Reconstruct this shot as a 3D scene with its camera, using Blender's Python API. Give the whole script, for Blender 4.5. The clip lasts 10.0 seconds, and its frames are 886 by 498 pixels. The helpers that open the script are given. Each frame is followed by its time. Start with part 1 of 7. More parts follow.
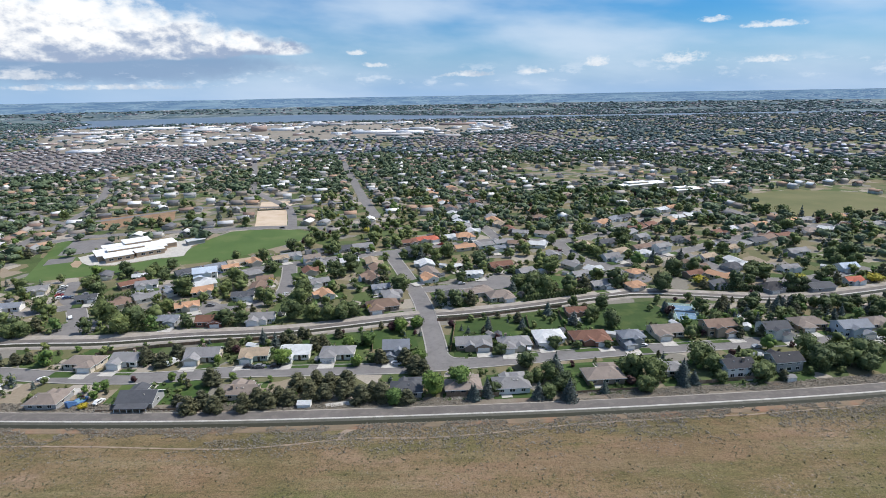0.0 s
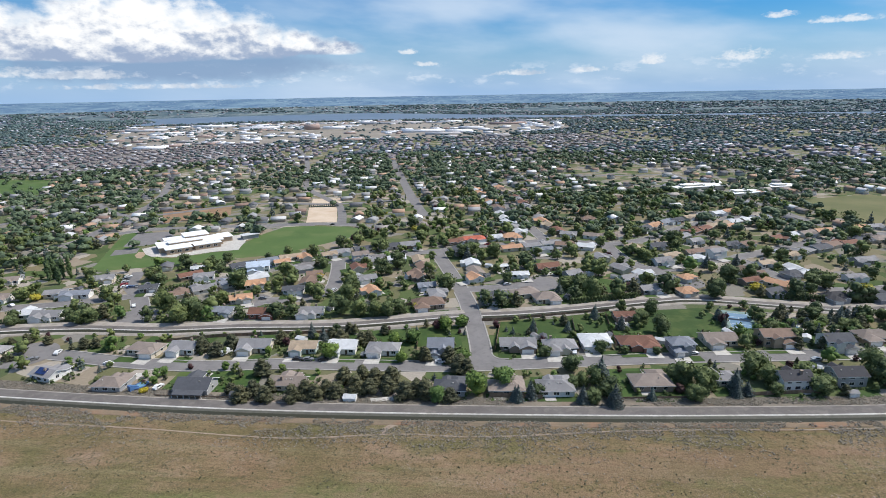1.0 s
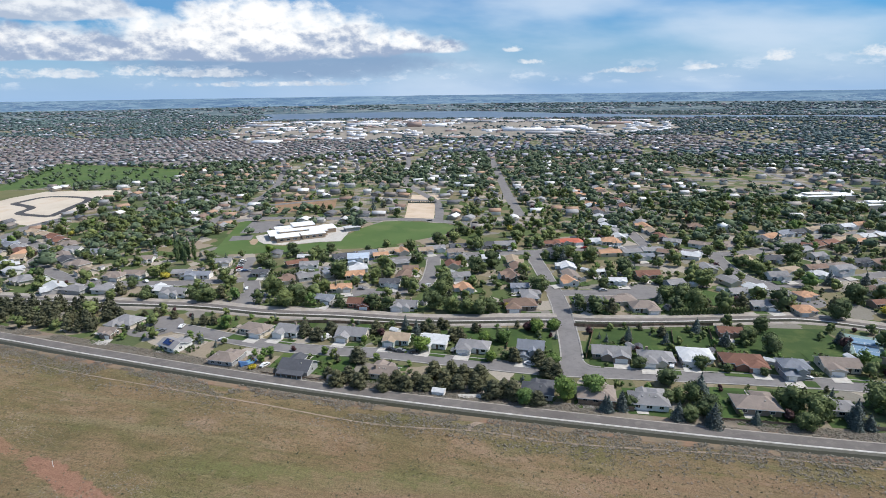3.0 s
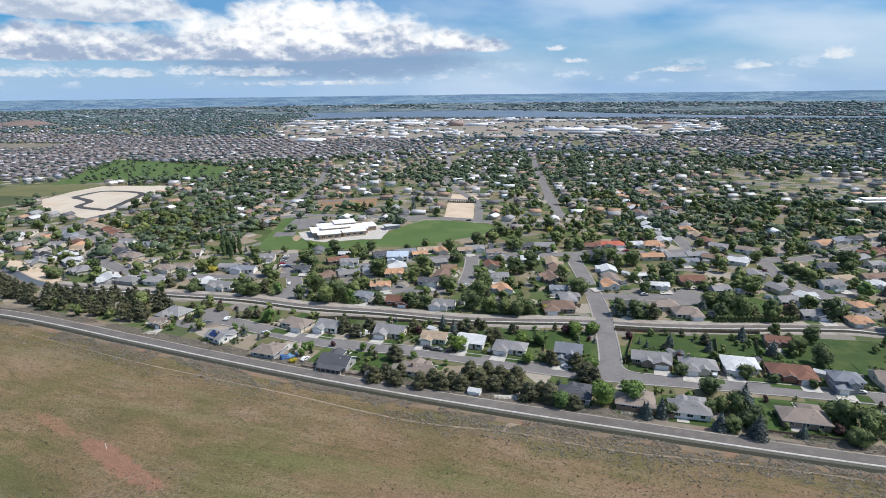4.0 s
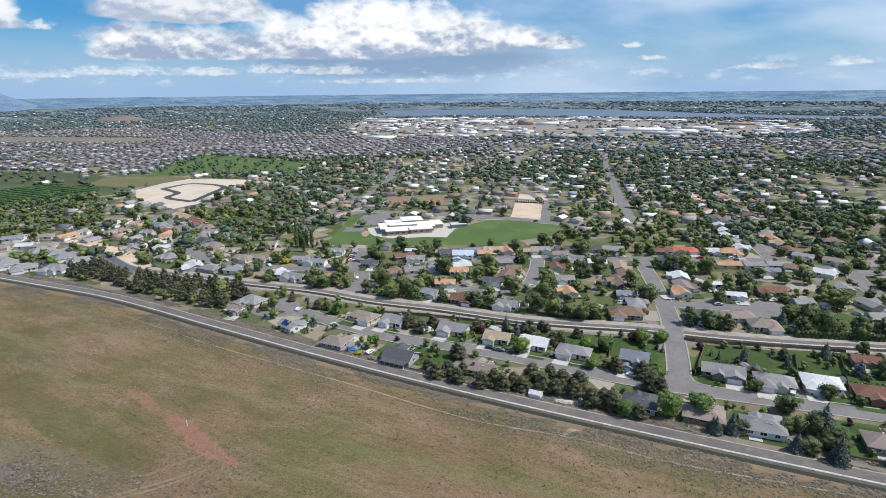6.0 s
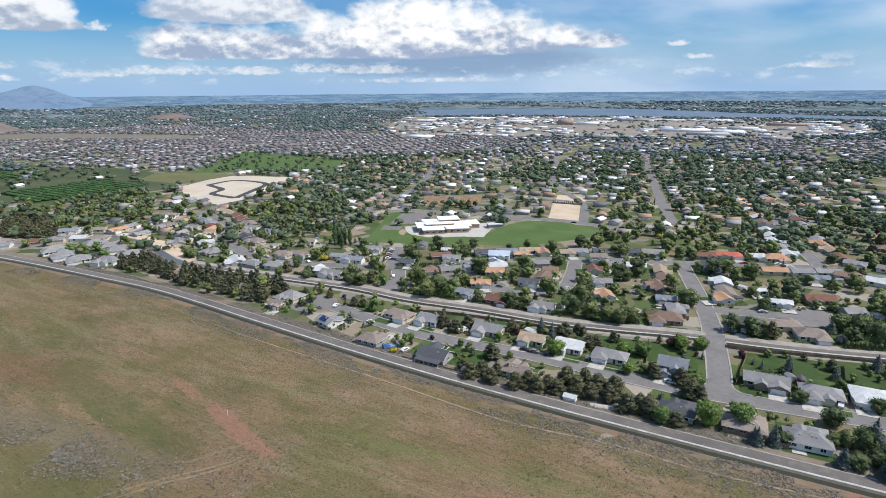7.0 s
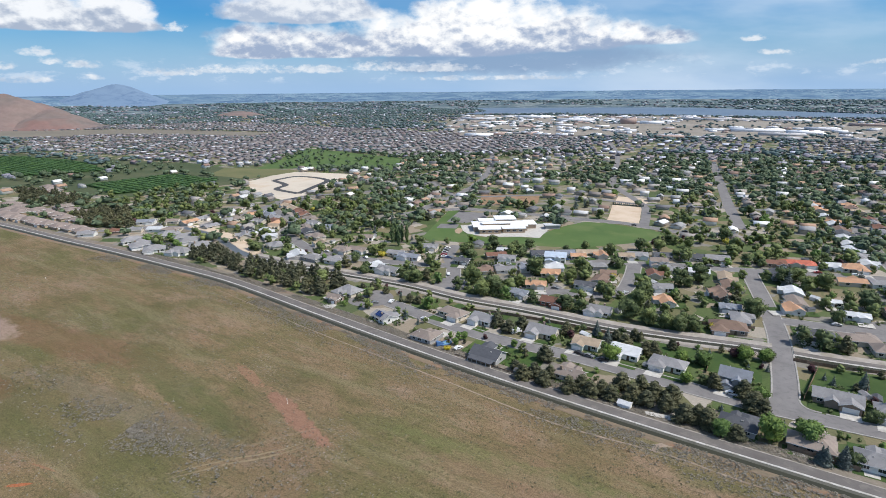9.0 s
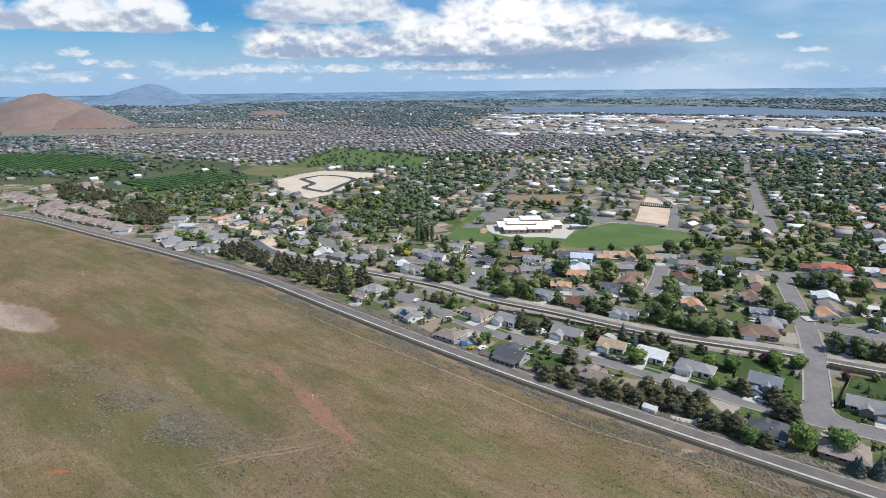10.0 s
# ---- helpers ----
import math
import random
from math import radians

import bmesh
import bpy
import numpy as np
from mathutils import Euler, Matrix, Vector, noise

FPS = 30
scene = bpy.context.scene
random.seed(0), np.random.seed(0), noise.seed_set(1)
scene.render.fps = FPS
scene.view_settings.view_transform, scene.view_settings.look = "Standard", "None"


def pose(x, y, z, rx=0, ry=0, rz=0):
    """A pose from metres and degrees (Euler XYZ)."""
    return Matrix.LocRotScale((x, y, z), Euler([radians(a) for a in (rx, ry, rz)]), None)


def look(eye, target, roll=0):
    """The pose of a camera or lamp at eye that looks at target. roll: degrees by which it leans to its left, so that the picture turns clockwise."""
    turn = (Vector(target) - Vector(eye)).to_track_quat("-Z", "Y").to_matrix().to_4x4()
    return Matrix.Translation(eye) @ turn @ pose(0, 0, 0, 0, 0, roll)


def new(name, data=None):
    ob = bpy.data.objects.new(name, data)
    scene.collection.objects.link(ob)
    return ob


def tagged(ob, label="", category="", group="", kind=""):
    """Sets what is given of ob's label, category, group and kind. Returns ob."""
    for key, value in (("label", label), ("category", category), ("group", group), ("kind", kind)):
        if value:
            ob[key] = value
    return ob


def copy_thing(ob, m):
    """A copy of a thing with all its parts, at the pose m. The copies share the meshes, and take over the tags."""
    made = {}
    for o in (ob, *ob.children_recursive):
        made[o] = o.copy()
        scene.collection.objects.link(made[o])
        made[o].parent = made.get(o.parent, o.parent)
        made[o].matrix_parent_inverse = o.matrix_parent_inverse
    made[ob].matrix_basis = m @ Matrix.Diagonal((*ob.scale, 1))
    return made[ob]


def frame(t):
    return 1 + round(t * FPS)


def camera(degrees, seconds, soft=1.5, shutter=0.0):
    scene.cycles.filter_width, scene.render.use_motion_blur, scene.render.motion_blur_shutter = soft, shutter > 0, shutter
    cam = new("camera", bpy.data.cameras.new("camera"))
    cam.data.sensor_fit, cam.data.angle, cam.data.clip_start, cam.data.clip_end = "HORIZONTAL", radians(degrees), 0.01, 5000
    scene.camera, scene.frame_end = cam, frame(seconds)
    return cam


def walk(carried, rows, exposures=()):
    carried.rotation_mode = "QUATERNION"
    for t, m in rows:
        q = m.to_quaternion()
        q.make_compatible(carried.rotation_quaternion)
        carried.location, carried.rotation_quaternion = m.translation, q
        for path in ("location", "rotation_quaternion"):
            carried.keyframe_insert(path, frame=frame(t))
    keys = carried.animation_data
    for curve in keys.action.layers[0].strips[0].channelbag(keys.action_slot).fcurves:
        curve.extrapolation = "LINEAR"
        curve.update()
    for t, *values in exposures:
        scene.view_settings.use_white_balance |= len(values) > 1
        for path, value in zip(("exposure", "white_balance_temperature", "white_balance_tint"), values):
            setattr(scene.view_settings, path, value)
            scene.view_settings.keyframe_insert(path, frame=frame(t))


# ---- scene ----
cam = camera(76.8, 10.0, 0.7)
PATH = [
    (0, look((-0.50, 4.05, 107.09), (-0.50, 100.42, 80.36), -1.04)),
    (0.5, look((-0.50, 3.60, 107.39), (-4.43, 99.88, 80.67), -1.02)),
    (1, look((-0.49, 3.15, 107.70), (-8.78, 99.15, 80.93), -1.02)),
    (1.5, look((-0.47, 2.71, 108.00), (-12.63, 98.29, 81.23), -0.97)),
    (2, look((-0.45, 2.28, 108.30), (-16.90, 97.21, 81.52), -0.90)),
    (2.5, look((-0.41, 1.85, 108.60), (-21.28, 95.90, 81.78), -0.85)),
    (4, look((-0.25, 0.61, 109.49), (-31.69, 91.65, 82.57), -0.70)),
    (4.5, look((-0.18, 0.21, 109.78), (-34.45, 90.21, 82.83), -0.66)),
    (5, look((-0.10, -0.18, 110.07), (-37.02, 88.75, 83.07), -0.64)),
    (5.5, look((-0.02, -0.56, 110.36), (-39.43, 87.27, 83.31), -0.62)),
    (7, look((0.30, -1.68, 111.23), (-47.52, 81.83, 84.03), -0.51)),
    (7.5, look((0.42, -2.03, 111.51), (-49.90, 79.98, 84.28), -0.48)),
    (8, look((0.55, -2.38, 111.80), (-51.79, 78.33, 84.50), -0.49)),
    (8.5, look((0.69, -2.73, 112.08), (-53.54, 76.71, 84.71), -0.50)),
    (9, look((0.84, -3.06, 112.36), (-55.23, 75.05, 84.91), -0.53)),
    (9.5, look((0.99, -3.39, 112.64), (-56.95, 73.32, 85.13), -0.57)),
    (10, look((1.16, -3.72, 112.92), (-58.45, 71.70, 85.36), -0.61)),
]
walk(cam, PATH)

# ---------------------------------------------------------------- light
SUN_AZ, SUN_EL = radians(72), radians(53)
sun_dir = Vector((math.sin(SUN_AZ) * math.cos(SUN_EL), math.cos(SUN_AZ) * math.cos(SUN_EL), math.sin(SUN_EL)))
sun = new("sun", bpy.data.lights.new("sun", "SUN"))
sun.data.energy, sun.data.angle, sun.data.color = 5.0, radians(0.53), (1.0, 0.95, 0.88)
sun.matrix_world = look(sun_dir * 400, (0, 0, 0))
scene.view_settings.exposure = 0.05


class Nodes:
    """A short hand for node trees."""

    def __init__(self, tree):
        self.t = tree
        self.t.nodes.clear()

    def add(self, kind, **props):
        n = self.t.nodes.new(kind)
        ins = props.pop("ins", {})
        for k, v in props.items():
            setattr(n, k, v)
        for k, v in ins.items():
            if isinstance(v, bpy.types.NodeSocket):
                self.t.links.new(v, n.inputs[k])
            else:
                n.inputs[k].default_value = v
        return n

    def math(self, op, a, b=0.0, c=0.0, clamp=False):
        n = self.add("ShaderNodeMath", operation=op, use_clamp=clamp, ins={0: a, 1: b, 2: c})
        return n.outputs[0]

    def ramp(self, fac, stops, mode="LINEAR"):
        n = self.add("ShaderNodeValToRGB", ins={0: fac})
        n.color_ramp.interpolation = mode
        el = n.color_ramp.elements
        while len(el) < len(stops):
            el.new(0.5)
        for e, (p, c) in zip(el, stops):
            e.position, e.color = p, (*c, 1) if len(c) == 3 else c
        return n.outputs[0]

    def noise(self, vec, scale, detail=4.0, rough=0.55, dim="3D"):
        n = self.add("ShaderNodeTexNoise", noise_dimensions=dim, ins={"Vector": vec, "Scale": scale, "Detail": detail, "Roughness": rough})
        return n.outputs[0]

    def mix(self, fac, a, b, mode="MIX"):
        n = self.add("ShaderNodeMix", data_type="RGBA", blend_type=mode, ins={0: fac, 6: a, 7: b})
        return n.outputs[2]


def rgb(*c):
    return (*c, 1.0)


def build_world():
    world = bpy.data.worlds.new("sky")
    scene.world = world
    world.use_nodes = True
    n = Nodes(world.node_tree)
    co = n.add("ShaderNodeTexCoord").outputs["Generated"]
    sep = n.add("ShaderNodeSeparateXYZ", ins={0: co}).outputs
    az = n.math("MULTIPLY", n.math("ARCTAN2", sep[0], sep[1]), 57.2958)
    el = n.math("MULTIPLY", n.math("ARCSINE", sep[2]), 57.2958)
    sky = n.add("ShaderNodeTexSky", sky_type="NISHITA", sun_disc=False, sun_elevation=SUN_EL, sun_rotation=SUN_AZ, air_density=1.0, dust_density=0.6, ozone_density=1.6)
    # ragged edges: the same noises, in degrees, for every cloud
    flat = n.add("ShaderNodeCombineXYZ", ins={0: az, 1: n.math("MULTIPLY", el, 1.6), 2: 3.3}).outputs[0]
    above = n.add("ShaderNodeVectorMath", operation="ADD", ins={0: flat, 1: (0.25, 0.75, 0.0)}).outputs[0]
    high = n.add("ShaderNodeVectorMath", operation="ADD", ins={0: flat, 1: (0.7, 2.0, 0.0)}).outputs[0]
    rag = n.math("SUBTRACT", n.noise(flat, 0.17, 3.0, 0.55), 0.5)
    bil = n.math("SUBTRACT", n.noise(flat, 0.50, 9.0, 0.56), 0.5)
    fluff = n.math("SUBTRACT", n.noise(flat, 1.5, 6.0, 0.6), 0.5)
    # the side of each billow that faces up is the lit one
    relief = n.math("SUBTRACT", bil, n.math("SUBTRACT", n.noise(above, 0.50, 9.0, 0.56), 0.5))
    swell = n.math("SUBTRACT", rag, n.math("SUBTRACT", n.noise(high, 0.17, 3.0, 0.55), 0.5))
    warped = n.add("ShaderNodeVectorMath", operation="ADD", ins={0: flat, 1: n.add("ShaderNodeCombineXYZ", ins={0: n.math("MULTIPLY", bil, 2.6), 1: n.math("MULTIPLY", rag, 3.0)}).outputs[0]}).outputs[0]
    lump = n.math("SUBTRACT", 0.45, n.add("ShaderNodeTexVoronoi", feature="SMOOTH_F1", ins={"Vector": warped, "Scale": 0.62, "Smoothness": 0.8}).outputs["Distance"])

    def puff(a, e, w, h, low, ragged):
        """Azimuth and elevation of a cloud's base, half width, height, depth below, raggedness: over 0 inside."""
        u = n.math("DIVIDE", n.math("SUBTRACT", az, a), w)
        dv = n.math("SUBTRACT", el, e)
        up = n.math("DIVIDE", n.math("MAXIMUM", dv, 0.0), h)
        dn = n.math("DIVIDE", n.math("MINIMUM", dv, 0.0), low)
        r = n.math("ADD", n.math("ADD", n.math("MULTIPLY", u, u), n.math("MULTIPLY", up, up)), n.math("MULTIPLY", dn, dn))
        r = n.math("ADD", r, n.math("MULTIPLY", rag, ragged * 1.1))
        r = n.math("ADD", r, n.math("MULTIPLY", bil, ragged * 1.7))
        r = n.math("SUBTRACT", r, n.math("MULTIPLY", lump, ragged * 0.5))
        if h < 1.0:
            r = n.math("ADD", r, n.math("MULTIPLY", fluff, 3.4))
        return n.math("SUBTRACT", 1.0, r)

    def union(rows):
        best = None
        for row in rows:
            m = puff(*row)
            best = m if best is None else n.math("SMOOTH_MAX", best, m, 0.25)
        return best

    def step(v, lo, hi, a=0.0, b=1.0):
        return n.add("ShaderNodeMapRange", interpolation_type="SMOOTHSTEP", ins={0: v, 1: lo, 2: hi, 3: a, 4: b}).outputs[0]

    big = union([(-52.5, 3.3, 5.2, 2.9, 0.45, 0.7), (-46.5, 3.3, 6.5, 2.7, 0.4, 0.7), (-40, 3.5, 6.5, 3.9, 0.5, 0.7), (-33, 3.6, 8.5, 5.6, 0.7, 0.8), (-25.5, 4.0, 8, 4.3, 0.8, 0.8), (-19, 4.2, 6, 2.0, 0.6, 0.9), (-15.2, 4.1, 3.4, 1.1, 0.5, 0.9)])
    upper = union([(-50, 6.5, 6.5, 3.2, 0.6, 0.8), (-45, 6.8, 4.0, 2.6, 0.6, 0.8)])
    left = union([(-64, 5.3, 3.8, 3.4, 0.5, 0.8), (-70, 5.2, 5.0, 3.6, 0.5, 0.8), (-78, 5.1, 6, 4.0, 0.6, 0.8)])
    small = union([(-59.7, 5.3, 1.0, 0.55, 0.25, 0.8), (-70.2, 3.1, 1.3, 0.5, 0.25, 1.0), (-69.1, 2.4, 0.9, 0.4, 0.2, 1.0), (-72.3, 2.0, 1.0, 0.45, 0.25, 1.0), (-74.2, 1.0, 1.3, 0.4, 0.2, 1.0), (-71.2, 0.95, 2.4, 0.45, 0.2, 1.2), (-67, 2.2, 1.4, 0.45, 0.25, 1.0), (-66.6, 1.2, 1.0, 0.35, 0.2, 1.0),
                   (-60.4, 1.6, 2.6, 0.5, 0.25, 1.2), (-54.5, 1.8, 5, 0.6, 0.25, 1.3), (-48, 1.8, 4.5, 0.55, 0.25, 1.3), (-42, 2.0, 3.2, 0.75, 0.25, 1.2), (-36, 1.9, 4, 0.55, 0.25, 1.3), (-30, 1.0, 9, 0.3, 0.2, 1.5),
                   (15.0, 2.5, 1.3, 0.8, 0.2, 1.0), (22.3, 2.6, 2.4, 0.75, 0.25, 1.1), (29.5, 2.3, 2.0, 0.5, 0.2, 1.2), (2.3, 1.8, 3, 0.35, 0.2, 1.5), (-8, 3.9, 1.0, 0.4, 0.2, 0.9), (-6.2, 2.8, 1.2, 0.3, 0.2, 0.9), (9.4, 1.9, 1.8, 0.35, 0.2, 1.3), (29.5, 5.1, 2.4, 0.4, 0.2, 1.0), (24.7, 5.8, 1.3, 0.35, 0.2, 1.0)])

    def shade(base, top, grey, white):
        lit = n.math("DIVIDE", n.math("SUBTRACT", el, base), top - base)
        lit = n.math("ADD", lit, n.math("ADD", n.math("MULTIPLY", relief, 3.0), n.math("MULTIPLY", swell, 2.4)))
        return n.mix(step(lit, -0.15, 1.05), rgb(*grey), rgb(*white))

    blue = n.add("ShaderNodeHueSaturation", ins={"Saturation": 1.75, "Color": n.mix(1.0, sky.outputs[0], rgb(0.072, 0.082, 0.098), "MULTIPLY")}).outputs[0]
    col = n.mix(step(el, -1.0, 6.5, 0.90, 0.25), blue, rgb(0.32, 0.52, 0.82))
    wisp_vec = n.add("ShaderNodeCombineXYZ", ins={0: n.math("MULTIPLY", az, 0.35), 1: n.math("ADD", n.math("MULTIPLY", el, 1.3), n.math("MULTIPLY", az, 0.10)), 2: 9.1}).outputs[0]
    thin = n.math("MULTIPLY", step(n.noise(wisp_vec, 0.16, 5.0, 0.5), 0.30, 0.72), step(az, -45.0, -5.0, 0.15, 0.80))
    col = n.mix(thin, col, rgb(0.62, 0.74, 0.89))
    col = n.mix(n.math("MULTIPLY", step(n.noise(co, 2.2, 6.0, 0.55), 0.55, 0.7), step(el, 12.0, 25.0, 0.0, 0.35)), col, rgb(0.8, 0.84, 0.9))
    # rain-grey veil under the big cloud
    col = n.mix(n.math("MULTIPLY", step(puff(-29, 2.9, 19, 1.9, 1.9, 0.5), 0.0, 0.9), 0.78), col, rgb(0.24, 0.35, 0.54))
    # scattered low fair-weather clouds over the plain
    low_vec = n.add("ShaderNodeCombineXYZ", ins={0: az, 1: n.math("MULTIPLY", el, 2.4), 2: 7.7}).outputs[0]
    band = n.math("MULTIPLY", step(el, 0.5, 1.2), step(el, 2.0, 3.2, 1.0, 0.0))
    col = n.mix(n.math("MULTIPLY", step(n.noise(low_vec, 0.42, 6.0, 0.6), 0.53, 0.68), n.math("MULTIPLY", band, 0.55)), col, rgb(0.70, 0.79, 0.91))
    col = n.mix(n.math("MULTIPLY", step(small, -0.15, 1.35), 0.80), col, shade(0.2, 3.0, (0.52, 0.60, 0.72), (0.86, 0.89, 0.93)))
    col = n.mix(n.math("MULTIPLY", step(left, 0.0, 0.55), 0.96), col, shade(4.5, 7.4, (0.40, 0.47, 0.60), (0.93, 0.95, 0.98)))
    col = n.mix(n.math("MULTIPLY", step(upper, 0.0, 0.6), 0.92), col, shade(5.6, 8.6, (0.46, 0.53, 0.66), (0.90, 0.92, 0.95)))
    col = n.mix(step(big, -0.05, 0.65), col, shade(2.9, 6.6, (0.34, 0.43, 0.60), (0.99, 1.0, 1.01)))
    bg = n.add("ShaderNodeBackground", ins={0: col, 1: 1.0})
    n.add("ShaderNodeOutputWorld", ins={0: bg.outputs[0]})


build_world()

# ---------------------------------------------------------------- materials


def surface(name, stops, scale=1.0, fine=None, rough=0.9, bump=0.0, spread=0.0, island=0.0, metal=0.0, blotch=None, spec=0.3):
    """stops: colours from dark to light over a noise of that scale (1/m); fine: a second noise (scale, amount); spread: lightness change
    from object to object; blotch: (scale, colour, amount) of stains."""
    m = bpy.data.materials.new(name)
    m.use_nodes = True
    n = Nodes(m.node_tree)
    co = n.add("ShaderNodeNewGeometry").outputs["Position"]
    f = n.noise(co, scale, 5.0, 0.6)
    k = len(stops)
    col = n.ramp(f, [(0.28 + 0.44 * i / max(k - 1, 1), c) for i, c in enumerate(stops)])
    if blotch:
        b = n.add("ShaderNodeMapRange", interpolation_type="SMOOTHSTEP", ins={0: n.noise(co, blotch[0], 4.0, 0.6), 1: 0.5, 2: 0.66, 3: 0.0, 4: blotch[2]}).outputs[0]
        col = n.mix(b, col, rgb(*blotch[1]))
    if fine:
        g = n.noise(co, fine[0], 4.0, 0.7)
        v = n.math("ADD", n.math("MULTIPLY", n.math("SUBTRACT", g, 0.5), 2 * fine[1]), 1.0)
        col = n.mix(1.0, col, n.add("ShaderNodeCombineColor", ins={0: v, 1: v, 2: v}).outputs[0], "MULTIPLY")
    if spread:
        r = n.add("ShaderNodeObjectInfo").outputs["Random"]
        v = n.math("ADD", n.math("MULTIPLY", n.math("SUBTRACT", r, 0.5), 2 * spread), 1.0)
        col = n.mix(1.0, col, n.add("ShaderNodeCombineColor", ins={0: v, 1: v, 2: v}).outputs[0], "MULTIPLY")
    if island:
        r = n.add("ShaderNodeNewGeometry").outputs["Random Per Island"]
        v = n.math("ADD", n.math("MULTIPLY", n.math("SUBTRACT", r, 0.5), 2 * island), 1.0)
        col = n.mix(1.0, col, n.add("ShaderNodeCombineColor", ins={0: v, 1: v, 2: v}).outputs[0], "MULTIPLY")
    p = n.add("ShaderNodeBsdfPrincipled", ins={"Base Color": col, "Roughness": rough, "Metallic": metal, "Specular IOR Level": spec})
    if bump:
        h = n.noise(co, (fine[0] if fine else scale * 6), 4.0, 0.65)
        b = n.add("ShaderNodeBump", ins={"Strength": bump, "Distance": 0.1, "Height": h})
        m.node_tree.links.new(b.outputs[0], p.inputs["Normal"])
    n.add("ShaderNodeOutputMaterial", ins={0: p.outputs[0]})
    return m


def island_colours(name, stops, rough=0.85):
    """One joined mesh whose loose pieces each take a colour of the list."""
    m = bpy.data.materials.new(name)
    m.use_nodes = True
    n = Nodes(m.node_tree)
    r = n.add("ShaderNodeNewGeometry").outputs["Random Per Island"]
    col = n.ramp(r, [(i / len(stops), c) for i, c in enumerate(stops)], "CONSTANT")
    g = n.noise(n.add("ShaderNodeNewGeometry").outputs["Position"], 0.3, 3.0)
    v = n.math("ADD", n.math("MULTIPLY", g, 0.5), 0.75)
    col = n.mix(1.0, col, n.add("ShaderNodeCombineColor", ins={0: v, 1: v, 2: v}).outputs[0], "MULTIPLY")
    p = n.add("ShaderNodeBsdfPrincipled", ins={"Base Color": col, "Roughness": rough})
    n.add("ShaderNodeOutputMaterial", ins={0: p.outputs[0]})
    return m


def foliage(name, dark, light, vary=0.35):
    m = bpy.data.materials.new(name)
    m.use_nodes = True
    n = Nodes(m.node_tree)
    isl = n.add("ShaderNodeNewGeometry").outputs["Random Per Island"]
    obr = n.add("ShaderNodeObjectInfo").outputs["Random"]
    col = n.mix(n.math("ADD", 0.12, n.math("MULTIPLY", isl, 0.76)), rgb(*dark), rgb(*light))
    place = n.noise(n.add("ShaderNodeNewGeometry").outputs["Position"], 0.085, 2.0, 0.5)
    obr = n.math("ADD", n.math("MULTIPLY", obr, 0.5), n.math("MULTIPLY", n.math("SUBTRACT", place, 0.25), 1.0), clamp=True)
    hsv = n.add("ShaderNodeHueSaturation", ins={"Hue": n.math("ADD", 0.5, n.math("MULTIPLY", n.math("SUBTRACT", 0.5, obr), 0.05)),
                "Saturation": n.math("ADD", 0.85, n.math("MULTIPLY", obr, 0.25)), "Value": n.math("ADD", 1.0 - vary, n.math("MULTIPLY", obr, 2 * vary)), "Color": col}).outputs[0]
    d = n.add("ShaderNodeBsdfPrincipled", ins={"Base Color": hsv, "Roughness": 0.75, "Specular IOR Level": 0.25})
    t = n.add("ShaderNodeBsdfTranslucent", ins={"Color": hsv})
    mx = n.add("ShaderNodeMixShader", ins={0: 0.10, 1: d.outputs[0], 2: t.outputs[0]})
    n.add("ShaderNodeOutputMaterial", ins={0: mx.outputs[0]})
    return m


def town_ground():
    """Yards: lawns, dry grass, bare soil and gravel in plots, broken up by stains."""
    m = bpy.data.materials.new("yards")
    m.use_nodes = True
    n = Nodes(m.node_tree)
    co = n.add("ShaderNodeNewGeometry").outputs["Position"]
    warp = n.add("ShaderNodeTexNoise", ins={"Vector": co, "Scale": 0.06, "Detail": 3.0})
    off = n.add("ShaderNodeVectorMath", operation="MULTIPLY_ADD", ins={0: warp.outputs[1], 1: (14.0, 14.0, 0.0), 2: co}).outputs[0]
    cell = n.add("ShaderNodeTexVoronoi", ins={"Vector": off, "Scale": 0.085})
    pick = n.add("ShaderNodeSeparateColor", ins={0: cell.outputs["Color"]}).outputs[0]
    col = n.ramp(pick, [(0.0, (0.060, 0.095, 0.026)), (0.20, (0.050, 0.080, 0.025)), (0.34, (0.17, 0.145, 0.085)), (0.50, (0.115, 0.115, 0.055)), (0.64, (0.25, 0.205, 0.155)), (0.78, (0.20, 0.185, 0.17)), (0.90, (0.34, 0.30, 0.26))], "CONSTANT")
    big = n.noise(co, 0.012, 5.0, 0.6)
    col = n.mix(n.add("ShaderNodeMapRange", ins={0: big, 1: 0.35, 2: 0.7, 3: 0.0, 4: 0.5}).outputs[0], col, rgb(0.15, 0.145, 0.095))
    fine = n.noise(co, 0.9, 5.0, 0.7)
    v = n.math("ADD", 0.62, n.math("MULTIPLY", fine, 0.76))
    col = n.mix(1.0, col, n.add("ShaderNodeCombineColor", ins={0: v, 1: v, 2: v}).outputs[0], "MULTIPLY")
    p = n.add("ShaderNodeBsdfPrincipled", ins={"Base Color": col, "Roughness": 0.95, "Specular IOR Level": 0.15})
    n.add("ShaderNodeOutputMaterial", ins={0: p.outputs[0]})
    return m


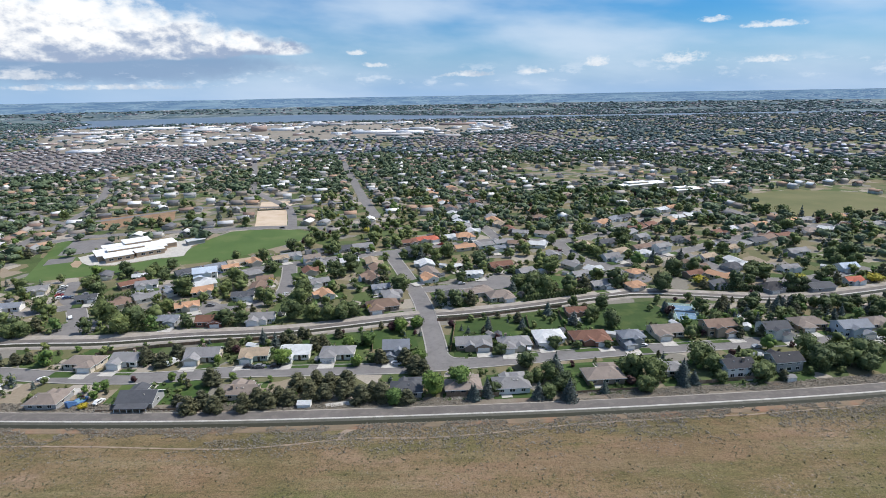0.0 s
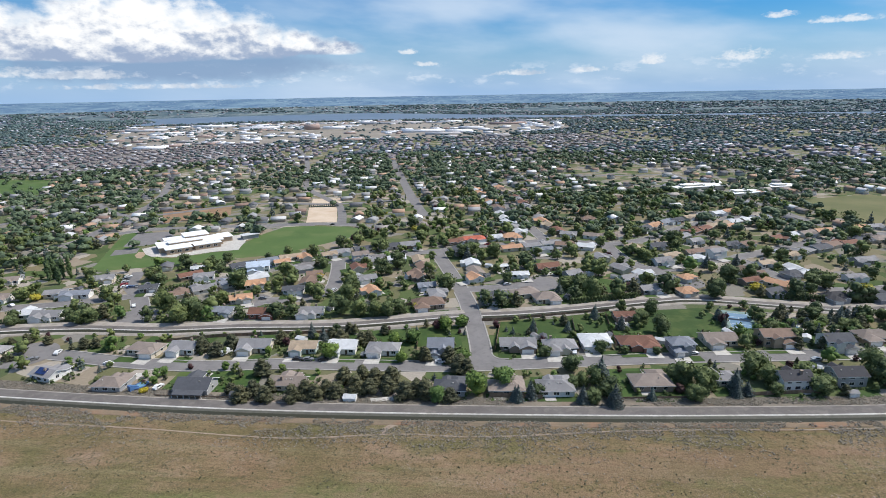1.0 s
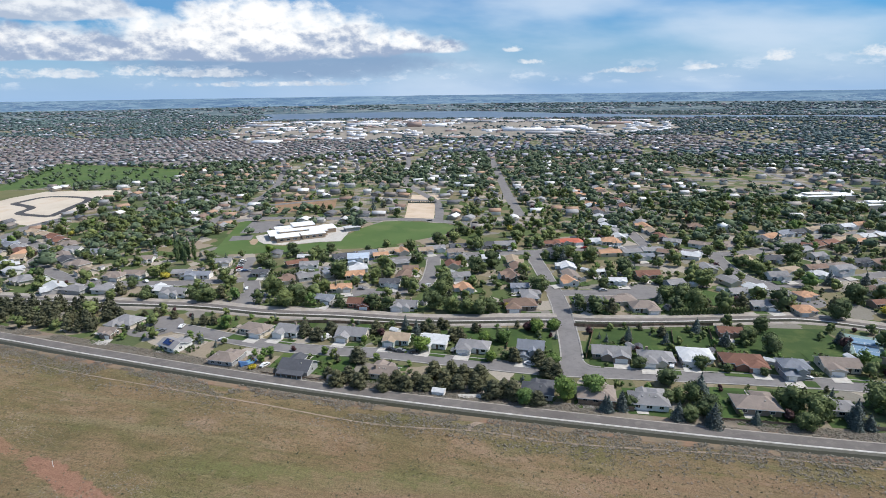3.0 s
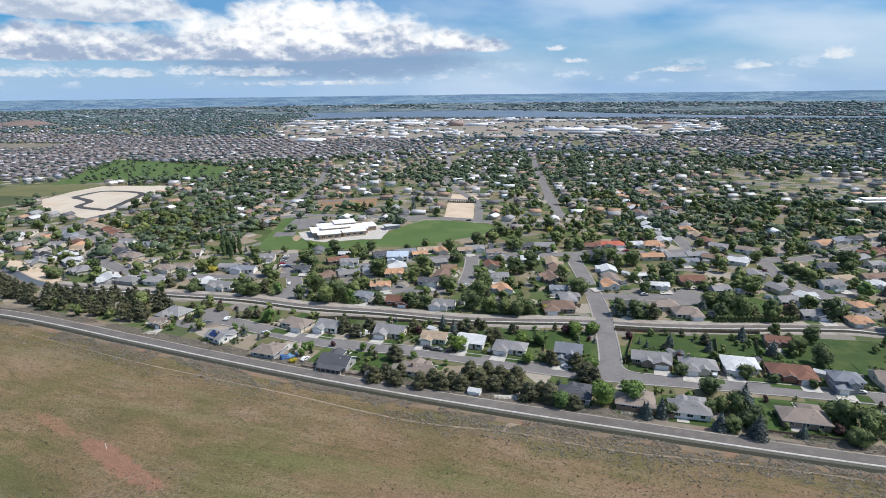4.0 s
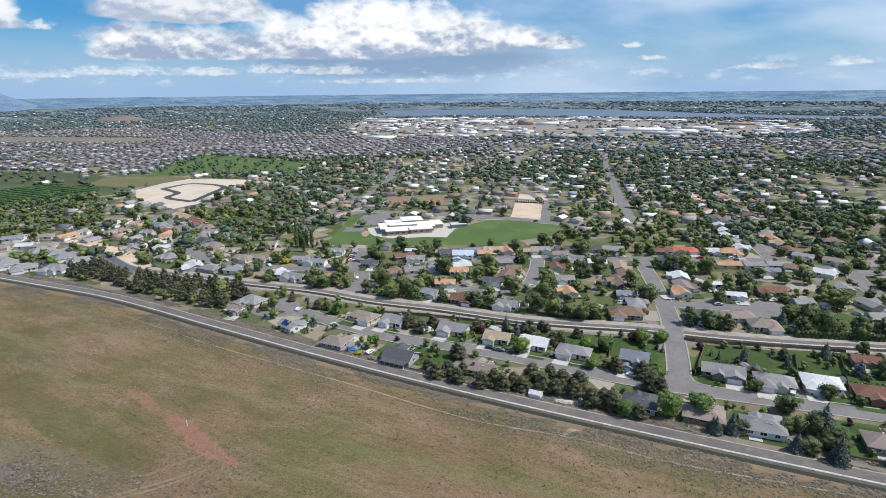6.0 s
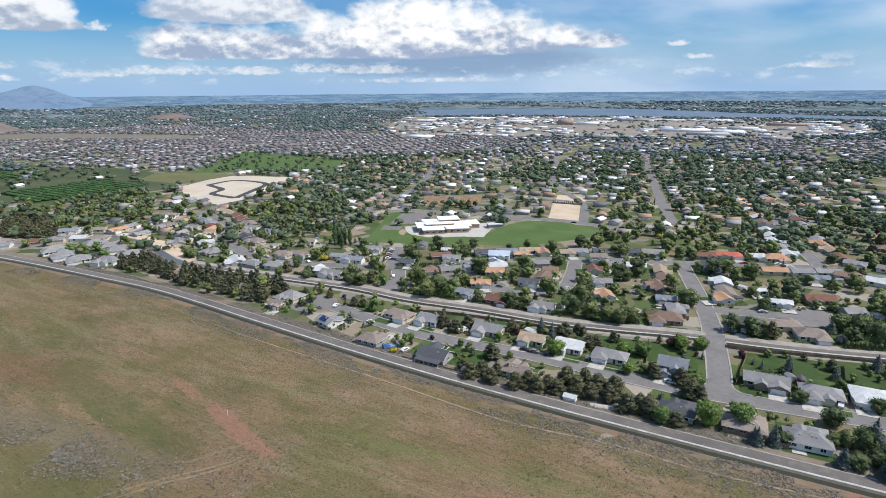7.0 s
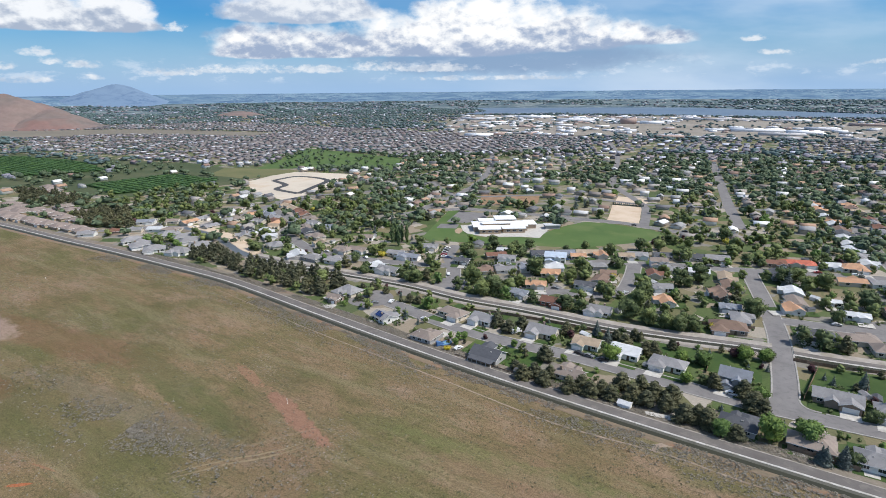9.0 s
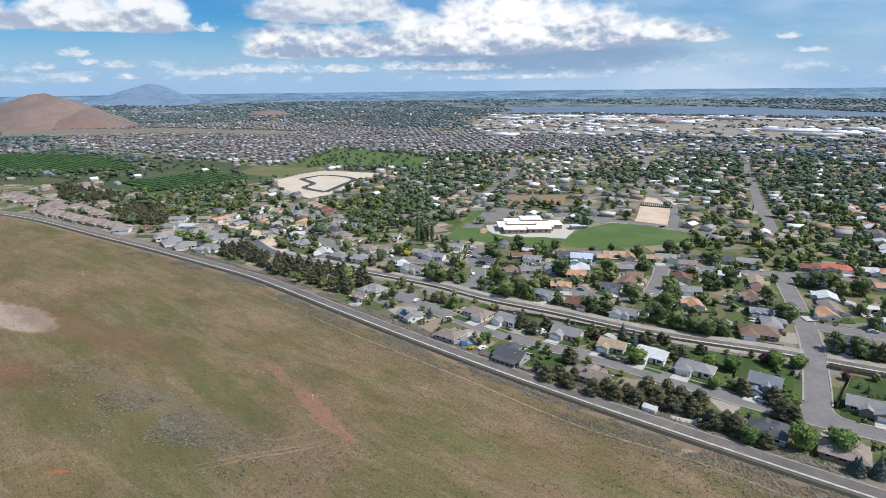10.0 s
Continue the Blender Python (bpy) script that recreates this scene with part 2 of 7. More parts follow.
def hill_ground():
    """Dry hillside grass: olive and straw sweeps, bare red soil, pale scatter of stones and flowers, dark tufts."""
    m = bpy.data.materials.new("dry_grass")
    m.use_nodes = True
    n = Nodes(m.node_tree)
    co = n.add("ShaderNodeNewGeometry").outputs["Position"]
    st = n.add("ShaderNodeVectorMath", operation="MULTIPLY", ins={0: co, 1: (0.5, 1.0, 1.0)}).outputs[0]
    sweep = n.noise(st, 0.045, 8.0, 0.66)
    col = n.ramp(sweep, [(0.34, (0.112, 0.098, 0.045)), (0.45, (0.165, 0.126, 0.066)), (0.55, (0.208, 0.147, 0.086)), (0.66, (0.255, 0.178, 0.120))])

    def patch(scale, lo, hi, amount, colour, vec=co, detail=6.0, gate=None):
        nonlocal col
        f = n.add("ShaderNodeMapRange", interpolation_type="SMOOTHSTEP", ins={0: n.noise(vec, scale, detail, 0.66), 1: lo, 2: hi, 3: 0.0, 4: amount}).outputs[0]
        if gate is not None:
            f = n.math("MULTIPLY", f, gate)
        col = n.mix(f, col, rgb(*colour))

    def spread(x, y, rx, ry, turn, amount, colour, ragged=1.6):
        """A bare patch with a frayed rim."""
        nonlocal col
        p = n.add("ShaderNodeSeparateXYZ", ins={0: co}).outputs
        c, q = math.cos(radians(turn)), math.sin(radians(turn))
        dx, dy = n.math("SUBTRACT", p[0], x), n.math("SUBTRACT", p[1], y)
        u = n.math("DIVIDE", n.math("ADD", n.math("MULTIPLY", dx, c), n.math("MULTIPLY", dy, q)), rx)
        v = n.math("DIVIDE", n.math("SUBTRACT", n.math("MULTIPLY", dy, c), n.math("MULTIPLY", dx, q)), ry)
        r = n.math("ADD", n.math("MULTIPLY", u, u), n.math("MULTIPLY", v, v))
        r = n.math("ADD", r, n.math("MULTIPLY", n.math("SUBTRACT", n.noise(co, 0.25, 7.0, 0.7), 0.5), ragged * 2))
        f = n.add("ShaderNodeMapRange", interpolation_type="SMOOTHSTEP", ins={0: r, 1: 0.55, 2: 1.15, 3: amount, 4: 0.0}).outputs[0]
        col = n.mix(f, col, rgb(*colour))

    patch(0.018, 0.52, 0.66, 0.50, (0.215, 0.135, 0.085))
    patch(0.030, 0.46, 0.62, 0.75, (0.115, 0.115, 0.046), st)
    patch(0.10, 0.55, 0.70, 0.55, (0.225, 0.165, 0.115))
    patch(0.35, 0.56, 0.66, 0.50, (0.085, 0.083, 0.045))
    long = n.add("ShaderNodeMapping", ins={"Vector": co, "Rotation": (0.0, 0.0, 0.16), "Scale": (0.13, 1.0, 1.0)}).outputs[0]
    patch(0.12, 0.50, 0.64, 0.55, (0.205, 0.172, 0.098), long)
    patch(0.17, 0.52, 0.66, 0.55, (0.105, 0.105, 0.042), long)
    flowers = n.add("ShaderNodeMapRange", interpolation_type="SMOOTHSTEP", ins={0: n.noise(co, 0.035, 4.0, 0.6), 1: 0.52, 2: 0.62, 3: 0.0, 4: 1.0}).outputs[0]
    patch(1.6, 0.56, 0.66, 0.60, (0.34, 0.29, 0.29), co, 4.0, flowers)
    patch(1.0, 0.54, 0.62, 0.60, (0.060, 0.060, 0.028), co, 5.0)
    patch(2.2, 0.55, 0.66, 0.36, (0.28, 0.215, 0.145), co, 5.0)
    spread(-143, 107, 25, 3.6, -17, 0.80, (0.28, 0.150, 0.105), 1.6)
    spread(-182, 117, 14, 2.4, -14, 0.6, (0.27, 0.15, 0.10), 1.6)
    spread(-137, 96, 14, 0.9, 55, 0.30, (0.30, 0.22, 0.15), 1.4)
    spread(-340, 70, 36, 12, 8, 0.9, (0.38, 0.30, 0.25), 0.9)
    spread(-285, 87, 80, 12, 10, 0.42, (0.155, 0.085, 0.048), 1.2)
    spread(-262, 48, 26, 9, 10, 0.65, (0.19, 0.10, 0.06), 1.2)
    spread(-205, 60, 60, 22, 20, 0.45, (0.100, 0.098, 0.042), 1.2)
    spread(-195, 95, 55, 8, -6, 0.45, (0.088, 0.102, 0.042), 1.6)
    spread(-190, 77, 70, 7, 8, 0.16, (0.235, 0.185, 0.185), 2.6)
    spread(-180, 36.5, 0.8, 3.6, -35, 0.7, (0.40, 0.12, 0.055), 0.8)
    spread(-184, 44, 5, 0.5, 20, 0.35, (0.32, 0.13, 0.08), 1.2)
    spread(-60, 128, 55, 5, 8, 0.40, (0.135, 0.150, 0.060), 1.6)
    spread(-20, 120, 80, 16, 4, 0.35, (0.24, 0.155, 0.105), 1.6)
    spread(60, 150, 60, 8, 8, 0.40, (0.22, 0.14, 0.095), 1.6)
    fine = n.math("ADD", n.noise(co, 2.6, 5.0, 0.75), n.math("MULTIPLY", n.math("SUBTRACT", n.noise(long, 1.1, 5.0, 0.7), 0.5), 0.25))
    v = n.math("ADD", -0.22, n.math("MULTIPLY", fine, 2.2))
    col = n.mix(1.0, col, n.add("ShaderNodeCombineColor", ins={0: v, 1: v, 2: v}).outputs[0], "MULTIPLY")
    p = n.add("ShaderNodeBsdfPrincipled", ins={"Base Color": col, "Roughness": 0.97, "Specular IOR Level": 0.1})
    b = n.add("ShaderNodeBump", ins={"Strength": 0.8, "Distance": 0.35, "Height": n.noise(co, 0.8, 6.0, 0.7)})
    m.node_tree.links.new(b.outputs[0], p.inputs["Normal"])
    n.add("ShaderNodeOutputMaterial", ins={0: p.outputs[0]})
    return m


def glass_pane():
    m = bpy.data.materials.new("window_glass")
    m.use_nodes = True
    n = Nodes(m.node_tree)
    p = n.add("ShaderNodeBsdfPrincipled", ins={"Base Color": rgb(0.02, 0.025, 0.03), "Roughness": 0.06, "Specular IOR Level": 0.6})
    n.add("ShaderNodeOutputMaterial", ins={0: p.outputs[0]})
    return m


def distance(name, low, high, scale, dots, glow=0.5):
    """Far country: stretched field bands with specks of roofs and woods. Haze is put into the colours, and the glow
    stands in for lit air.
    """
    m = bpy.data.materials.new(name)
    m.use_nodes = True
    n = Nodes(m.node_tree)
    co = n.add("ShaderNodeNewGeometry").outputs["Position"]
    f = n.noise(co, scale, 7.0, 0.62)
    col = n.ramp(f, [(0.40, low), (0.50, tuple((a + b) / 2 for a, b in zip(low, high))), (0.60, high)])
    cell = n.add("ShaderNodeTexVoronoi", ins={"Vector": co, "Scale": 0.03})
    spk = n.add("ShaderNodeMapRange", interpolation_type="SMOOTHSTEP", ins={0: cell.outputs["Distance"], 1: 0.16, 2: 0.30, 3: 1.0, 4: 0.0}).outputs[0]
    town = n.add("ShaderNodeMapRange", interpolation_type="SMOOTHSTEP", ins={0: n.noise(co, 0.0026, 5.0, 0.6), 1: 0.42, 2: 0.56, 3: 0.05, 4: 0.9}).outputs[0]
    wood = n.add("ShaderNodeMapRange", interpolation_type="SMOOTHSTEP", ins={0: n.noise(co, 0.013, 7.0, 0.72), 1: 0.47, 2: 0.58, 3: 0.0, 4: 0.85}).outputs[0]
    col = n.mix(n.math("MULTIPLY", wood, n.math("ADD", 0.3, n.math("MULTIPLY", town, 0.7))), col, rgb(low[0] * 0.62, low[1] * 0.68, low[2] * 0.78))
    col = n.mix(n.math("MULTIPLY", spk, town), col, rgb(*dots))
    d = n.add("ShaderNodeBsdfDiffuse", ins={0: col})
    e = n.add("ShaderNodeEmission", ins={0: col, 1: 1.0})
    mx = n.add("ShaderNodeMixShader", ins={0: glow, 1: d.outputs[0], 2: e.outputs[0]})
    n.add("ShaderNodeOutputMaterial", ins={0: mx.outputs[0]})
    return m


YARD, HILL, GLASS = town_ground(), hill_ground(), glass_pane()
ASPHALT = surface("old_asphalt", [(0.138, 0.130, 0.129), (0.172, 0.163, 0.161), (0.198, 0.188, 0.184)], 0.12, (3.0, 0.12), 0.9, 0.2, blotch=(0.5, (0.10, 0.098, 0.096), 0.35))
TARMAC = surface("canal_road_asphalt", [(0.105, 0.094, 0.088), (0.125, 0.114, 0.107), (0.15, 0.137, 0.128)], 0.10, (2.0, 0.18), 0.92, 0.25, blotch=(0.3, (0.19, 0.17, 0.155), 0.5))
DARKROAD = surface("new_asphalt", [(0.05, 0.05, 0.052), (0.065, 0.065, 0.067)], 0.3, (2.0, 0.1))
KERB = surface("kerb_concrete", [(0.25, 0.235, 0.22), (0.31, 0.295, 0.275), (0.36, 0.345, 0.32)], 0.4, (2.5, 0.2), 0.9, 0.15, blotch=(0.3, (0.20, 0.19, 0.17), 0.6))
CONCRETE = surface("concrete", [(0.36, 0.34, 0.315), (0.44, 0.42, 0.39), (0.50, 0.48, 0.45)], 0.4, (2.5, 0.12), 0.9, 0.15, blotch=(0.6, (0.30, 0.28, 0.25), 0.5))
LIP = surface("canal_concrete", [(0.36, 0.34, 0.31), (0.47, 0.45, 0.42), (0.54, 0.52, 0.48)], 0.5, (1.8, 0.35), 0.9, 0.2, blotch=(0.35, (0.30, 0.27, 0.22), 0.6))
VERGE = surface("verge_soil", [(0.13, 0.115, 0.09), (0.175, 0.15, 0.12), (0.21, 0.18, 0.145)], 0.2, (1.6, 0.3), 0.97, 0.3, blotch=(0.08, (0.20, 0.135, 0.095), 0.6))
SLIME = surface("stained_concrete", [(0.085, 0.085, 0.068), (0.12, 0.115, 0.095)], 0.5, (2.0, 0.2), 0.8)
GRAVEL = surface("gravel", [(0.24, 0.215, 0.185), (0.30, 0.27, 0.24), (0.36, 0.33, 0.30)], 0.25, (2.2, 0.22), 0.95, 0.3, blotch=(0.12, (0.20, 0.18, 0.14), 0.6))
DIRT = surface("bare_dirt", [(0.27, 0.19, 0.125), (0.33, 0.24, 0.165), (0.38, 0.29, 0.21)], 0.08, (1.2, 0.18), 0.97, 0.2, blotch=(0.05, (0.22, 0.18, 0.10), 0.5))
SAND = surface("pale_sand", [(0.44, 0.34, 0.25), (0.50, 0.40, 0.30), (0.55, 0.45, 0.35)], 0.06, (0.9, 0.14), 0.97, 0.1, blotch=(0.05, (0.42, 0.31, 0.21), 0.6))
BROWNFIELD = surface("brown_field", [(0.19, 0.115, 0.07), (0.24, 0.15, 0.09), (0.28, 0.18, 0.11)], 0.1, (0.9, 0.25), 0.97, blotch=(0.07, (0.17, 0.14, 0.07), 0.6))
PALELOT = surface("graded_lot", [(0.42, 0.36, 0.29), (0.50, 0.44, 0.36), (0.55, 0.49, 0.41)], 0.02, (0.6, 0.12), 0.97, blotch=(0.02, (0.40, 0.28, 0.18), 0.5))
LAWN = surface("lawn", [(0.028, 0.058, 0.013), (0.038, 0.071, 0.016), (0.052, 0.084, 0.022)], 0.12, (2.5, 0.22), 0.9, 0.2, spread=0.22, blotch=(0.1, (0.11, 0.13, 0.038), 0.35))
FIELD = surface("school_field_grass", [(0.055, 0.098, 0.026), (0.068, 0.114, 0.030), (0.084, 0.128, 0.038)], 0.03, (1.2, 0.16), 0.9, blotch=(0.04, (0.13, 0.15, 0.055), 0.4))
MEADOW = surface("dry_meadow", [(0.095, 0.105, 0.042), (0.125, 0.125, 0.054), (0.155, 0.142, 0.068)], 0.02, (0.7, 0.16), 0.95)
ORCHARD = surface("orchard_floor", [(0.030, 0.068, 0.018), (0.045, 0.090, 0.024)], 0.03, (0.5, 0.3), 0.95)
WATER = surface("canal_water", [(0.035, 0.036, 0.026), (0.045, 0.045, 0.032)], 0.2, None, 0.5, 0.05, spec=0.1)
RIVER = surface("river_water", [(0.085, 0.125, 0.18), (0.12, 0.165, 0.22)], 0.004, None, 0.45, 0.0, spec=0.25)
BARK = surface("bark", [(0.07, 0.05, 0.035), (0.12, 0.09, 0.065)], 2.0, (8.0, 0.2))
WOODF = surface("weathered_fence_wood", [(0.16, 0.105, 0.07), (0.24, 0.165, 0.115), (0.28, 0.205, 0.15)], 0.8, (4.0, 0.2), spread=0.25)
WHITE = surface("white_paint", [(0.70, 0.69, 0.67), (0.78, 0.77, 0.75)], 0.4, (2.0, 0.06), 0.6)
METALW = surface("white_membrane_roof", [(0.72, 0.72, 0.71), (0.82, 0.82, 0.81)], 0.05, (0.5, 0.05), 0.6, blotch=(0.12, (0.60, 0.60, 0.59), 0.5))

ROOFS = {}
for key, c in {"gr": (0.225, 0.220, 0.224), "dg": (0.075, 0.078, 0.088), "bk": (0.042, 0.042, 0.048), "tp": (0.225, 0.185, 0.16), "br": (0.19, 0.13, 0.10), "rb": (0.17, 0.085, 0.06),
               "or": (0.42, 0.245, 0.15), "tn": (0.32, 0.25, 0.18), "wh": (0.47, 0.48, 0.49), "bl": (0.19, 0.205, 0.235), "rd": (0.44, 0.13, 0.085), "lb": (0.38, 0.44, 0.52), "pk": (0.235, 0.190, 0.168)}.items():
    ROOFS[key] = surface("roof_shingles_" + key, [tuple(v * 0.80 for v in c), c, tuple(min(v * 1.15, 0.8) for v in c)], 0.5, (3.5, 0.22), 0.85, 0.35, spread=0.10, blotch=(0.25, tuple(v * 0.72 for v in c), 0.45))
WALLS = {}
for key, c in {"wt": (0.70, 0.69, 0.66), "cr": (0.56, 0.50, 0.41), "gy": (0.33, 0.33, 0.33), "bn": (0.27, 0.21, 0.165), "gn": (0.42, 0.48, 0.44), "bk_": (0.28, 0.13, 0.09), "tn_": (0.38, 0.29, 0.21), "lb": (0.42, 0.48, 0.54), "rd_": (0.30, 0.12, 0.08)}.items():
    WALLS[key] = surface("siding_" + key.strip("_"), [tuple(v * 0.92 for v in c), c], 0.4, (2.5, 0.1), 0.8, 0.1)

# ---------------------------------------------------------------- mesh helpers


def mesh_of(name, verts, faces, material, smooth=False, rim=0):
    """rim: how many of the last faces take the second material."""
    me = bpy.data.meshes.new(name)
    me.from_pydata([tuple(v) for v in verts], [], faces)
    for mm in (material if isinstance(material, (list, tuple)) else [material]):
        me.materials.append(mm)
    for f in me.polygons[len(me.polygons) - rim:] if rim else ():
        f.material_index = 1
    if smooth:
        me.polygons.foreach_set("use_smooth", [True] * len(me.polygons))
    me.update()
    return me


def part(name, geo, material, parent, label="", rim=0):
    """geo: (verts, faces), as one mesh object under a thing or a part."""
    ob = new(name, mesh_of(name, geo[0], geo[1], material, rim=rim))
    ob.parent = parent
    if label:
        tagged(ob, label)
    return ob


def box(x0, y0, z0, x1, y1, z1):
    v = [(x0, y0, z0), (x1, y0, z0), (x1, y1, z0), (x0, y1, z0), (x0, y0, z1), (x1, y0, z1), (x1, y1, z1), (x0, y1, z1)]
    return v, [(0, 3, 2, 1), (4, 5, 6, 7), (0, 1, 5, 4), (1, 2, 6, 5), (2, 3, 7, 6), (3, 0, 4, 7)]


def join(*geos):
    vs, fs = [], []
    for v, f in geos:
        k = len(vs)
        vs += list(v)
        fs += [tuple(i + k for i in q) for q in f]
    return vs, fs


def turned(geo, m):
    return [tuple(m @ Vector(v)) for v in geo[0]], geo[1]


def smooth_line(pts, step=6.0):
    """A Catmull-Rom line through the points, at even steps."""
    p = [Vector((*q[:2], 0)) for q in pts]
    p = [p[0] * 2 - p[1]] + p + [p[-1] * 2 - p[-2]]
    out = []
    for a, b, c, d in zip(p, p[1:], p[2:], p[3:]):
        k = max(2, int((c - b).length / step))
        for i in range(k):
            t = i / k
            out.append(0.5 * ((2 * b) + (c - a) * t + (2 * a - 5 * b + 4 * c - d) * t * t + (3 * b - a - 3 * c + d) * t ** 3))
    return out + [p[-2]]


def sides(line):
    """The left-hand normal at each point of a line."""
    out = []
    for i in range(len(line)):
        t = (line[min(i + 1, len(line) - 1)] - line[max(i - 1, 0)]).normalized()
        out.append(Vector((-t.y, t.x, 0)))
    return out


def sweep(line, profile, keep=None):
    """Rows of (offset, height) carried along a line. keep(i): whether the stretch i is built."""
    nor, k = sides(line), len(profile)
    vs = [tuple(p + s * o + Vector((0, 0, h))) for p, s in zip(line, nor) for o, h in profile]
    fs = [(i * k + j, i * k + j + 1, (i + 1) * k + j + 1, (i + 1) * k + j) for i in range(len(line) - 1) if keep is None or keep(i) for j in range(k - 1)]
    return vs, [f[::-1] for f in fs]


LAYER = [0]


def lift():
    """Each laid sheet lies a little above the one before."""
    LAYER[0] += 1
    return 0.02 + LAYER[0] * 0.0015


def sheet(name, pts, material, label, category, kind="structure", z=None):
    """A flat patch with a slightly uneven rim."""
    z = lift() if z is None else z
    n = len(pts)
    ring = []
    for i in range(n):
        a, b = Vector((*pts[i], 0)), Vector((*pts[(i + 1) % n], 0))
        k = max(1, int((b - a).length / 8))
        for j in range(k):
            q = a.lerp(b, j / k)
            w = 0.5 * noise.noise(q * 0.11)
            ring.append((q.x + w, q.y + w, z))
    ob = new(name, mesh_of(name, ring, [tuple(range(len(ring)))], material))
    if ob.data.polygons[0].normal.z < 0:
        ob.data.flip_normals()
    return tagged(ob, label, category, "", kind)


def inside(x, y, pts):
    hit = False
    for (x1, y1), (x2, y2) in zip(pts, pts[1:] + pts[:1]):
        if (y1 > y) != (y2 > y) and x < (x2 - x1) * (y - y1) / (y2 - y1) + x1:
            hit = not hit
    return hit


# ---------------------------------------------------------------- ground, hillside, canals
CANAL = [(-1500, 10), (-1100, 60), (-820, 110), (-672, 149), (-601, 163), (-492, 172), (-428, 178), (-356, 183), (-293, 186), (-208, 181), (-142, 177.5), (-77, 176), (0, 177.5), (77, 181), (162, 188), (300, 205), (600, 250), (1500, 400)]
canal_line = smooth_line(CANAL, 5.0)
_cx = np.array([p.x for p in canal_line])
_cy = np.array([p.y for p in canal_line])


def canal_y(x):
    return float(np.interp(x, _cx, _cy))


def grid_mesh(name, xs, ys, fn, material):
    vs = [fn(x, y) for y in ys for x in xs]
    k = len(xs)
    fs = [(j * k + i, j * k + i + 1, (j + 1) * k + i + 1, (j + 1) * k + i) for j in range(len(ys) - 1) for i in range(k - 1)]
    return mesh_of(name, vs, fs, material, True)


axis = [-4900, -3600, -2600, -1800, -1200, -800, -500, -300, -150, 0, 150, 300, 500, 800, 1200, 1800, 2600, 3600, 4900]
tagged(new("ground", grid_mesh("ground", axis, axis, lambda x, y: (x, y, 0), YARD)), "flat valley ground of yards, lawns and bare soil", "ground", "", "structure")


def hill_z(x, y):
    d = canal_y(x) - 9.0 - y
    if d < 0:
        return 0.35
    r = min(d / 60.0, 1.0)
    q = Vector((x * 0.012, y * 0.016, 0.7))
    return 0.35 + r * (2.2 + 3.4 * noise.noise(q) + 0.9 * noise.noise(q * 3.1) + 0.3 * noise.noise(q * 8.3)) + 0.10 * noise.noise(Vector((x * 0.3, y * 0.3, 4)))


def hill_point(x, v):
    y = canal_y(x) - 8.8 - v
    return (x, y, max(hill_z(x, y), 0.08))


hx = [-1500, -1300, -1150, -1000, -900, -800] + [-700 + 5 * i for i in range(205)] + [350, 420, 500, 650, 900, 1500]
hv = [0, 1.5, 3] + [6 + 4 * i for i in range(52)] + [230, 270, 330, 420, 600, 900]
tagged(new("hillside", grid_mesh("hillside", hx, hv[::-1], hill_point, HILL)), "dry olive and straw coloured grass hillside with red soil", "hillside", "", "structure")

near = [p for p in canal_line if -900 < p.x < 500]


def strip(name, profile, material, label, category, line=None, keep=None):
    return tagged(new(name, mesh_of(name, *sweep(line or near, profile, keep), material)), label, category, "", "structure")


strip("canal_road", [(2.3, 0.62), (0, 0.68), (-2.6, 0.62)], TARMAC, "grey brown asphalt service road along the canal", "road")
strip("road_shoulder", [(2.9, 0.60), (2.3, 0.615)], GRAVEL, "pale gravel shoulder of the canal road", "shoulder")
strip("road_verge", [(9.6, 0.04), (6.5, 0.10), (3.7, 0.5), (2.9, 0.60)], VERGE, "dusty brown verge below the canal road", "verge")
strip("canal_lip", [(-2.6, 0.625), (-2.62, 0.74), (-3.12, 0.74), (-3.3, 0.60)], LIP, "weathered pale concrete lip of the canal", "canal lining")
strip("canal_lining", [(-3.3, 0.60), (-4.3, 0.10)], SLIME, "dark stained concrete side of the canal", "canal lining")
strip("canal_water", [(-4.15, 0.16), (-6.5, 0.16)], WATER, "dark still water in the irrigation canal", "water")
BANK = surface("bank_soil", [(0.135, 0.115, 0.082), (0.185, 0.140, 0.095), (0.225, 0.155, 0.105)], 0.18, (1.4, 0.3), 0.97, 0.3, blotch=(0.10, (0.24, 0.135, 0.085), 0.8))
strip("canal_bank", [(-6.3, 0.10), (-7.0, 0.50), (-8.2, 0.66), (-9.6, 0.55), (-10.5, 0.2)], BANK, "bare reddish soil bank beside the canal", "canal bank")

# the lateral canal between the gardens, with a gravel track on either side
LATERAL = [(-440, 250), (-410, 244), (-385, 238), (-360, 231), (-330, 226), (-298, 228), (-247, 234), (-200, 240), (-160, 240), (-120, 245), (-78, 248), (-50, 254), (-20, 262), (12, 267), (45, 275), (88, 288), (111, 291), (154, 283), (183, 279), (219, 286), (260, 297), (330, 318), (460, 350)]
lateral_line = smooth_line(LATERAL, 4.0)

# ---------------------------------------------------------------- streets
ROADS = []


def plan_road(name, pts, width, kerb=True, label="worn grey asphalt residential street"):
    ROADS.append((name, smooth_line(pts, 5.0), width, kerb, label))


def road_gap(x, y, skip=None):
    """Metres from the nearest road's edge (negative: on the road)."""
    best = 1e9
    for i, (arr, w) in enumerate(ROAD_XY):
        if i == skip:
            continue
        d = np.hypot(arr[:, 0] - x, arr[:, 1] - y).min() - w / 2
        best = min(best, d)
    return best


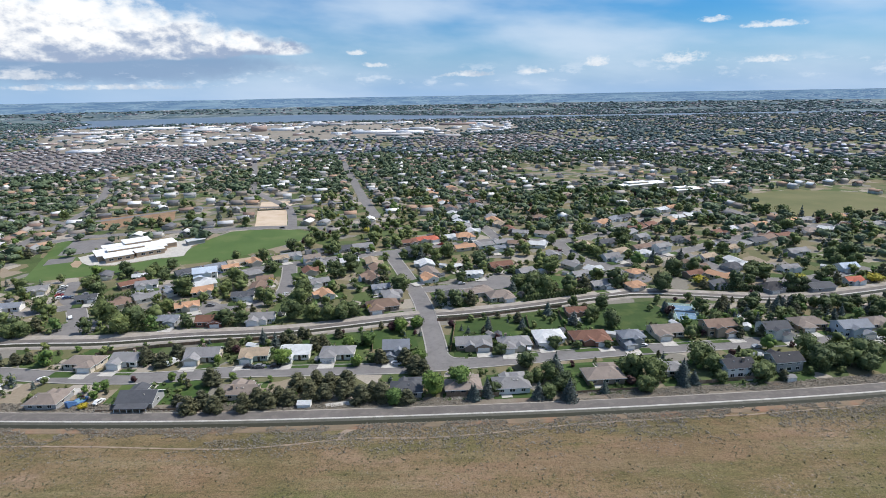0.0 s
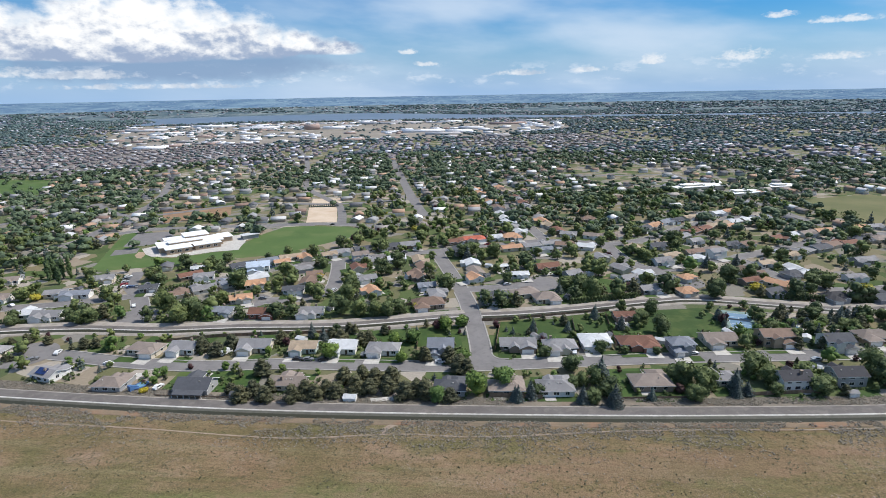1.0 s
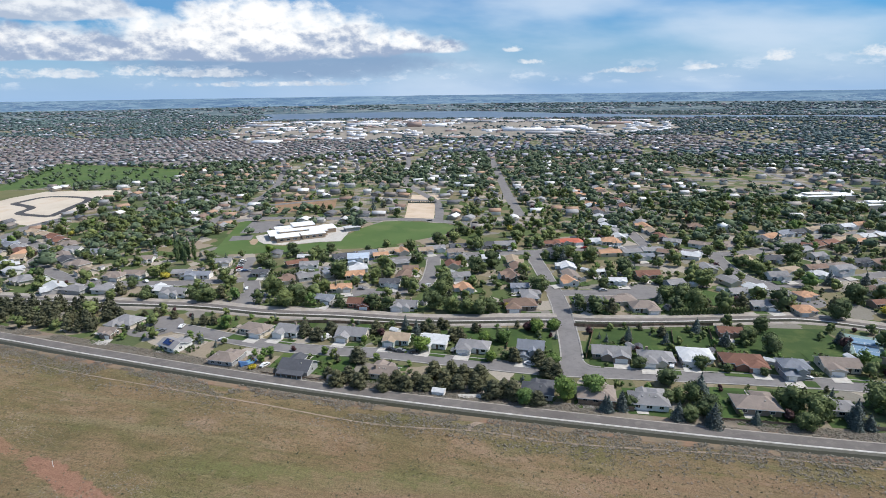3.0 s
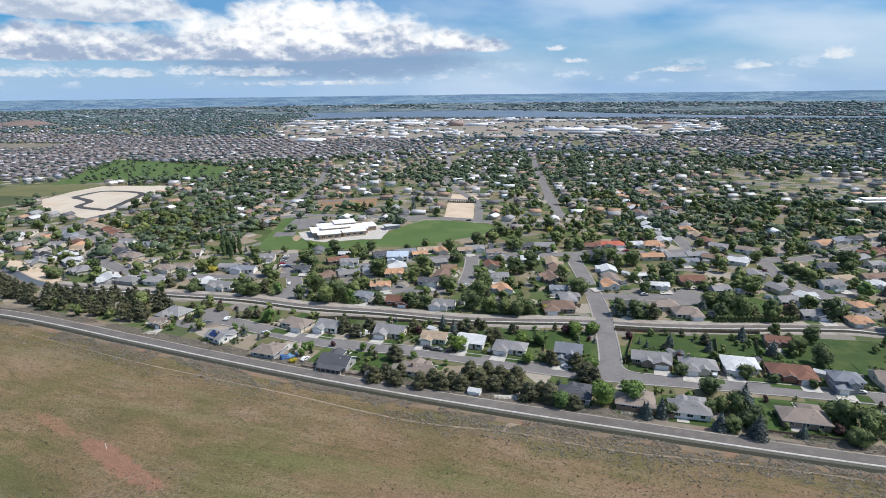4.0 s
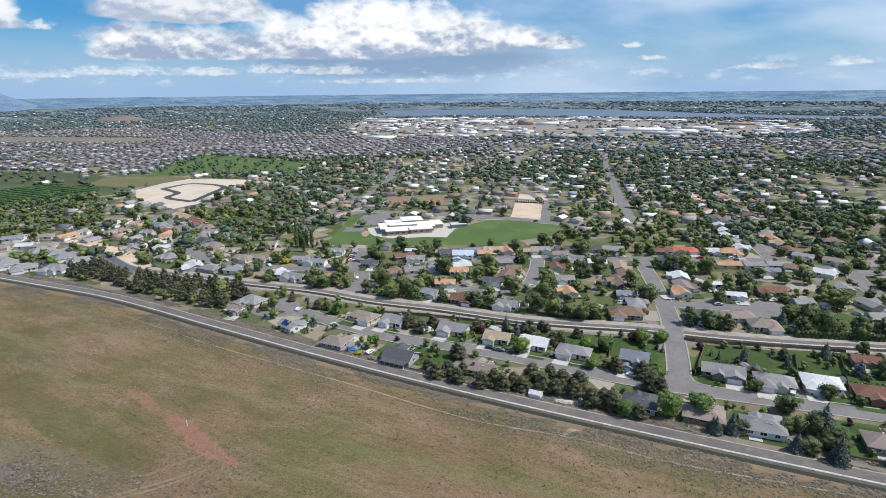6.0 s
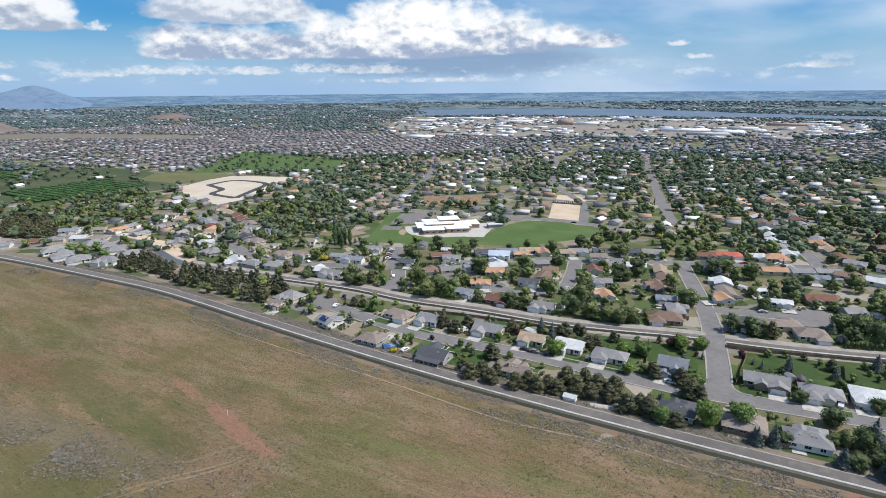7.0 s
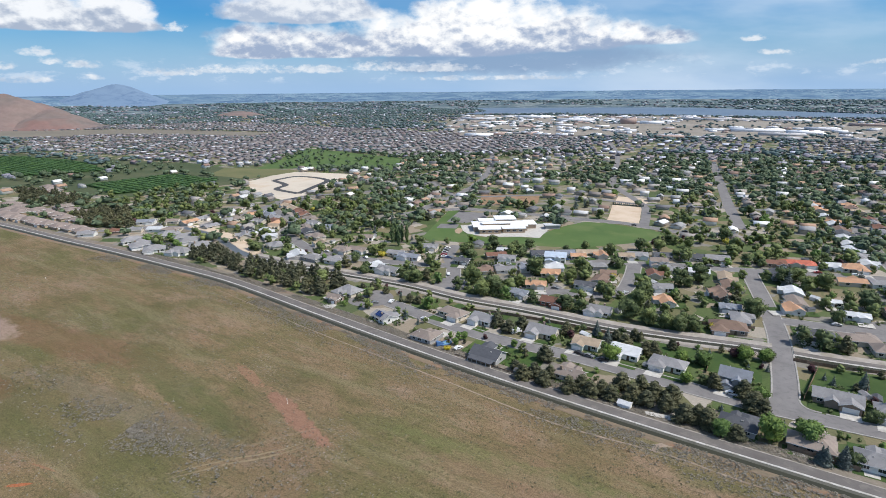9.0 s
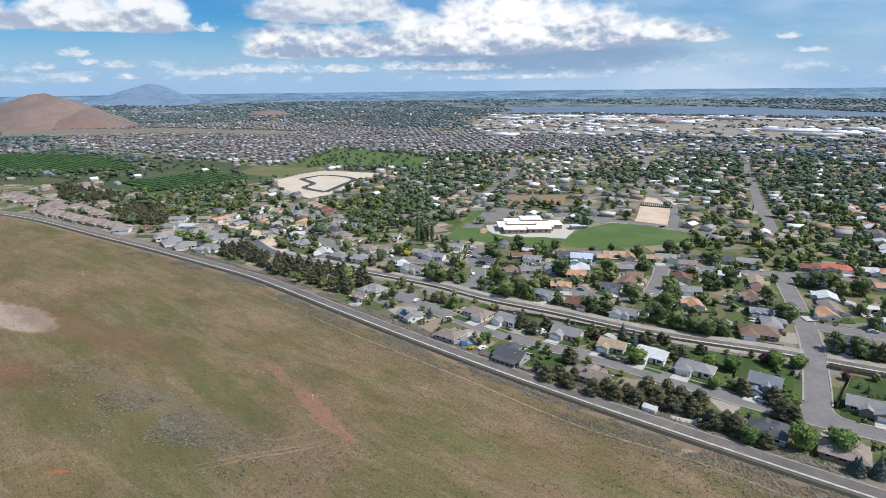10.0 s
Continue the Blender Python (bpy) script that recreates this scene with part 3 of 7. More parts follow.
plan_road("street", [(-200, 213), (-184, 212), (-160, 208), (-132, 205.5), (-113, 206), (-88, 209), (-60, 209.5), (-22, 210), (0, 212), (39, 217.5), (80, 222.5), (141, 228), (195, 232), (300, 243), (460, 262)], 8.6)
plan_road("street", [(-2.6, 212), (-5.0, 236), (-8.6, 262), (-13.4, 290), (-24, 332), (-33, 364), (-38, 384)], 8.6)
plan_road("street", [(-199, 287), (-172, 311), (-152, 329), (-128, 347), (-104, 358), (-77, 370), (-37, 384), (4, 400), (42, 415)], 9.0)
plan_road("street", [(42, 415), (62, 411), (84, 405), (105, 412), (128, 430), (156, 458), (184, 480), (230, 505)], 9.0)
plan_road("street", [(84, 405), (85, 385), (91, 356), (102, 340), (110, 322)], 9.0)
plan_road("street", [(98, 346), (115, 346), (135, 360), (175, 379), (216, 405), (270, 430), (350, 452)], 9.0)
plan_road("street", [(160, 373), (166, 350), (172, 328), (188, 310), (215, 312), (260, 330)], 8.5)
plan_road("street", [(42, 415), (37, 436), (28, 481), (21, 531), (4, 612), (-16, 700)], 8.5)
plan_road("street", [(-17, 303), (-2, 306), (14, 310), (25, 314)], 8.5)
plan_road("street", [(-102, 358), (-95, 328), (-92, 300), (-105, 285), (-129, 281)], 8.5)
plan_road("street", [(-199, 287), (-237, 271), (-281, 261), (-310, 262), (-330, 269), (-352, 278), (-372, 290), (-382, 307), (-402, 321), (-435, 333), (-462, 342)], 8.5)
plan_road("street", [(-470, 352), (-455, 310), (-452, 280), (-447, 254), (-466, 242), (-488, 222), (-504, 198), (-530, 180)], 8.0, False)
plan_road("street", [(-462, 342), (-480, 380), (-470, 420), (-440, 470), (-420, 560)], 8.0, False)
plan_road("street", [(-199, 287), (-186, 268), (-181, 258)], 8.5)
plan_road("street", [(-199, 287), (-215, 304), (-226, 330)], 8.0, False)
plan_road("street", [(-330, 390), (-318, 420), (-290, 444), (-252, 454), (-192, 462), (-152, 469), (-125, 466), (-95, 462), (-60, 470)], 9.0)
plan_road("street", [(-319, 386), (-326, 415), (-336, 461), (-359, 564), (-414, 690), (-520, 880)], 8.5, False)
plan_road("street", [(-128, 466), (-142, 520), (-158, 560), (-218, 655), (-247, 735), (-330, 990), (-470, 1320)], 8.0, False)
plan_road("avenue", [(-60, 500), (-91, 624), (-151, 886), (-229, 1218), (-300, 1500)], 10.0, False, "long straight grey avenue between trees")
plan_road("street", [(-420, 560), (-336, 500), (-250, 560), (-158, 560), (-75, 590), (8, 600), (120, 640), (260, 690)], 8.0, False)
plan_road("street", [(270, 430), (262, 520), (250, 640), (235, 800), (200, 1000)], 8.0, False)
plan_road("street", [(-414, 690), (-247, 735), (-110, 740), (0, 745), (240, 760)], 8.0, False)
# corner, and the ways along its two streets
CORNERS = [(Vector((1.1, 216.7, 0)), Vector((0.99, 0.14, 0)), Vector((-0.10, 0.99, 0))), (Vector((-7.5, 215.4, 0)), Vector((-1.0, 0.0, 0)), Vector((-0.10, 0.99, 0)))]
ROAD_XY = [(np.array([(p.x, p.y) for p in r[1]]), r[2]) for r in ROADS]
BULBS = [(-204, 212, 13), (27, 315, 13), (-131, 281, 11), (-180, 256, 12), (111, 320, 12)]
for i, (name, line, width, kerb, label) in enumerate(ROADS):
    h = 0.05 + 0.002 * i
    w = width / 2
    tagged(new(name, mesh_of(name, *sweep(line, [(w, h), (0, h + 0.06), (-w, h)]), ASPHALT)), label, "road", "", "structure")
    if not kerb:
        continue
    nor = sides(line)
    for s in (1, -1):
        def clear(j, s=s, line=line, nor=nor, i=i, w=w):
            q = line[j].lerp(line[j + 1], 0.5) + nor[j] * s * (w + 1.0)
            return road_gap(q.x, q.y, i) > 0.8 and all((q - c).length > 6.6 for c, a, b in CORNERS) and all(math.hypot(q.x - bx, q.y - by) > br + 0.3 for bx, by, br in BULBS)
        prof = [(s * (w - 0.02), 0.03), (s * w, 0.20), (s * (w + 0.25), 0.205), (s * (w + 0.62), 0.20), (s * (w + 0.64), 0.03)]
        tagged(new("kerb", mesh_of("kerb", *sweep(line, prof if s < 0 else prof[::-1], clear), KERB)), "pale concrete kerb and sidewalk along the street", "kerb", "", "structure")
for i, (bx, by, br) in enumerate(BULBS):
    ring = [(bx + br * math.cos(a * math.tau / 32), by + br * math.sin(a * math.tau / 32), 0.13 + 0.002 * i) for a in range(32)]
    tagged(new("turning_circle", mesh_of("turning_circle", ring, [tuple(range(32))], ASPHALT)), "round grey asphalt end of a dead-end street", "road", "", "structure")


for c, a, b in CORNERS:
    reach = 7.0
    arc = []
    for k in range(11):
        t = k / 10
        arc.append(c + a * reach * (1 - t) ** 2 + b * reach * t ** 2)
    fan = [c - a * 0.6 - b * 0.6] + arc
    tagged(new("street_corner", mesh_of("street_corner", [(p.x, p.y, 0.10) for p in fan], [tuple(range(len(fan)))], ASPHALT)), "rounded grey asphalt street corner", "road", "", "structure")
    side = 1 if a.x < 0 else -1
    prof = [(side * -0.02, 0.03), (0, 0.20), (side * 0.62, 0.205), (side * 0.64, 0.03)]
    tagged(new("kerb", mesh_of("kerb", *sweep(arc, prof), KERB)), "pale concrete kerb round a street corner", "kerb", "", "structure")


def culvert(j):
    q = lateral_line[j].lerp(lateral_line[j + 1], 0.5)
    return road_gap(q.x, q.y) > 0.6


strip("track", [(8.6, 0.05), (8.2, 0.42), (5.4, 0.46), (3.6, 0.44)], GRAVEL, "pale gravel track along the lateral canal", "track", lateral_line, culvert)
strip("service_track", [(3.6, 0.43), (1.6, 0.46), (0.2, 0.40)], TARMAC, "grey service track beside the lateral canal", "track", lateral_line, culvert)
strip("lateral_lining", [(0.2, 0.40), (-0.5, 0.14)], LIP, "concrete side of the lateral canal", "canal lining", lateral_line, culvert)
strip("lateral_water", [(-0.4, 0.17), (-3.6, 0.17)], WATER, "dark water in the narrow lateral canal", "water", lateral_line, culvert)
strip("lateral_bank", [(-3.4, 0.14), (-4.1, 0.45), (-5.6, 0.47), (-6.4, 0.05)], GRAVEL, "pale gravel bank of the lateral canal", "canal bank", lateral_line, culvert)
pond_line = smooth_line([(-330, 225), (-349, 228), (-368, 234), (-392, 241), (-420, 246), (-450, 246)], 4.0)
strip("basin_verge", [(8, 0.03), (5.5, 0.7), (3.6, 0.80), (2.9, 0.55)], VERGE, "dusty verge along the canal basin", "verge", pond_line)
strip("basin_water", [(3.0, 0.62), (-2.6, 0.62)], surface("basin_water", [(0.085, 0.098, 0.110), (0.110, 0.122, 0.135)], 0.1, None, 0.4, spec=0.15), "grey blue water in the canal basin", "water", pond_line)
strip("basin_bank", [(-2.5, 0.55), (-3.4, 0.86), (-8.5, 0.9), (-11.5, 0.7), (-14, 0.03)], SAND, "bare pale sand bank above the basin", "canal bank", pond_line)

# ---------------------------------------------------------------- fields, lawns, lots
ZONES = []


def zone(name, pts, material, label, category):
    ZONES.append(pts)
    return sheet(name, pts, material, label, category)


zone("school_field", [(-184, 432), (-176, 456), (-160, 461), (-130, 458), (-100, 452), (-98, 446), (-112, 418), (-128, 398), (-150, 372), (-176, 362), (-188, 400)], FIELD, "mown green school playing field", "field")
zone("school_lawn", [(-296, 436), (-302, 428), (-262, 335), (-250, 332), (-176, 358), (-181, 386), (-199, 377), (-222, 362), (-240, 364), (-259, 386), (-276, 392), (-290, 432)], FIELD, "green lawn round the school", "lawn")
zone("playground", [(-292, 432), (-277, 390), (-261, 395), (-250, 412), (-264, 440)], ASPHALT, "grey asphalt school playground", "playground")
zone("playground", [(-277, 381), (-271, 366), (-256, 374), (-262, 387)], ASPHALT, "small grey asphalt games court", "playground")
zone("school_yard", [(-259, 385), (-247, 371), (-239, 365), (-222, 364), (-199, 379), (-184, 384), (-190, 412), (-186, 425), (-200, 432), (-215, 420), (-240, 412)], CONCRETE, "pale concrete yard round the school", "yard")
zone("ball_diamond", [(-256, 377), (-254, 368), (-248, 361), (-244, 360), (-246, 369), (-251, 376)], DIRT, "bare reddish ball diamond in the lawn", "ball diamond")
zone("sand_lot", [(-161, 470), (-181, 541), (-153, 545), (-135, 476)], SAND, "flat pinkish sand lot", "lot")
zone("dirt_lot", [(-181, 546), (-192, 590), (-158, 592), (-152, 549)], SAND, "pale graded dirt lot", "lot")
zone("brown_field", [(-292, 470), (-322, 520), (-266, 553), (-246, 505)], BROWNFIELD, "bare red brown field", "field")
zone("graded_lot", [(-622, 432), (-572, 402), (-535, 386), (-470, 374), (-492, 430), (-530, 520), (-552, 556), (-642, 530), (-640, 486)], PALELOT, "large pale graded building lot", "lot")
zone("orchard", [(-770, 303), (-768, 413), (-675, 423), (-640, 399), (-672, 290)], ORCHARD, "dark green orchard floor", "orchard")
zone("orchard", [(-1330, 250), (-1330, 330), (-1228, 385), (-1056, 412), (-890, 385), (-930, 300), (-960, 285), (-1074, 240)], ORCHARD, "dark green crop field", "orchard")
zone("park_lawn", [(-716, 516), (-890, 771), (-615, 740), (-530, 620), (-600, 600)], FIELD, "green park lawn with young trees", "lawn")
zone("meadow", [(-660, 540), (-770, 500), (-720, 440), (-640, 450), (-640, 535)], MEADOW, "dry yellow green meadow", "meadow")
zone("meadow", [(301, 575), (377, 606), (440, 585), (440, 492), (322, 472), (297, 482)], MEADOW, "wide dry green playing field", "field")
sheet("lot_track", [(-603, 456), (-562, 442), (-566, 450), (-598, 462)], DARKROAD, "fresh black asphalt on the graded lot", "road")
for line in ([(-601, 458), (-560, 444), (-544, 418), (-499, 412)], [(-499, 412), (-520, 456), (-546, 500), (-602, 500), (-603, 458)]):
    h = lift()
    strip("lot_road", [(4, h), (-4, h)], DARKROAD, "fresh black asphalt road on the graded lot", "road", smooth_line(line, 5.0))

LAWN_SHEETS = [[(0, 224), (4, 257), (24, 261), (53, 268), (82, 276), (108, 280), (112, 262), (108, 246), (60, 238)], [(44, 186), (46, 211), (76, 214), (78, 190)], [(-62, 227), (-12, 229), (-15, 252), (-58, 244)], [(-126, 180), (-126, 202), (-92, 203), (-88, 182)], [(30, 290), (60, 298), (88, 312), (60, 330), (36, 318)]]
for pts in LAWN_SHEETS:
    sheet("lawn", pts, LAWN, "wide mown green lawn behind the houses", "lawn")

# bare red soil strip and foot trails on the hillside


def draped(name, line, width, material, label, category, up=0.05):
    """A strip laid on the hillside, with a ragged width."""
    nor = sides(line)
    vs = []
    for i, (p, s) in enumerate(zip(line, nor)):
        end = math.sin(math.pi * min(max((i + 0.35) / len(line), 0.02), 0.98)) ** 0.5
        for j in range(7):
            o = (j / 6 - 0.5) * width * end * (1 + 0.5 * noise.noise(Vector((p.x * 0.2, p.y * 0.2, j))))
            q = p + s * o
            vs.append((q.x, q.y, hill_z(q.x, q.y) + up))
    fs = [(i * 7 + j, (i + 1) * 7 + j, (i + 1) * 7 + j + 1, i * 7 + j + 1) for i in range(len(line) - 1) for j in range(6)]
    return tagged(new(name, mesh_of(name, vs, fs, material)), label, category, "", "structure")


PALE_TRAIL = surface("trail_dust", [(0.20, 0.15, 0.105), (0.27, 0.21, 0.16), (0.35, 0.285, 0.23)], 0.12, (1.2, 0.4), 0.97, blotch=(0.12, (0.175, 0.135, 0.085), 0.95))
draped("trail", smooth_line([(-290, 171), (-203, 163), (-160, 161), (-116, 159), (-67, 157), (-31, 161), (-2, 161), (34, 166), (63, 169), (110, 172), (180, 180), (260, 190)], 2.0), 0.8, PALE_TRAIL, "narrow bare foot trail through the sagebrush", "trail", 0.09)
draped("trail", smooth_line([(-35, 161), (-34, 165), (-30, 168)], 1.0), 2.2, PALE_TRAIL, "short bare path down to the canal", "trail", 0.11)

STRAW = surface("trodden_grass", [(0.17, 0.135, 0.08), (0.22, 0.17, 0.10), (0.25, 0.19, 0.12)], 0.3, (1.5, 0.3), 0.97)
draped("trail", smooth_line([(-152, 65), (-143, 79), (-134, 88), (-127, 98)], 1.0), 0.8, STRAW, "faint curved wheel track in the grass", "trail", 0.06)
draped("trail", smooth_line([(-149.5, 64), (-141, 77.5), (-132.5, 86.5), (-126, 96)], 1.0), 0.8, STRAW, "faint curved wheel track in the grass", "trail", 0.065)

# ---------------------------------------------------------------- houses
HOMES, NEWEST = [], []


def roof_geo(w, d, h, rise, style, over=0.6, thick=0.22):
    """A roof over a block w by d whose walls end at h; the ridge runs along x."""
    x, y = w / 2 + over, d / 2 + over
    hh = h - over * rise / (d / 2)
    top = h + rise
    inset = min(d / 2, w / 2 - 0.5) if style == "hip" else 0.0
    rx = w / 2 + over - inset if style == "gable" else max(w / 2 - inset, 0.4)
    up = [(-x, -y, hh), (x, -y, hh), (x, y, hh), (-x, y, hh), (-rx, 0, top), (rx, 0, top)]
    lo = [(a, b, c - thick) for a, b, c in up]
    f = [(0, 1, 5, 4), (2, 3, 4, 5), (1, 2, 5), (3, 0, 4)]
    if style == "gable":
        f = [(0, 1, 5, 4), (2, 3, 4, 5)]
    fl = [tuple(i + 6 for i in q[::-1]) for q in f]
    if style == "gable":
        rim = [(0, 6, 7, 1), (2, 8, 9, 3), (1, 7, 11, 5), (5, 11, 8, 2), (3, 9, 10, 4), (4, 10, 6, 0)]
    else:
        rim = [(0, 6, 7, 1), (1, 7, 8, 2), (2, 8, 9, 3), (3, 9, 6, 0)]
    return up + lo, f + fl + rim


def wall_geo(w, d, h, rise, style):
    x, y = w / 2, d / 2
    v, f = box(-x, -y, -0.1, x, y, h)
    if style == "gable":
        v = v + [(-x, 0, h + rise - 0.12), (x, 0, h + rise - 0.12)]
        f = f[:1] + f[2:] + [(4, 7, 8), (5, 9, 6)]
    return v, f


def window(house, x, y, z, w, h, turn):
    """A framed window in a wall; turn: the wall's facing, degrees."""
    m = pose(x, y, z, 0, 0, turn)
    t = 0.09
    bars = [box(-w / 2 - t, -0.06, -h / 2 - t, w / 2 + t, 0.02, -h / 2), box(-w / 2 - t, -0.06, h / 2, w / 2 + t, 0.02, h / 2 + t),
            box(-w / 2 - t, -0.06, -h / 2, -w / 2, 0.02, h / 2), box(w / 2, -0.06, -h / 2, w / 2 + t, 0.02, h / 2), box(-0.03, -0.05, -h / 2, 0.03, 0.02, h / 2)]
    f = part("window", turned(join(*bars), m), WHITE, house)
    part("pane", turned(box(-w / 2, -0.035, -h / 2, w / 2, 0.015, h / 2), m), GLASS, f)


RIM = {"gable": 6, "hip": 4}
ROOF_WORD = {"gr": "grey", "dg": "dark slate", "bk": "black", "tp": "taupe", "br": "brown", "rb": "red brown", "or": "orange tan", "tn": "tan", "wh": "near-white", "bl": "blue grey", "rd": "coral red", "lb": "light blue", "pk": "pinkish brown"}
WALL_WORD = {"wt": "white", "cr": "cream", "gy": "grey", "bn": "brown", "gn": "pale green", "bk_": "brick red", "tn_": "tan", "lb": "pale blue", "rd_": "dark red"}


def build_house(w, d, roof, wall, style, storeys, rng, at):
    """A house at the origin: main block, garage wing with a wide door at the front (-y), windows, chimney."""
    ob = new("house")
    h = 2.9 if storeys == 1 else 4.9
    pitch = rng.uniform(0.30, 0.42) if roof != "wh" else 0.26
    rise = d * 0.36 * pitch * 1.35
    dm = d * 0.72
    part("wall", turned(wall_geo(w, dm, h, rise, style), pose(0, d * 0.14, 0)), WALLS[wall], ob)
    part("roof", turned(roof_geo(w, dm, h, rise, style), pose(0, d * 0.14, 0)), [ROOFS[roof], WHITE], ob, rim=RIM[style])
    side = rng.choice((-1, 1))
    gw, gd = min(7.0, w * 0.45), d * 0.62
    gx = side * (w / 2 - gw / 2 - 0.3)
    grise = gw * 0.5 * pitch
    m = pose(gx, -d / 2 + gd / 2, 0, 0, 0, 90)
    gh = 2.85
    part("garage", turned(wall_geo(gd, gw, gh, grise, style), m), WALLS[wall], ob, "garage wing")
    part("garage_roof", turned(roof_geo(gd, gw, gh, grise, style, 0.5), m), [ROOFS[roof], WHITE], ob, rim=RIM[style])
    dw = min(5.0, gw - 1.4)
    door = part("garage_door", join(*[box(gx - dw / 2, -d / 2 - 0.07, 0.02 + 0.53 * k, gx + dw / 2, -d / 2 + 0.03, 0.52 + 0.53 * k) for k in range(4)]), WHITE, ob, "white panelled garage door")
    if storeys == 2 or rng.random() < 0.55:
        m2 = pose(-gx * 0.45, -d * 0.10, 0, 0, 0, 90)
        part("gable_bay", turned(wall_geo(d * 0.62, w * 0.30, h - 0.2, w * 0.15 * pitch * 1.4, "gable"), m2), WALLS[wall], ob)
        part("bay_roof", turned(roof_geo(d * 0.62, w * 0.30, h - 0.2, w * 0.15 * pitch * 1.4, "gable", 0.4), m2), [ROOFS[roof], WHITE], ob, rim=6)
    yf, yb = d * 0.14 - dm / 2, d * 0.14 + dm / 2
    fx = -side * w * 0.18
    part("front_door", box(fx - 0.5, yf - 0.06, 0.05, fx + 0.5, yf + 0.03, 2.1), BARK, ob, "dark front door")
    full = math.hypot(*at) < 330
    for k in range(storeys):
        z = 1.6 + 2.5 * k
        window(ob, -side * w * 0.36, yf, z, 1.7, 1.2, 0)
        for t in (-0.3, 0.02, 0.32) if full else (0.02,):
            window(ob, w * t, yb, z, 1.9 if t == 0.02 else 1.4, 1.25, 180)
        if not full:
            continue
        window(ob, -w / 2, d * 0.14, z, 1.3, 1.1, -90)
        window(ob, w / 2, d * 0.16, z, 1.3, 1.1, 90)
    if rng.random() < 0.3:
        cx = rng.uniform(-0.3, 0.3) * w
        top = h + rise + 0.5
        part("chimney", join(box(cx - 0.45, yb - dm * 0.35, h, cx + 0.45, yb - dm * 0.35 + 0.8, top), box(cx - 0.53, yb - dm * 0.35 - 0.08, top, cx + 0.53, yb - dm * 0.35 + 0.88, top + 0.12)), WALLS["bn"], ob)
    for k in range(rng.randint(1, 3) if full else 0):
        vx, vy = rng.uniform(-0.35, 0.35) * w, d * 0.14 + dm * 0.2
        vz = h + rise * 0.6
        part("vent", box(vx - 0.15, vy - 0.15, vz - 0.4, vx + 0.15, vy + 0.15, vz + 0.35), CONCRETE, ob)
    tagged(ob, f"{'one' if storeys == 1 else 'two'}-storey house, {ROOF_WORD[roof]} shingle {style} roof, {WALL_WORD[wall]} walls", "house")
    return ob, gx, gw


def house(x, y, rot, w, d, roof, wall, style, storeys, yard=0.0, drive=0.0):
    w, d = w * 0.75, d * 0.88
    rng = random.Random(int(x * 31 + y * 17))
    ob, gx, gw = build_house(w, d, roof, wall, style, storeys, rng, (x, y))
    m = pose(x, y, 0.02, 0, 0, rot)
    ob.matrix_basis = m
    HOMES.append((x, y, max(w, d) * 0.62))
    NEWEST.append((ob, w, d))
    if drive:
        q = [m @ Vector(p) for p in ((gx - 3.1, -d / 2, 0), (gx + 3.1, -d / 2, 0), (gx + 3.4, -d / 2 - drive, 0), (gx - 3.4, -d / 2 - drive, 0))]
        sheet("driveway", [(p.x, p.y) for p in q], CONCRETE, "pale concrete driveway in front of a garage", "driveway", z=lift() + 0.06)
        s = -1 if gx > 0 else 1
        q = [m @ Vector(p) for p in ((gx + s * 3.4, -d / 2 + 1, 0), (s * w * 0.62, -d / 2 + 1, 0), (s * w * 0.62, -d / 2 - drive + 1.2, 0), (gx + s * 3.4, -d / 2 - drive + 1.2, 0))]
        sheet("lawn", [(p.x, p.y) for p in q], LAWN, "mown green front lawn beside a driveway", "lawn")
    if yard:
        s = -1 if gx > 0 else 1
        q = [m @ Vector(p) for p in ((s * w * 0.05, d / 2 - 0.2, 0), (s * w * 0.36, d / 2 - 0.2, 0), (s * w * 0.36, d / 2 + 2.6, 0), (s * w * 0.05, d / 2 + 2.6, 0))]
        sheet("patio", [(p.x, p.y) for p in q], CONCRETE, "pale concrete patio behind a house", "patio", z=lift() + 0.06)
        q = [m @ Vector(p) for p in ((-w * 0.6, d / 2 - 2, 0), (w * 0.6, d / 2 - 2, 0), (w * 0.6, d / 2 + yard, 0), (-w * 0.6, d / 2 + yard, 0))]
        sheet("lawn", [(p.x, p.y) for p in q], LAWN, "mown green back garden lawn behind a house", "lawn")
    return ob


house(-112, 188.6, 180, 17, 14.2, "dg", "gy", "gable", 1, yard=7, drive=5)
house(-146, 188, 180, 15, 12, "tp", "gy", "hip", 1, yard=7, drive=5)
house(-177, 194, 165, 14, 11, "gr", "wt", "gable", 1, yard=7, drive=5)
house(-76, 192, 180, 15, 11, "tp", "cr", "gable", 1, yard=7, drive=5)
house(-15, 192, 180, 15, 12, "dg", "gy", "hip", 1, yard=7, drive=5)
house(6, 193, 182, 17, 12, "tp", "bn", "hip", 1, yard=7, drive=5)
house(24, 194, 184, 17, 13, "gr", "wt", "hip", 1, yard=7, drive=5)
house(60, 200, 184, 19, 14, "tp", "bn", "hip", 1, yard=7, drive=5)
house(87, 204, 186, 14, 11, "gr", "cr", "hip", 1, yard=7, drive=5)
house(112, 202, 187, 15, 12, "bk", "wt", "gable", 2, yard=7, drive=5)
house(133, 206, 187, 15, 12, "bk", "gy", "gable", 2, yard=7, drive=5)
house(-151, 216, -4, 19, 12, "tp", "cr", "hip", 1, yard=11, drive=5)
house(-134, 218, -4, 15, 13, "gr", "wt", "gable", 1, yard=11, drive=5)
house(-103, 221, 2, 18, 13, "gr", "cr", "gable", 1, yard=11, drive=5)
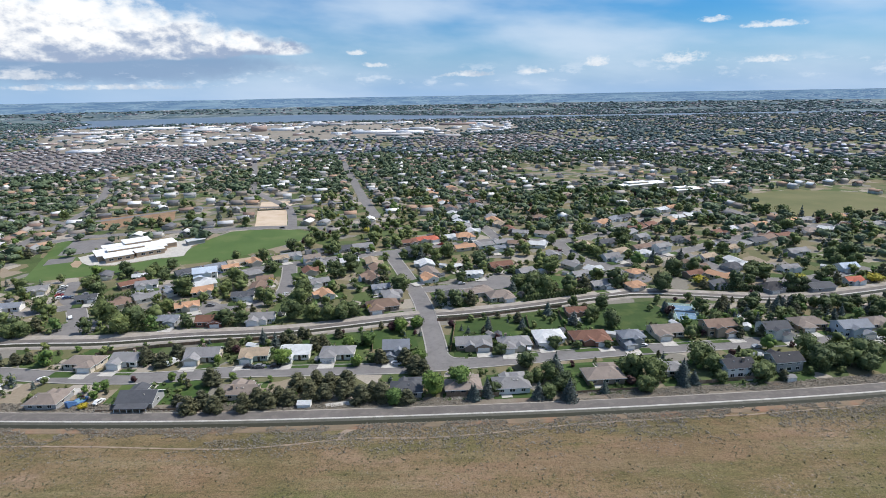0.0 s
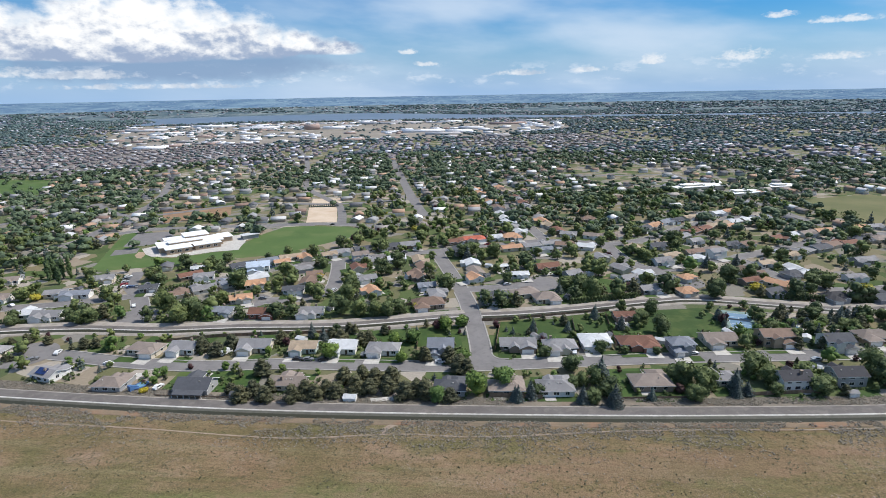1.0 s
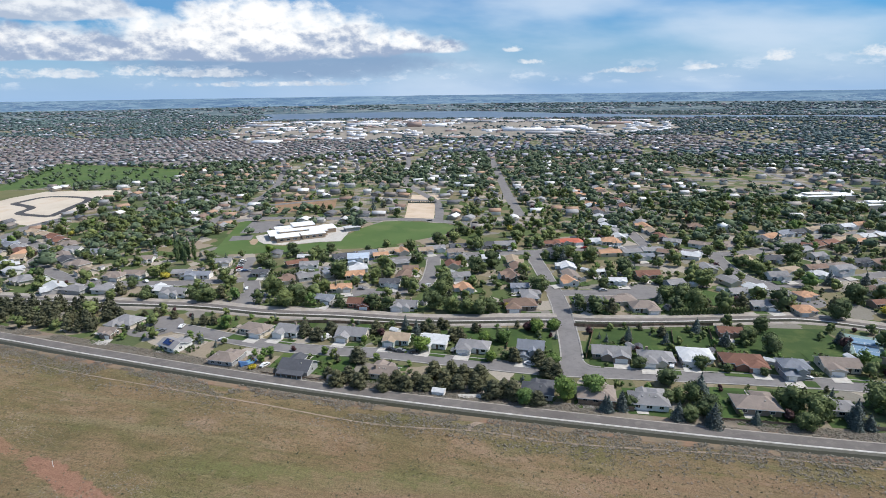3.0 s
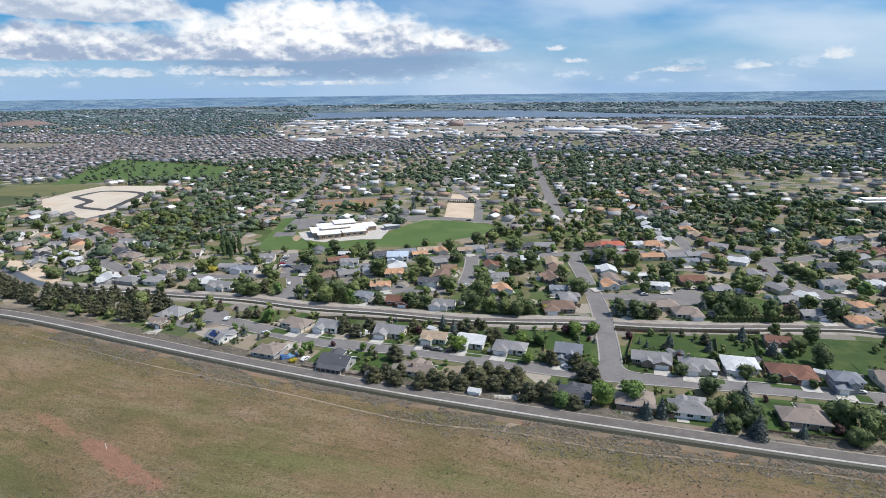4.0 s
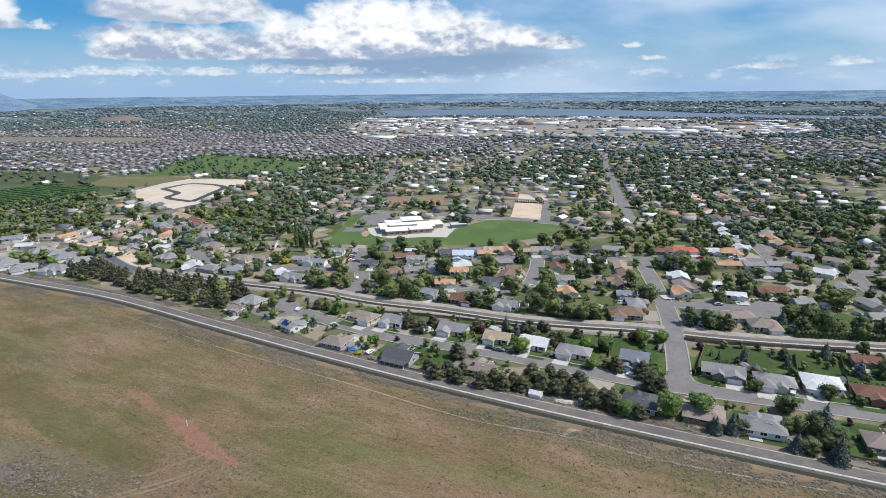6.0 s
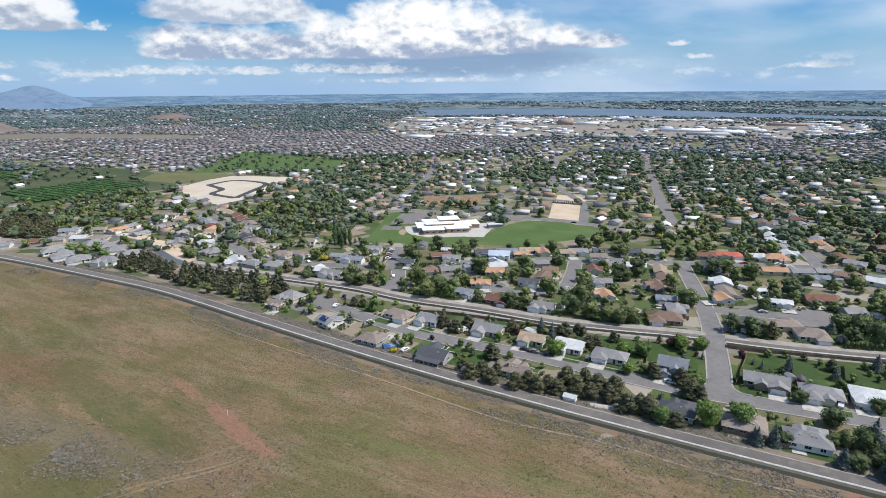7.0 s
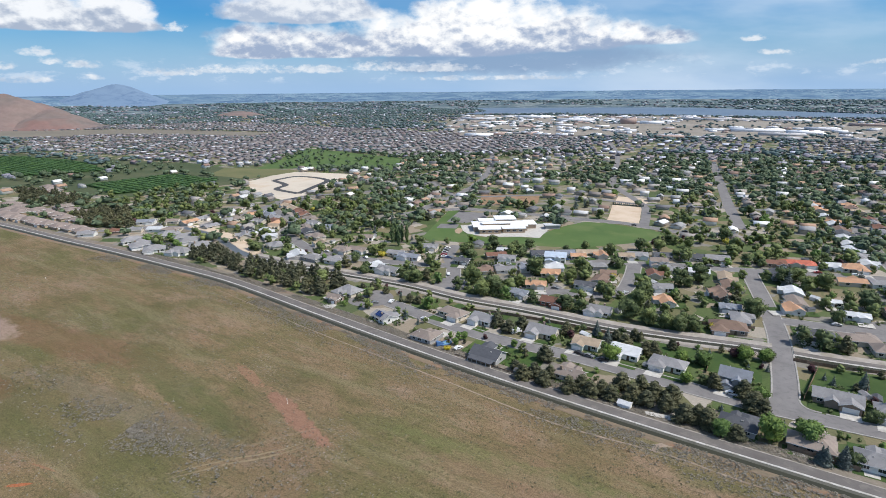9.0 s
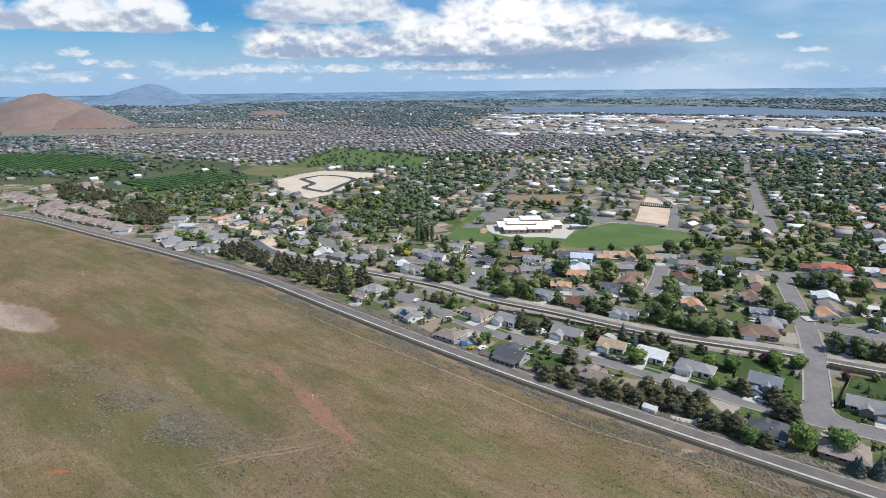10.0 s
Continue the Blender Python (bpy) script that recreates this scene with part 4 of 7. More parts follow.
house(-81, 221, 2, 15, 12, "tn", "gn", "gable", 1, yard=11, drive=5)
house(-64, 222, 0, 16, 15, "wh", "wt", "gable", 1, yard=11, drive=5)
house(-46, 221, 0, 18, 12, "gr", "wt", "hip", 1, yard=11, drive=5)
house(-21, 221, 2, 14, 13, "bl", "gy", "gable", 2, yard=11, drive=5)
house(12, 228, 4, 20, 12, "gr", "bn", "gable", 1, yard=11, drive=5)
house(30, 227, 4, 18, 13, "gr", "cr", "hip", 1, yard=11, drive=5)
house(46, 233, 4, 17, 15, "wh", "wt", "hip", 1, yard=11, drive=5)
house(64, 232, 5, 21, 14, "rb", "bk_", "hip", 1, yard=11, drive=5)
house(81, 228, 6, 13, 12, "bl", "gy", "hip", 2, yard=11, drive=5)
house(100, 237, 6, 18, 14, "tp", "cr", "gable", 1, yard=11, drive=5)
house(124, 238, 6, 18, 13, "br", "tn_", "gable", 2, yard=11, drive=5)
house(147, 234, 5, 15, 13, "dg", "wt", "gable", 2, yard=11, drive=5)
house(168, 243, 5, 19, 13, "tp", "tn_", "hip", 1, yard=11, drive=5)
house(182, 234, 5, 18, 13, "bl", "lb", "gable", 2, yard=11, drive=5)
house(200, 242, 5, 14, 12, "tp", "cr", "hip", 1, yard=11, drive=5)
house(65, 263, 5, 13, 9, "rb", "bn", "gable", 1, yard=7, drive=6)
house(-219, 209, -5, 17, 15, "gr", "cr", "hip", 1, yard=7, drive=6)
house(-217, 197, 10, 10, 9, "tp", "bn", "gable", 1, yard=7, drive=6)
house(-32, 275, 15, 21, 15, "br", "bn", "hip", 1, yard=8, drive=6)
house(-91, 261, 5, 17, 12, "gr", "wt", "gable", 1, yard=8, drive=6)
house(-115, 259, 5, 17, 12, "rb", "rd_", "gable", 1, yard=8, drive=6)
house(3, 286, 12, 19, 15, "dg", "wt", "hip", 1, yard=8, drive=6)
house(30, 286, 14, 17, 14, "tp", "cr", "hip", 1, yard=8, drive=6)
house(-135, 279, 25, 15, 9, "or", "cr", "gable", 1, yard=7, drive=6)
house(-137, 303, 25, 15, 11, "or", "cr", "gable", 1, yard=7, drive=6)
house(-137, 347, 30, 13, 9, "or", "cr", "gable", 1, yard=7, drive=6)
house(-126, 359, -60, 13, 10, "or", "cr", "gable", 1, yard=7, drive=6)
house(-110, 365, 30, 13, 10, "tn", "cr", "gable", 1, yard=7, drive=6)
house(-87, 359, 25, 14, 11, "tp", "wt", "gable", 2, yard=7, drive=6)
house(-111, 294, 10, 15, 11, "dg", "wt", "gable", 1, yard=7, drive=6)
house(-107, 321, 20, 12, 11, "br", "tn_", "gable", 1, yard=7, drive=6)
house(-83, 337, 115, 13, 11, "rb", "cr", "gable", 1, yard=7, drive=6)
house(-73, 315, 25, 14, 11, "gr", "wt", "gable", 1, yard=7, drive=6)
house(-67, 294, -60, 14, 11, "or", "wt", "gable", 1, yard=7, drive=6)
house(-44, 322, -62, 20, 12, "br", "bn", "gable", 1, yard=7, drive=6)
house(-36, 303, 15, 13, 9, "bl", "gy", "gable", 1, yard=7, drive=6)
house(-58, 392, 20, 19, 13, "gr", "tn_", "gable", 1, yard=7, drive=6)
house(-147, 332, 20, 18, 15, "lb", "wt", "gable", 2, yard=7, drive=6)
house(-187, 332, 20, 11, 9, "wh", "wt", "gable", 1, yard=7, drive=6)
house(-175, 316, 20, 15, 10, "gr", "wt", "gable", 1, yard=7, drive=6)
house(-197, 294, 20, 13, 9, "dg", "gy", "gable", 1, yard=7, drive=6)
house(-235, 309, 20, 15, 10, "gr", "cr", "gable", 1, yard=7, drive=6)
house(-137, 261, 0, 15, 11, "bl", "gy", "gable", 1, yard=7, drive=6)
house(-13, 410, 20, 26, 11, "rd", "cr", "hip", 1, yard=7, drive=6)
house(16, 417, 18, 19, 14, "or", "cr", "hip", 1, yard=7, drive=6)
house(37, 381, 18, 17, 9, "bl", "wt", "gable", 1, yard=7, drive=6)
house(36, 341, 20, 19, 11, "rb", "bn", "gable", 1, yard=7, drive=6)
house(50, 328, 30, 13, 11, "gr", "gy", "gable", 1, yard=7, drive=6)
house(18, 326, 10, 13, 9, "wh", "wt", "gable", 1, yard=7, drive=6)
house(7, 341, 20, 10, 7, "wh", "wt", "gable", 1, yard=7, drive=6)
house(-10, 319, -60, 13, 11, "or", "wt", "gable", 1, yard=7, drive=6)
house(81, 319, 20, 13, 11, "gr", "wt", "gable", 1, yard=7, drive=6)
house(88, 302, 20, 15, 11, "gr", "gy", "gable", 1, yard=7, drive=6)
house(110, 355, 20, 15, 11, "gr", "wt", "gable", 1, yard=7, drive=6)
house(150, 372, 25, 15, 11, "gr", "wt", "gable", 2, yard=7, drive=6)
house(134, 364, 25, 15, 11, "wh", "wt", "hip", 1, yard=7, drive=6)
house(115, 323, 20, 13, 10, "or", "cr", "hip", 1)
house(107, 299, 10, 13, 11, "or", "cr", "hip", 1)
house(148, 318, 25, 15, 9, "rb", "bn", "gable", 1)
house(152, 299, 25, 13, 11, "dg", "gy", "gable", 1)
house(178, 331, 20, 15, 12, "dg", "gy", "hip", 1)
house(180, 292, 10, 17, 13, "bk", "gy", "hip", 1)
house(230, 301, 10, 13, 9, "rd", "wt", "gable", 1)
house(244, 325, 10, 15, 11, "lb", "wt", "gable", 1)
house(209, 326, 10, 15, 9, "gr", "wt", "gable", 1)
house(235, 360, 15, 19, 11, "gr", "gy", "gable", 1)
house(81, 509, 20, 12, 10, "or", "cr", "hip", 1)
house(84, 480, 20, 18, 12, "br", "bn", "hip", 1)
house(117, 392, 20, 15, 11, "dg", "gy", "gable", 1)
house(148, 407, 30, 13, 10, "gr", "wt", "gable", 1)
house(156, 474, 30, 15, 10, "dg", "bn", "gable", 1)
house(190, 454, 30, 13, 9, "or", "cr", "gable", 1)
house(169, 397, 25, 15, 10, "dg", "gy", "gable", 1)
house(196, 371, 25, 13, 10, "tn", "cr", "gable", 1)
house(172, 352, 25, 15, 10, "tn", "wt", "gable", 1)
house(-293, 304, 20, 15, 11, "tp", "wt", "gable", 1)
house(-284, 269, 5, 17, 12, "tp", "cr", "hip", 1)
house(-309, 272, -20, 16, 11, "tn", "cr", "gable", 1)
house(-341, 312, 10, 13, 11, "bl", "wt", "gable", 1)
house(-364, 313, 10, 15, 12, "gr", "wt", "gable", 1)
house(-302, 242, -30, 19, 15, "wh", "gy", "gable", 1)
house(-335, 250, -30, 17, 12, "gr", "cr", "hip", 1)
house(-379, 254, -35, 17, 13, "gr", "cr", "gable", 1)
house(-390, 266, -30, 15, 11, "bk", "gy", "gable", 1)
house(-412, 292, 10, 17, 11, "gr", "cr", "gable", 1)
house(-383, 287, 30, 11, 13, "tn", "cr", "gable", 1)
house(-233, 282, 12, 20, 10, "bl", "wt", "gable", 1)
house(-225, 251, 5, 19, 11, "gr", "wt", "gable", 1)
for x, y, rot, w, d in ((-437, 197, 70, 21, 15), (-418, 194, 70, 22, 15), (-399, 193, 60, 19, 15), (-434, 224, 250, 20, 15), (-418, 227, 250, 22, 15), (-402, 222, 250, 21, 15), (-384, 220, 240, 20, 14), (-379, 200, 20, 20, 15)):
    house(x, y, rot, w, d, "gr", "wt", "hip", 1)
sheet("court", [(-452, 212), (-448, 206), (-420, 207), (-396, 205), (-392, 210), (-420, 214)], DARKROAD, "dark asphalt court between grey roofed homes", "road")


# ---------------------------------------------------------------- school


def block(thing, name, m, w, d, h0, h1, wall, roofm):
    part(name, turned(box(-w / 2, -d / 2, h0, w / 2, d / 2, h1), m), wall, thing)
    part("roof", turned(join(box(-w / 2 - 0.7, -d / 2 - 0.7, h1, w / 2 + 0.7, d / 2 + 0.7, h1 + 0.35)), m), roofm, thing, "flat white membrane roof")


def build_school():
    s = new("school")
    m = pose(-226, 394, 0.05, 0, 0, 38)

    def at(x, y):
        return m @ pose(x, y, 0)
    block(s, "wall", at(0, 0), 44, 19, 0, 3.7, WALLS["tn_"], METALW)
    block(s, "wall", at(-10, -13.5), 17, 9, 0, 3.6, WALLS["tn_"], METALW)
    block(s, "wall", at(10, -12.6), 18, 7, 0, 3.5, WALLS["tn_"], METALW)
    block(s, "wall", at(-3, -1), 23, 7, 4.06, 5.2, WALLS["tn_"], METALW)
    block(s, "wall", at(7, 17), 17, 14, 0, 5.2, WALLS["tn_"], METALW)
    block(s, "wall", at(-9, 14), 13, 9, 0, 4.3, WALLS["tn_"], METALW)
    block(s, "wall", at(26.5, 5), 8, 15, 0, 3.5, WALLS["tn_"], METALW)
    for k in range(3):
        window(s, *(m @ Vector((-15 + k * 5.0, -18.05, 0)))[:2], 1.9, 2.6, 1.3, 38)
        window(s, *(m @ Vector((5 + k * 5.0, -16.15, 0)))[:2], 1.9, 2.6, 1.3, 38)
    return tagged(s, "low tan school building with stepped white flat roofs", "school")


build_school()
hut = new("portable_classroom")
block(hut, "wall", pose(-190, 419, 0.05, 0, 0, 40), 12, 7, 0, 3.0, WALLS["gy"], ROOFS["wh"])
tagged(hut, "small grey portable classroom beside the field", "classroom")
HOMES += [(-226, 394, 30), (-190, 419, 8)]

# ---------------------------------------------------------------- plants
LEAF = {"maple": foliage("leaves_green", (0.034, 0.055, 0.018), (0.152, 0.188, 0.072), 0.45), "lime": foliage("leaves_bright", (0.070, 0.125, 0.028), (0.16, 0.235, 0.055), 0.2),
        "pine": foliage("needles_pine", (0.044, 0.048, 0.025), (0.142, 0.142, 0.076), 0.25), "spruce": foliage("needles_spruce", (0.050, 0.070, 0.062), (0.145, 0.175, 0.160), 0.25),
        "plum": foliage("leaves_purple", (0.040, 0.018, 0.020), (0.10, 0.048, 0.048), 0.2), "gold": foliage("leaves_yellow", (0.26, 0.22, 0.02), (0.48, 0.41, 0.05), 0.15),
        "poplar": foliage("leaves_poplar", (0.045, 0.078, 0.03), (0.11, 0.155, 0.06), 0.2), "sage": foliage("sage_leaves", (0.120, 0.107, 0.085), (0.250, 0.226, 0.186), 0.30)}
TREE_WORD = {"maple": "leafy green shade tree with an uneven crown", "lime": "young leafy tree with bright green crown", "pine": "dark green broad pine with ragged branches", "spruce": "blue green cone-shaped spruce",
             "plum": "purple-leaved ornamental plum tree", "gold": "rounded shrub in bright yellow flower", "poplar": "tall narrow dark green poplar tree"}


def leaves(lobes, count, size, rng, tilt=0.42, up=0.25):
    """Small bent leaf clumps over the skins of the lobes (x, y, z, r, rz)."""
    vs, fs = [], []
    wts = [l[3] * l[3] for l in lobes]
    for _ in range(count):
        x, y, z, r, rz = rng.choices(lobes, wts)[0]
        n = Vector((rng.gauss(0, 1), rng.gauss(0, 1), rng.gauss(0.15, 1))).normalized()
        rad = rng.uniform(0.78, 1.16)
        c = Vector((x + n.x * r * rad, y + n.y * r * rad, z + n.z * rz * rad))
        q = (n + Vector((rng.gauss(0, tilt), rng.gauss(0, tilt), rng.gauss(up, tilt)))).normalized()
        u = q.orthogonal().normalized()
        u.rotate(Matrix.Rotation(rng.uniform(0, 6.28), 3, q))
        v = q.cross(u)
        s = size * rng.uniform(0.6, 1.3)
        k = len(vs)
        vs += [tuple(c - u * s - v * s * 0.6), tuple(c + u * s * 0.2 - v * s - q * s * 0.3), tuple(c + u * s + v * s * 0.5), tuple(c - u * s * 0.1 + v * s - q * s * 0.25)]
        fs += [(k, k + 1, k + 2), (k, k + 2, k + 3)]
    return vs, fs


def core(lobes, shrink=0.78):
    """Rough inner masses, so that a crown is dense but not closed."""
    out = []
    for x, y, z, r, rz in lobes:
        bm = bmesh.new()
        bmesh.ops.create_icosphere(bm, subdivisions=1, radius=1)
        for v in bm.verts:
            k = shrink * (1 + 0.35 * noise.noise(v.co * 2.3 + Vector((x, y, z))))
            v.co = Vector((x + v.co.x * r * k, y + v.co.y * r * k, z + v.co.z * rz * k))
        out.append(([tuple(v.co) for v in bm.verts], [tuple(v.index for v in f.verts) for f in bm.faces]))
        bm.free()
    return join(*out)


def stem(p, q, r0, r1, n=6):
    p, q = Vector(p), Vector(q)
    d = (q - p).normalized()
    u = d.orthogonal().normalized()
    w = d.cross(u)
    vs = [tuple(p + (u * math.cos(a * math.tau / n) + w * math.sin(a * math.tau / n)) * r0) for a in range(n)]
    vs += [tuple(q + (u * math.cos(a * math.tau / n) + w * math.sin(a * math.tau / n)) * r1) for a in range(n)]
    return vs, [(i, (i + 1) % n, n + (i + 1) % n, n + i) for i in range(n)]


def lobes_of(kind, rng):
    L = []
    if kind in ("maple", "lime", "plum"):
        hgt = {"maple": 8, "lime": 7, "plum": 5}[kind]
        R = hgt * rng.uniform(0.36, 0.44)
        for i in range(10):
            a = i * 2.4 + rng.uniform(-0.4, 0.4)
            z = hgt * (0.20 + 0.60 * rng.random())
            k = math.sin(math.pi * min(max((z / hgt - 0.02) / 1.05, 0.05), 0.95))
            o = R * 0.62 * k
            r = R * rng.uniform(0.52, 0.74) * (0.62 + 0.38 * k)
            L.append((o * math.cos(a), o * math.sin(a), z, r, r * rng.uniform(0.7, 0.95)))
        L.append((0, 0, hgt * 0.70, R * 0.68, R * 0.62))
        L.append((0, 0, hgt * 0.27, R * 0.84, R * 0.55))
    elif kind == "pine":
        for i in range(16):
            t = i / 15
            z = 1.1 + 6.0 * t
            o = 2.5 * math.sin(math.pi * (0.30 + 0.66 * t)) * (1.05 - 0.35 * t)
            a = i * 2.4 + rng.uniform(-0.5, 0.5)
            r = (0.95 + 0.75 * (1 - t)) * rng.uniform(0.8, 1.2)
            L.append((o * 0.72 * math.cos(a), o * 0.72 * math.sin(a), z, r, r * 0.72))
        L.append((0, 0, 3.4, 1.7, 2.4))
    elif kind == "spruce":
        for i in range(10):
            t = i / 9
            z = 0.7 + 7.0 * t
            r = 2.05 * (1 - t) + 0.18
            L.append((rng.uniform(-0.1, 0.1), rng.uniform(-0.1, 0.1), z, r, 0.65))
    elif kind == "poplar":
        for i in range(9):
            t = i / 8
            L.append((rng.uniform(-0.4, 0.4), rng.uniform(-0.4, 0.4), 1.5 + 11.5 * t, 1.5 * math.sin(math.pi * (0.18 + 0.75 * t)) + 0.2, 1.5))
    elif kind == "gold":
        for i in range(5):
            a = i * 1.3
            L.append((1.3 * math.cos(a), 1.3 * math.sin(a), 1.6 + 0.8 * rng.random(), 1.5, 1.3))
    return L


def tree_model(kind, seed, rich):
    rng = random.Random(seed)
    L = lobes_of(kind, rng)
    ob = new("tree" if kind != "gold" else "shrub")
    count = {"maple": 1050, "lime": 1050, "plum": 680, "pine": 1150, "spruce": 820, "poplar": 780, "gold": 420}[kind]
    size = {"maple": 0.27, "lime": 0.26, "plum": 0.22, "pine": 0.23, "spruce": 0.23, "poplar": 0.28, "gold": 0.22}[kind]
    if not rich:
        count, size = int(count * 0.42), size * 1.45
    top = max(l[2] for l in L)
    tr = [stem((0, 0, -0.1), (0, 0, top * 0.55), 0.26, 0.16), stem((0, 0, top * 0.55), (0.1, 0, top * 0.95), 0.16, 0.03)]
    for l in L[::3]:
        tr.append(stem((0, 0, max(l[2] * 0.62, 0.5)), (l[0] * 0.9, l[1] * 0.9, l[2]), 0.09, 0.03, 4))
    part("trunk", join(*tr), BARK, ob)
    part("crown", join(leaves(L, count, size, rng), core(L, 0.82 if kind != "spruce" else 0.74)), LEAF[kind], ob)
    tagged(ob, TREE_WORD[kind], "tree" if kind != "gold" else "shrub", "", "")
    return ob


MODELS, SPOTS = {}, []
CELLS = {}


def spot(x, y, r):
    SPOTS.append((x, y, r))
    CELLS.setdefault((int(x // 20), int(y // 20)), []).append((x, y, r))


def crowded(x, y, r, k=0.75):
    cx, cy = int(x // 20), int(y // 20)
    for i in (-1, 0, 1):
        for j in (-1, 0, 1):
            for px, py, pr in CELLS.get((cx + i, cy + j), ()):
                if math.hypot(px - x, py - y) < (r + pr) * k:
                    return True
    return False


SINGLE = []
MORE = {}


def put_tree(kind, x, y, s, rich):
    if kind != "gold":
        if len(SINGLE) >= 290:
            MORE.setdefault(kind, []).append((x, y, 0, random.uniform(0, 6.28), s, s * random.uniform(0.9, 1.12), s * random.uniform(0.92, 1.1), random.randrange(3)))
            spot(x, y, 2.6 * s)
            return
        SINGLE.append((x, y))
    v = random.randrange(3 if kind in ("maple", "pine") else 2)
    key = (kind, v, rich)
    wide = s * (1.30 if kind == "pine" else 1.25 if kind == "spruce" else 1.0)
    m = pose(x, y, 0.0, 0, 0, random.uniform(0, 360)) @ Matrix.Diagonal((wide * random.uniform(0.9, 1.12), wide * random.uniform(0.9, 1.12), s * random.uniform(0.92, 1.1), 1))
    if key not in MODELS:
        MODELS[key] = ob = tree_model(kind, hash_of(key), rich)
        ob.matrix_basis = m
    else:
        src = MODELS[key]
        ob = copy_thing(src, Matrix.Identity(4))
        ob.matrix_basis = m
    spot(x, y, 2.6 * s)


def hash_of(key):
    return sum(ord(c) for c in key[0]) * 7 + key[1] * 101 + (13 if key[2] else 0)


def plant(kind, *rows):
    for x, y, s in rows:
        put_tree(kind, x, y, s * (1.0 if kind == "maple" else 0.88 if kind == "pine" else 1.05), math.hypot(x, y) < 330)


random.seed(11)
FILL = [(108, 244), (216, 252), (220, 272), (150, 272), (110, 270)]
plant("pine", (-91, 179, 1), (-88, 183, 1), (-82, 179, 1), (-91, 199, 1.1), (-83, 187, .8), (-97, 184, .7), (-72, 180, 1), (-68, 183, 1.1), (-64, 182, 1), (-61, 186, 1), (-57, 184, .9), (-56, 193, 1.2), (-50, 187, 1.1), (-49, 194, 1.2), (-45, 187, 1), (-44, 194, 1.1))
plant("pine", (-38, 188, 1), (-38, 195, 1.1), (-31, 184, 1.1), (-24, 186, 1.2), (-15, 183, .9), (-27, 215, .9), (-17, 214, 1))
plant("pine", (-126, 219, 1.1), (-118, 216, 1), (-114, 222, 1.1), (-94, 229, 1), (-67, 231, 1), (-72, 234, .9), (-66, 242, .8), (-57, 229, 1.1), (-54, 230, 1), (-49, 241, .7), (-12, 206, 1.2), (-9, 204, 1))
plant("spruce", (-82, 236, .9), (-75, 231, .9), (42, 199, 1.3), (44, 183, 1.2), (33, 184, 1), (15, 187, .8), (10, 184, .8), (20, 247, .8), (36, 247, .7), (51, 263, .9), (61, 251, .9), (58, 188, .6), (89, 192, .8), (93, 193, .8), (9, 185, .7), (15, 190, .7))
plant("spruce", (90, 196, 1.1))
plant("pine", (-14, 183, .8), (-27, 216, .8), (-17, 216, .9), (-12, 205, 1), (-23, 185, 1.1), (-27, 187, 1.1), (35, 255, .7), (71, 270, .6), (131, 234, .8), (142, 234, .9), (128, 195, .6), (5, 202, .6))
plant("lime", (5, 193, 1.35), (-5, 189, 1.35))
plant("maple", (-35, 233, .9), (-21, 249, .9), (-13, 252, .7), (-31, 216, .6), (32, 209, .9), (23, 221, .7), (47, 226, .8), (57, 225.5, .5), (70, 225, .5), (71, 256, 1), (80, 271, 1), (78, 247, 1.2), (18, 189, .7), (31, 195, .7))
plant("maple", (37, 185, .8), (44, 192, .9))
plant("lime", (-68, 216, 1.1), (-43, 230, .8), (-34, 232, .9), (-21, 246, 1), (-14, 251, .9), (-131, 197, .6), (-131, 190, .5), (-84, 203, .5), (-37, 213, .7), (-11, 216, .8), (-19, 182, .9), (-108, 203, .5), (-96, 218, .5))
plant("plum", (-23, 251, .9), (3, 251, .7), (69.5, 194, .7), (-91, 227, .8), (-25, 248, .9), (-123, 203, .5), (-75, 230, .6), (119, 216, .6))
plant("gold", (-37, 273, 1.1), (-131, 183, .6), (146, 305, 1.4), (201, 304, 1.5), (244, 304, 1.5), (-104, 321, 1.1), (-38, 272, .9), (-253, 277, 1.1), (243, 508, 1))
plant("maple", (72, 200, 1.2), (79, 196, 1.3), (102, 209, 1.4), (105, 203, 1), (104, 194, .7), (120, 196, 1), (123, 198, .9), (148, 212, 1.5), (147, 203, 1.4), (156, 206, 1.4), (165, 207, 1.6), (171, 207, 1.3), (164, 201, 1), (73, 188, .9), (40, 198, 1), (45, 188, .8))
plant("maple", (42, 190, .8), (35, 197, .8), (24, 192, .6))
plant("maple", (-197, 338, 1), (-208, 314, 1.2), (-196, 304, 1.1), (-182, 340, 1), (-177, 353, 1), (-172, 331, 1), (-146, 301, 1.6), (-145, 278, 1), (-169, 264, 1.5), (-151, 258, 1.6), (-154, 250, 1.3), (-150, 357, .8), (-142, 372, .9), (-122, 368, 1.1), (-108, 343, .9), (-128, 327, 1.1))
plant("maple", (-118, 315, 1.1), (-124, 304, 1), (-100, 291, 1), (-96, 292, .9), (-78, 297, 1.4), (-77, 285, 1.2), (-76, 264, 1.4), (-66, 263, 1.1), (-58, 262, 1.1), (-51, 262, 1.1), (-46, 267, 1), (-67, 328, 1.4), (-63, 330, 1), (-59, 342, 1.5), (-109, 392, 1.2), (-98, 400, 1.2))
plant("maple", (-96, 421, 1), (-76, 382, 1.2), (-82, 418, 1.1), (-64, 451, 1.4), (-52, 413, 1.3), (-25, 303, 1.3), (-42, 399, 1), (-18, 368, 1.4), (-12, 376, 1.3), (-6, 359, 1.2))
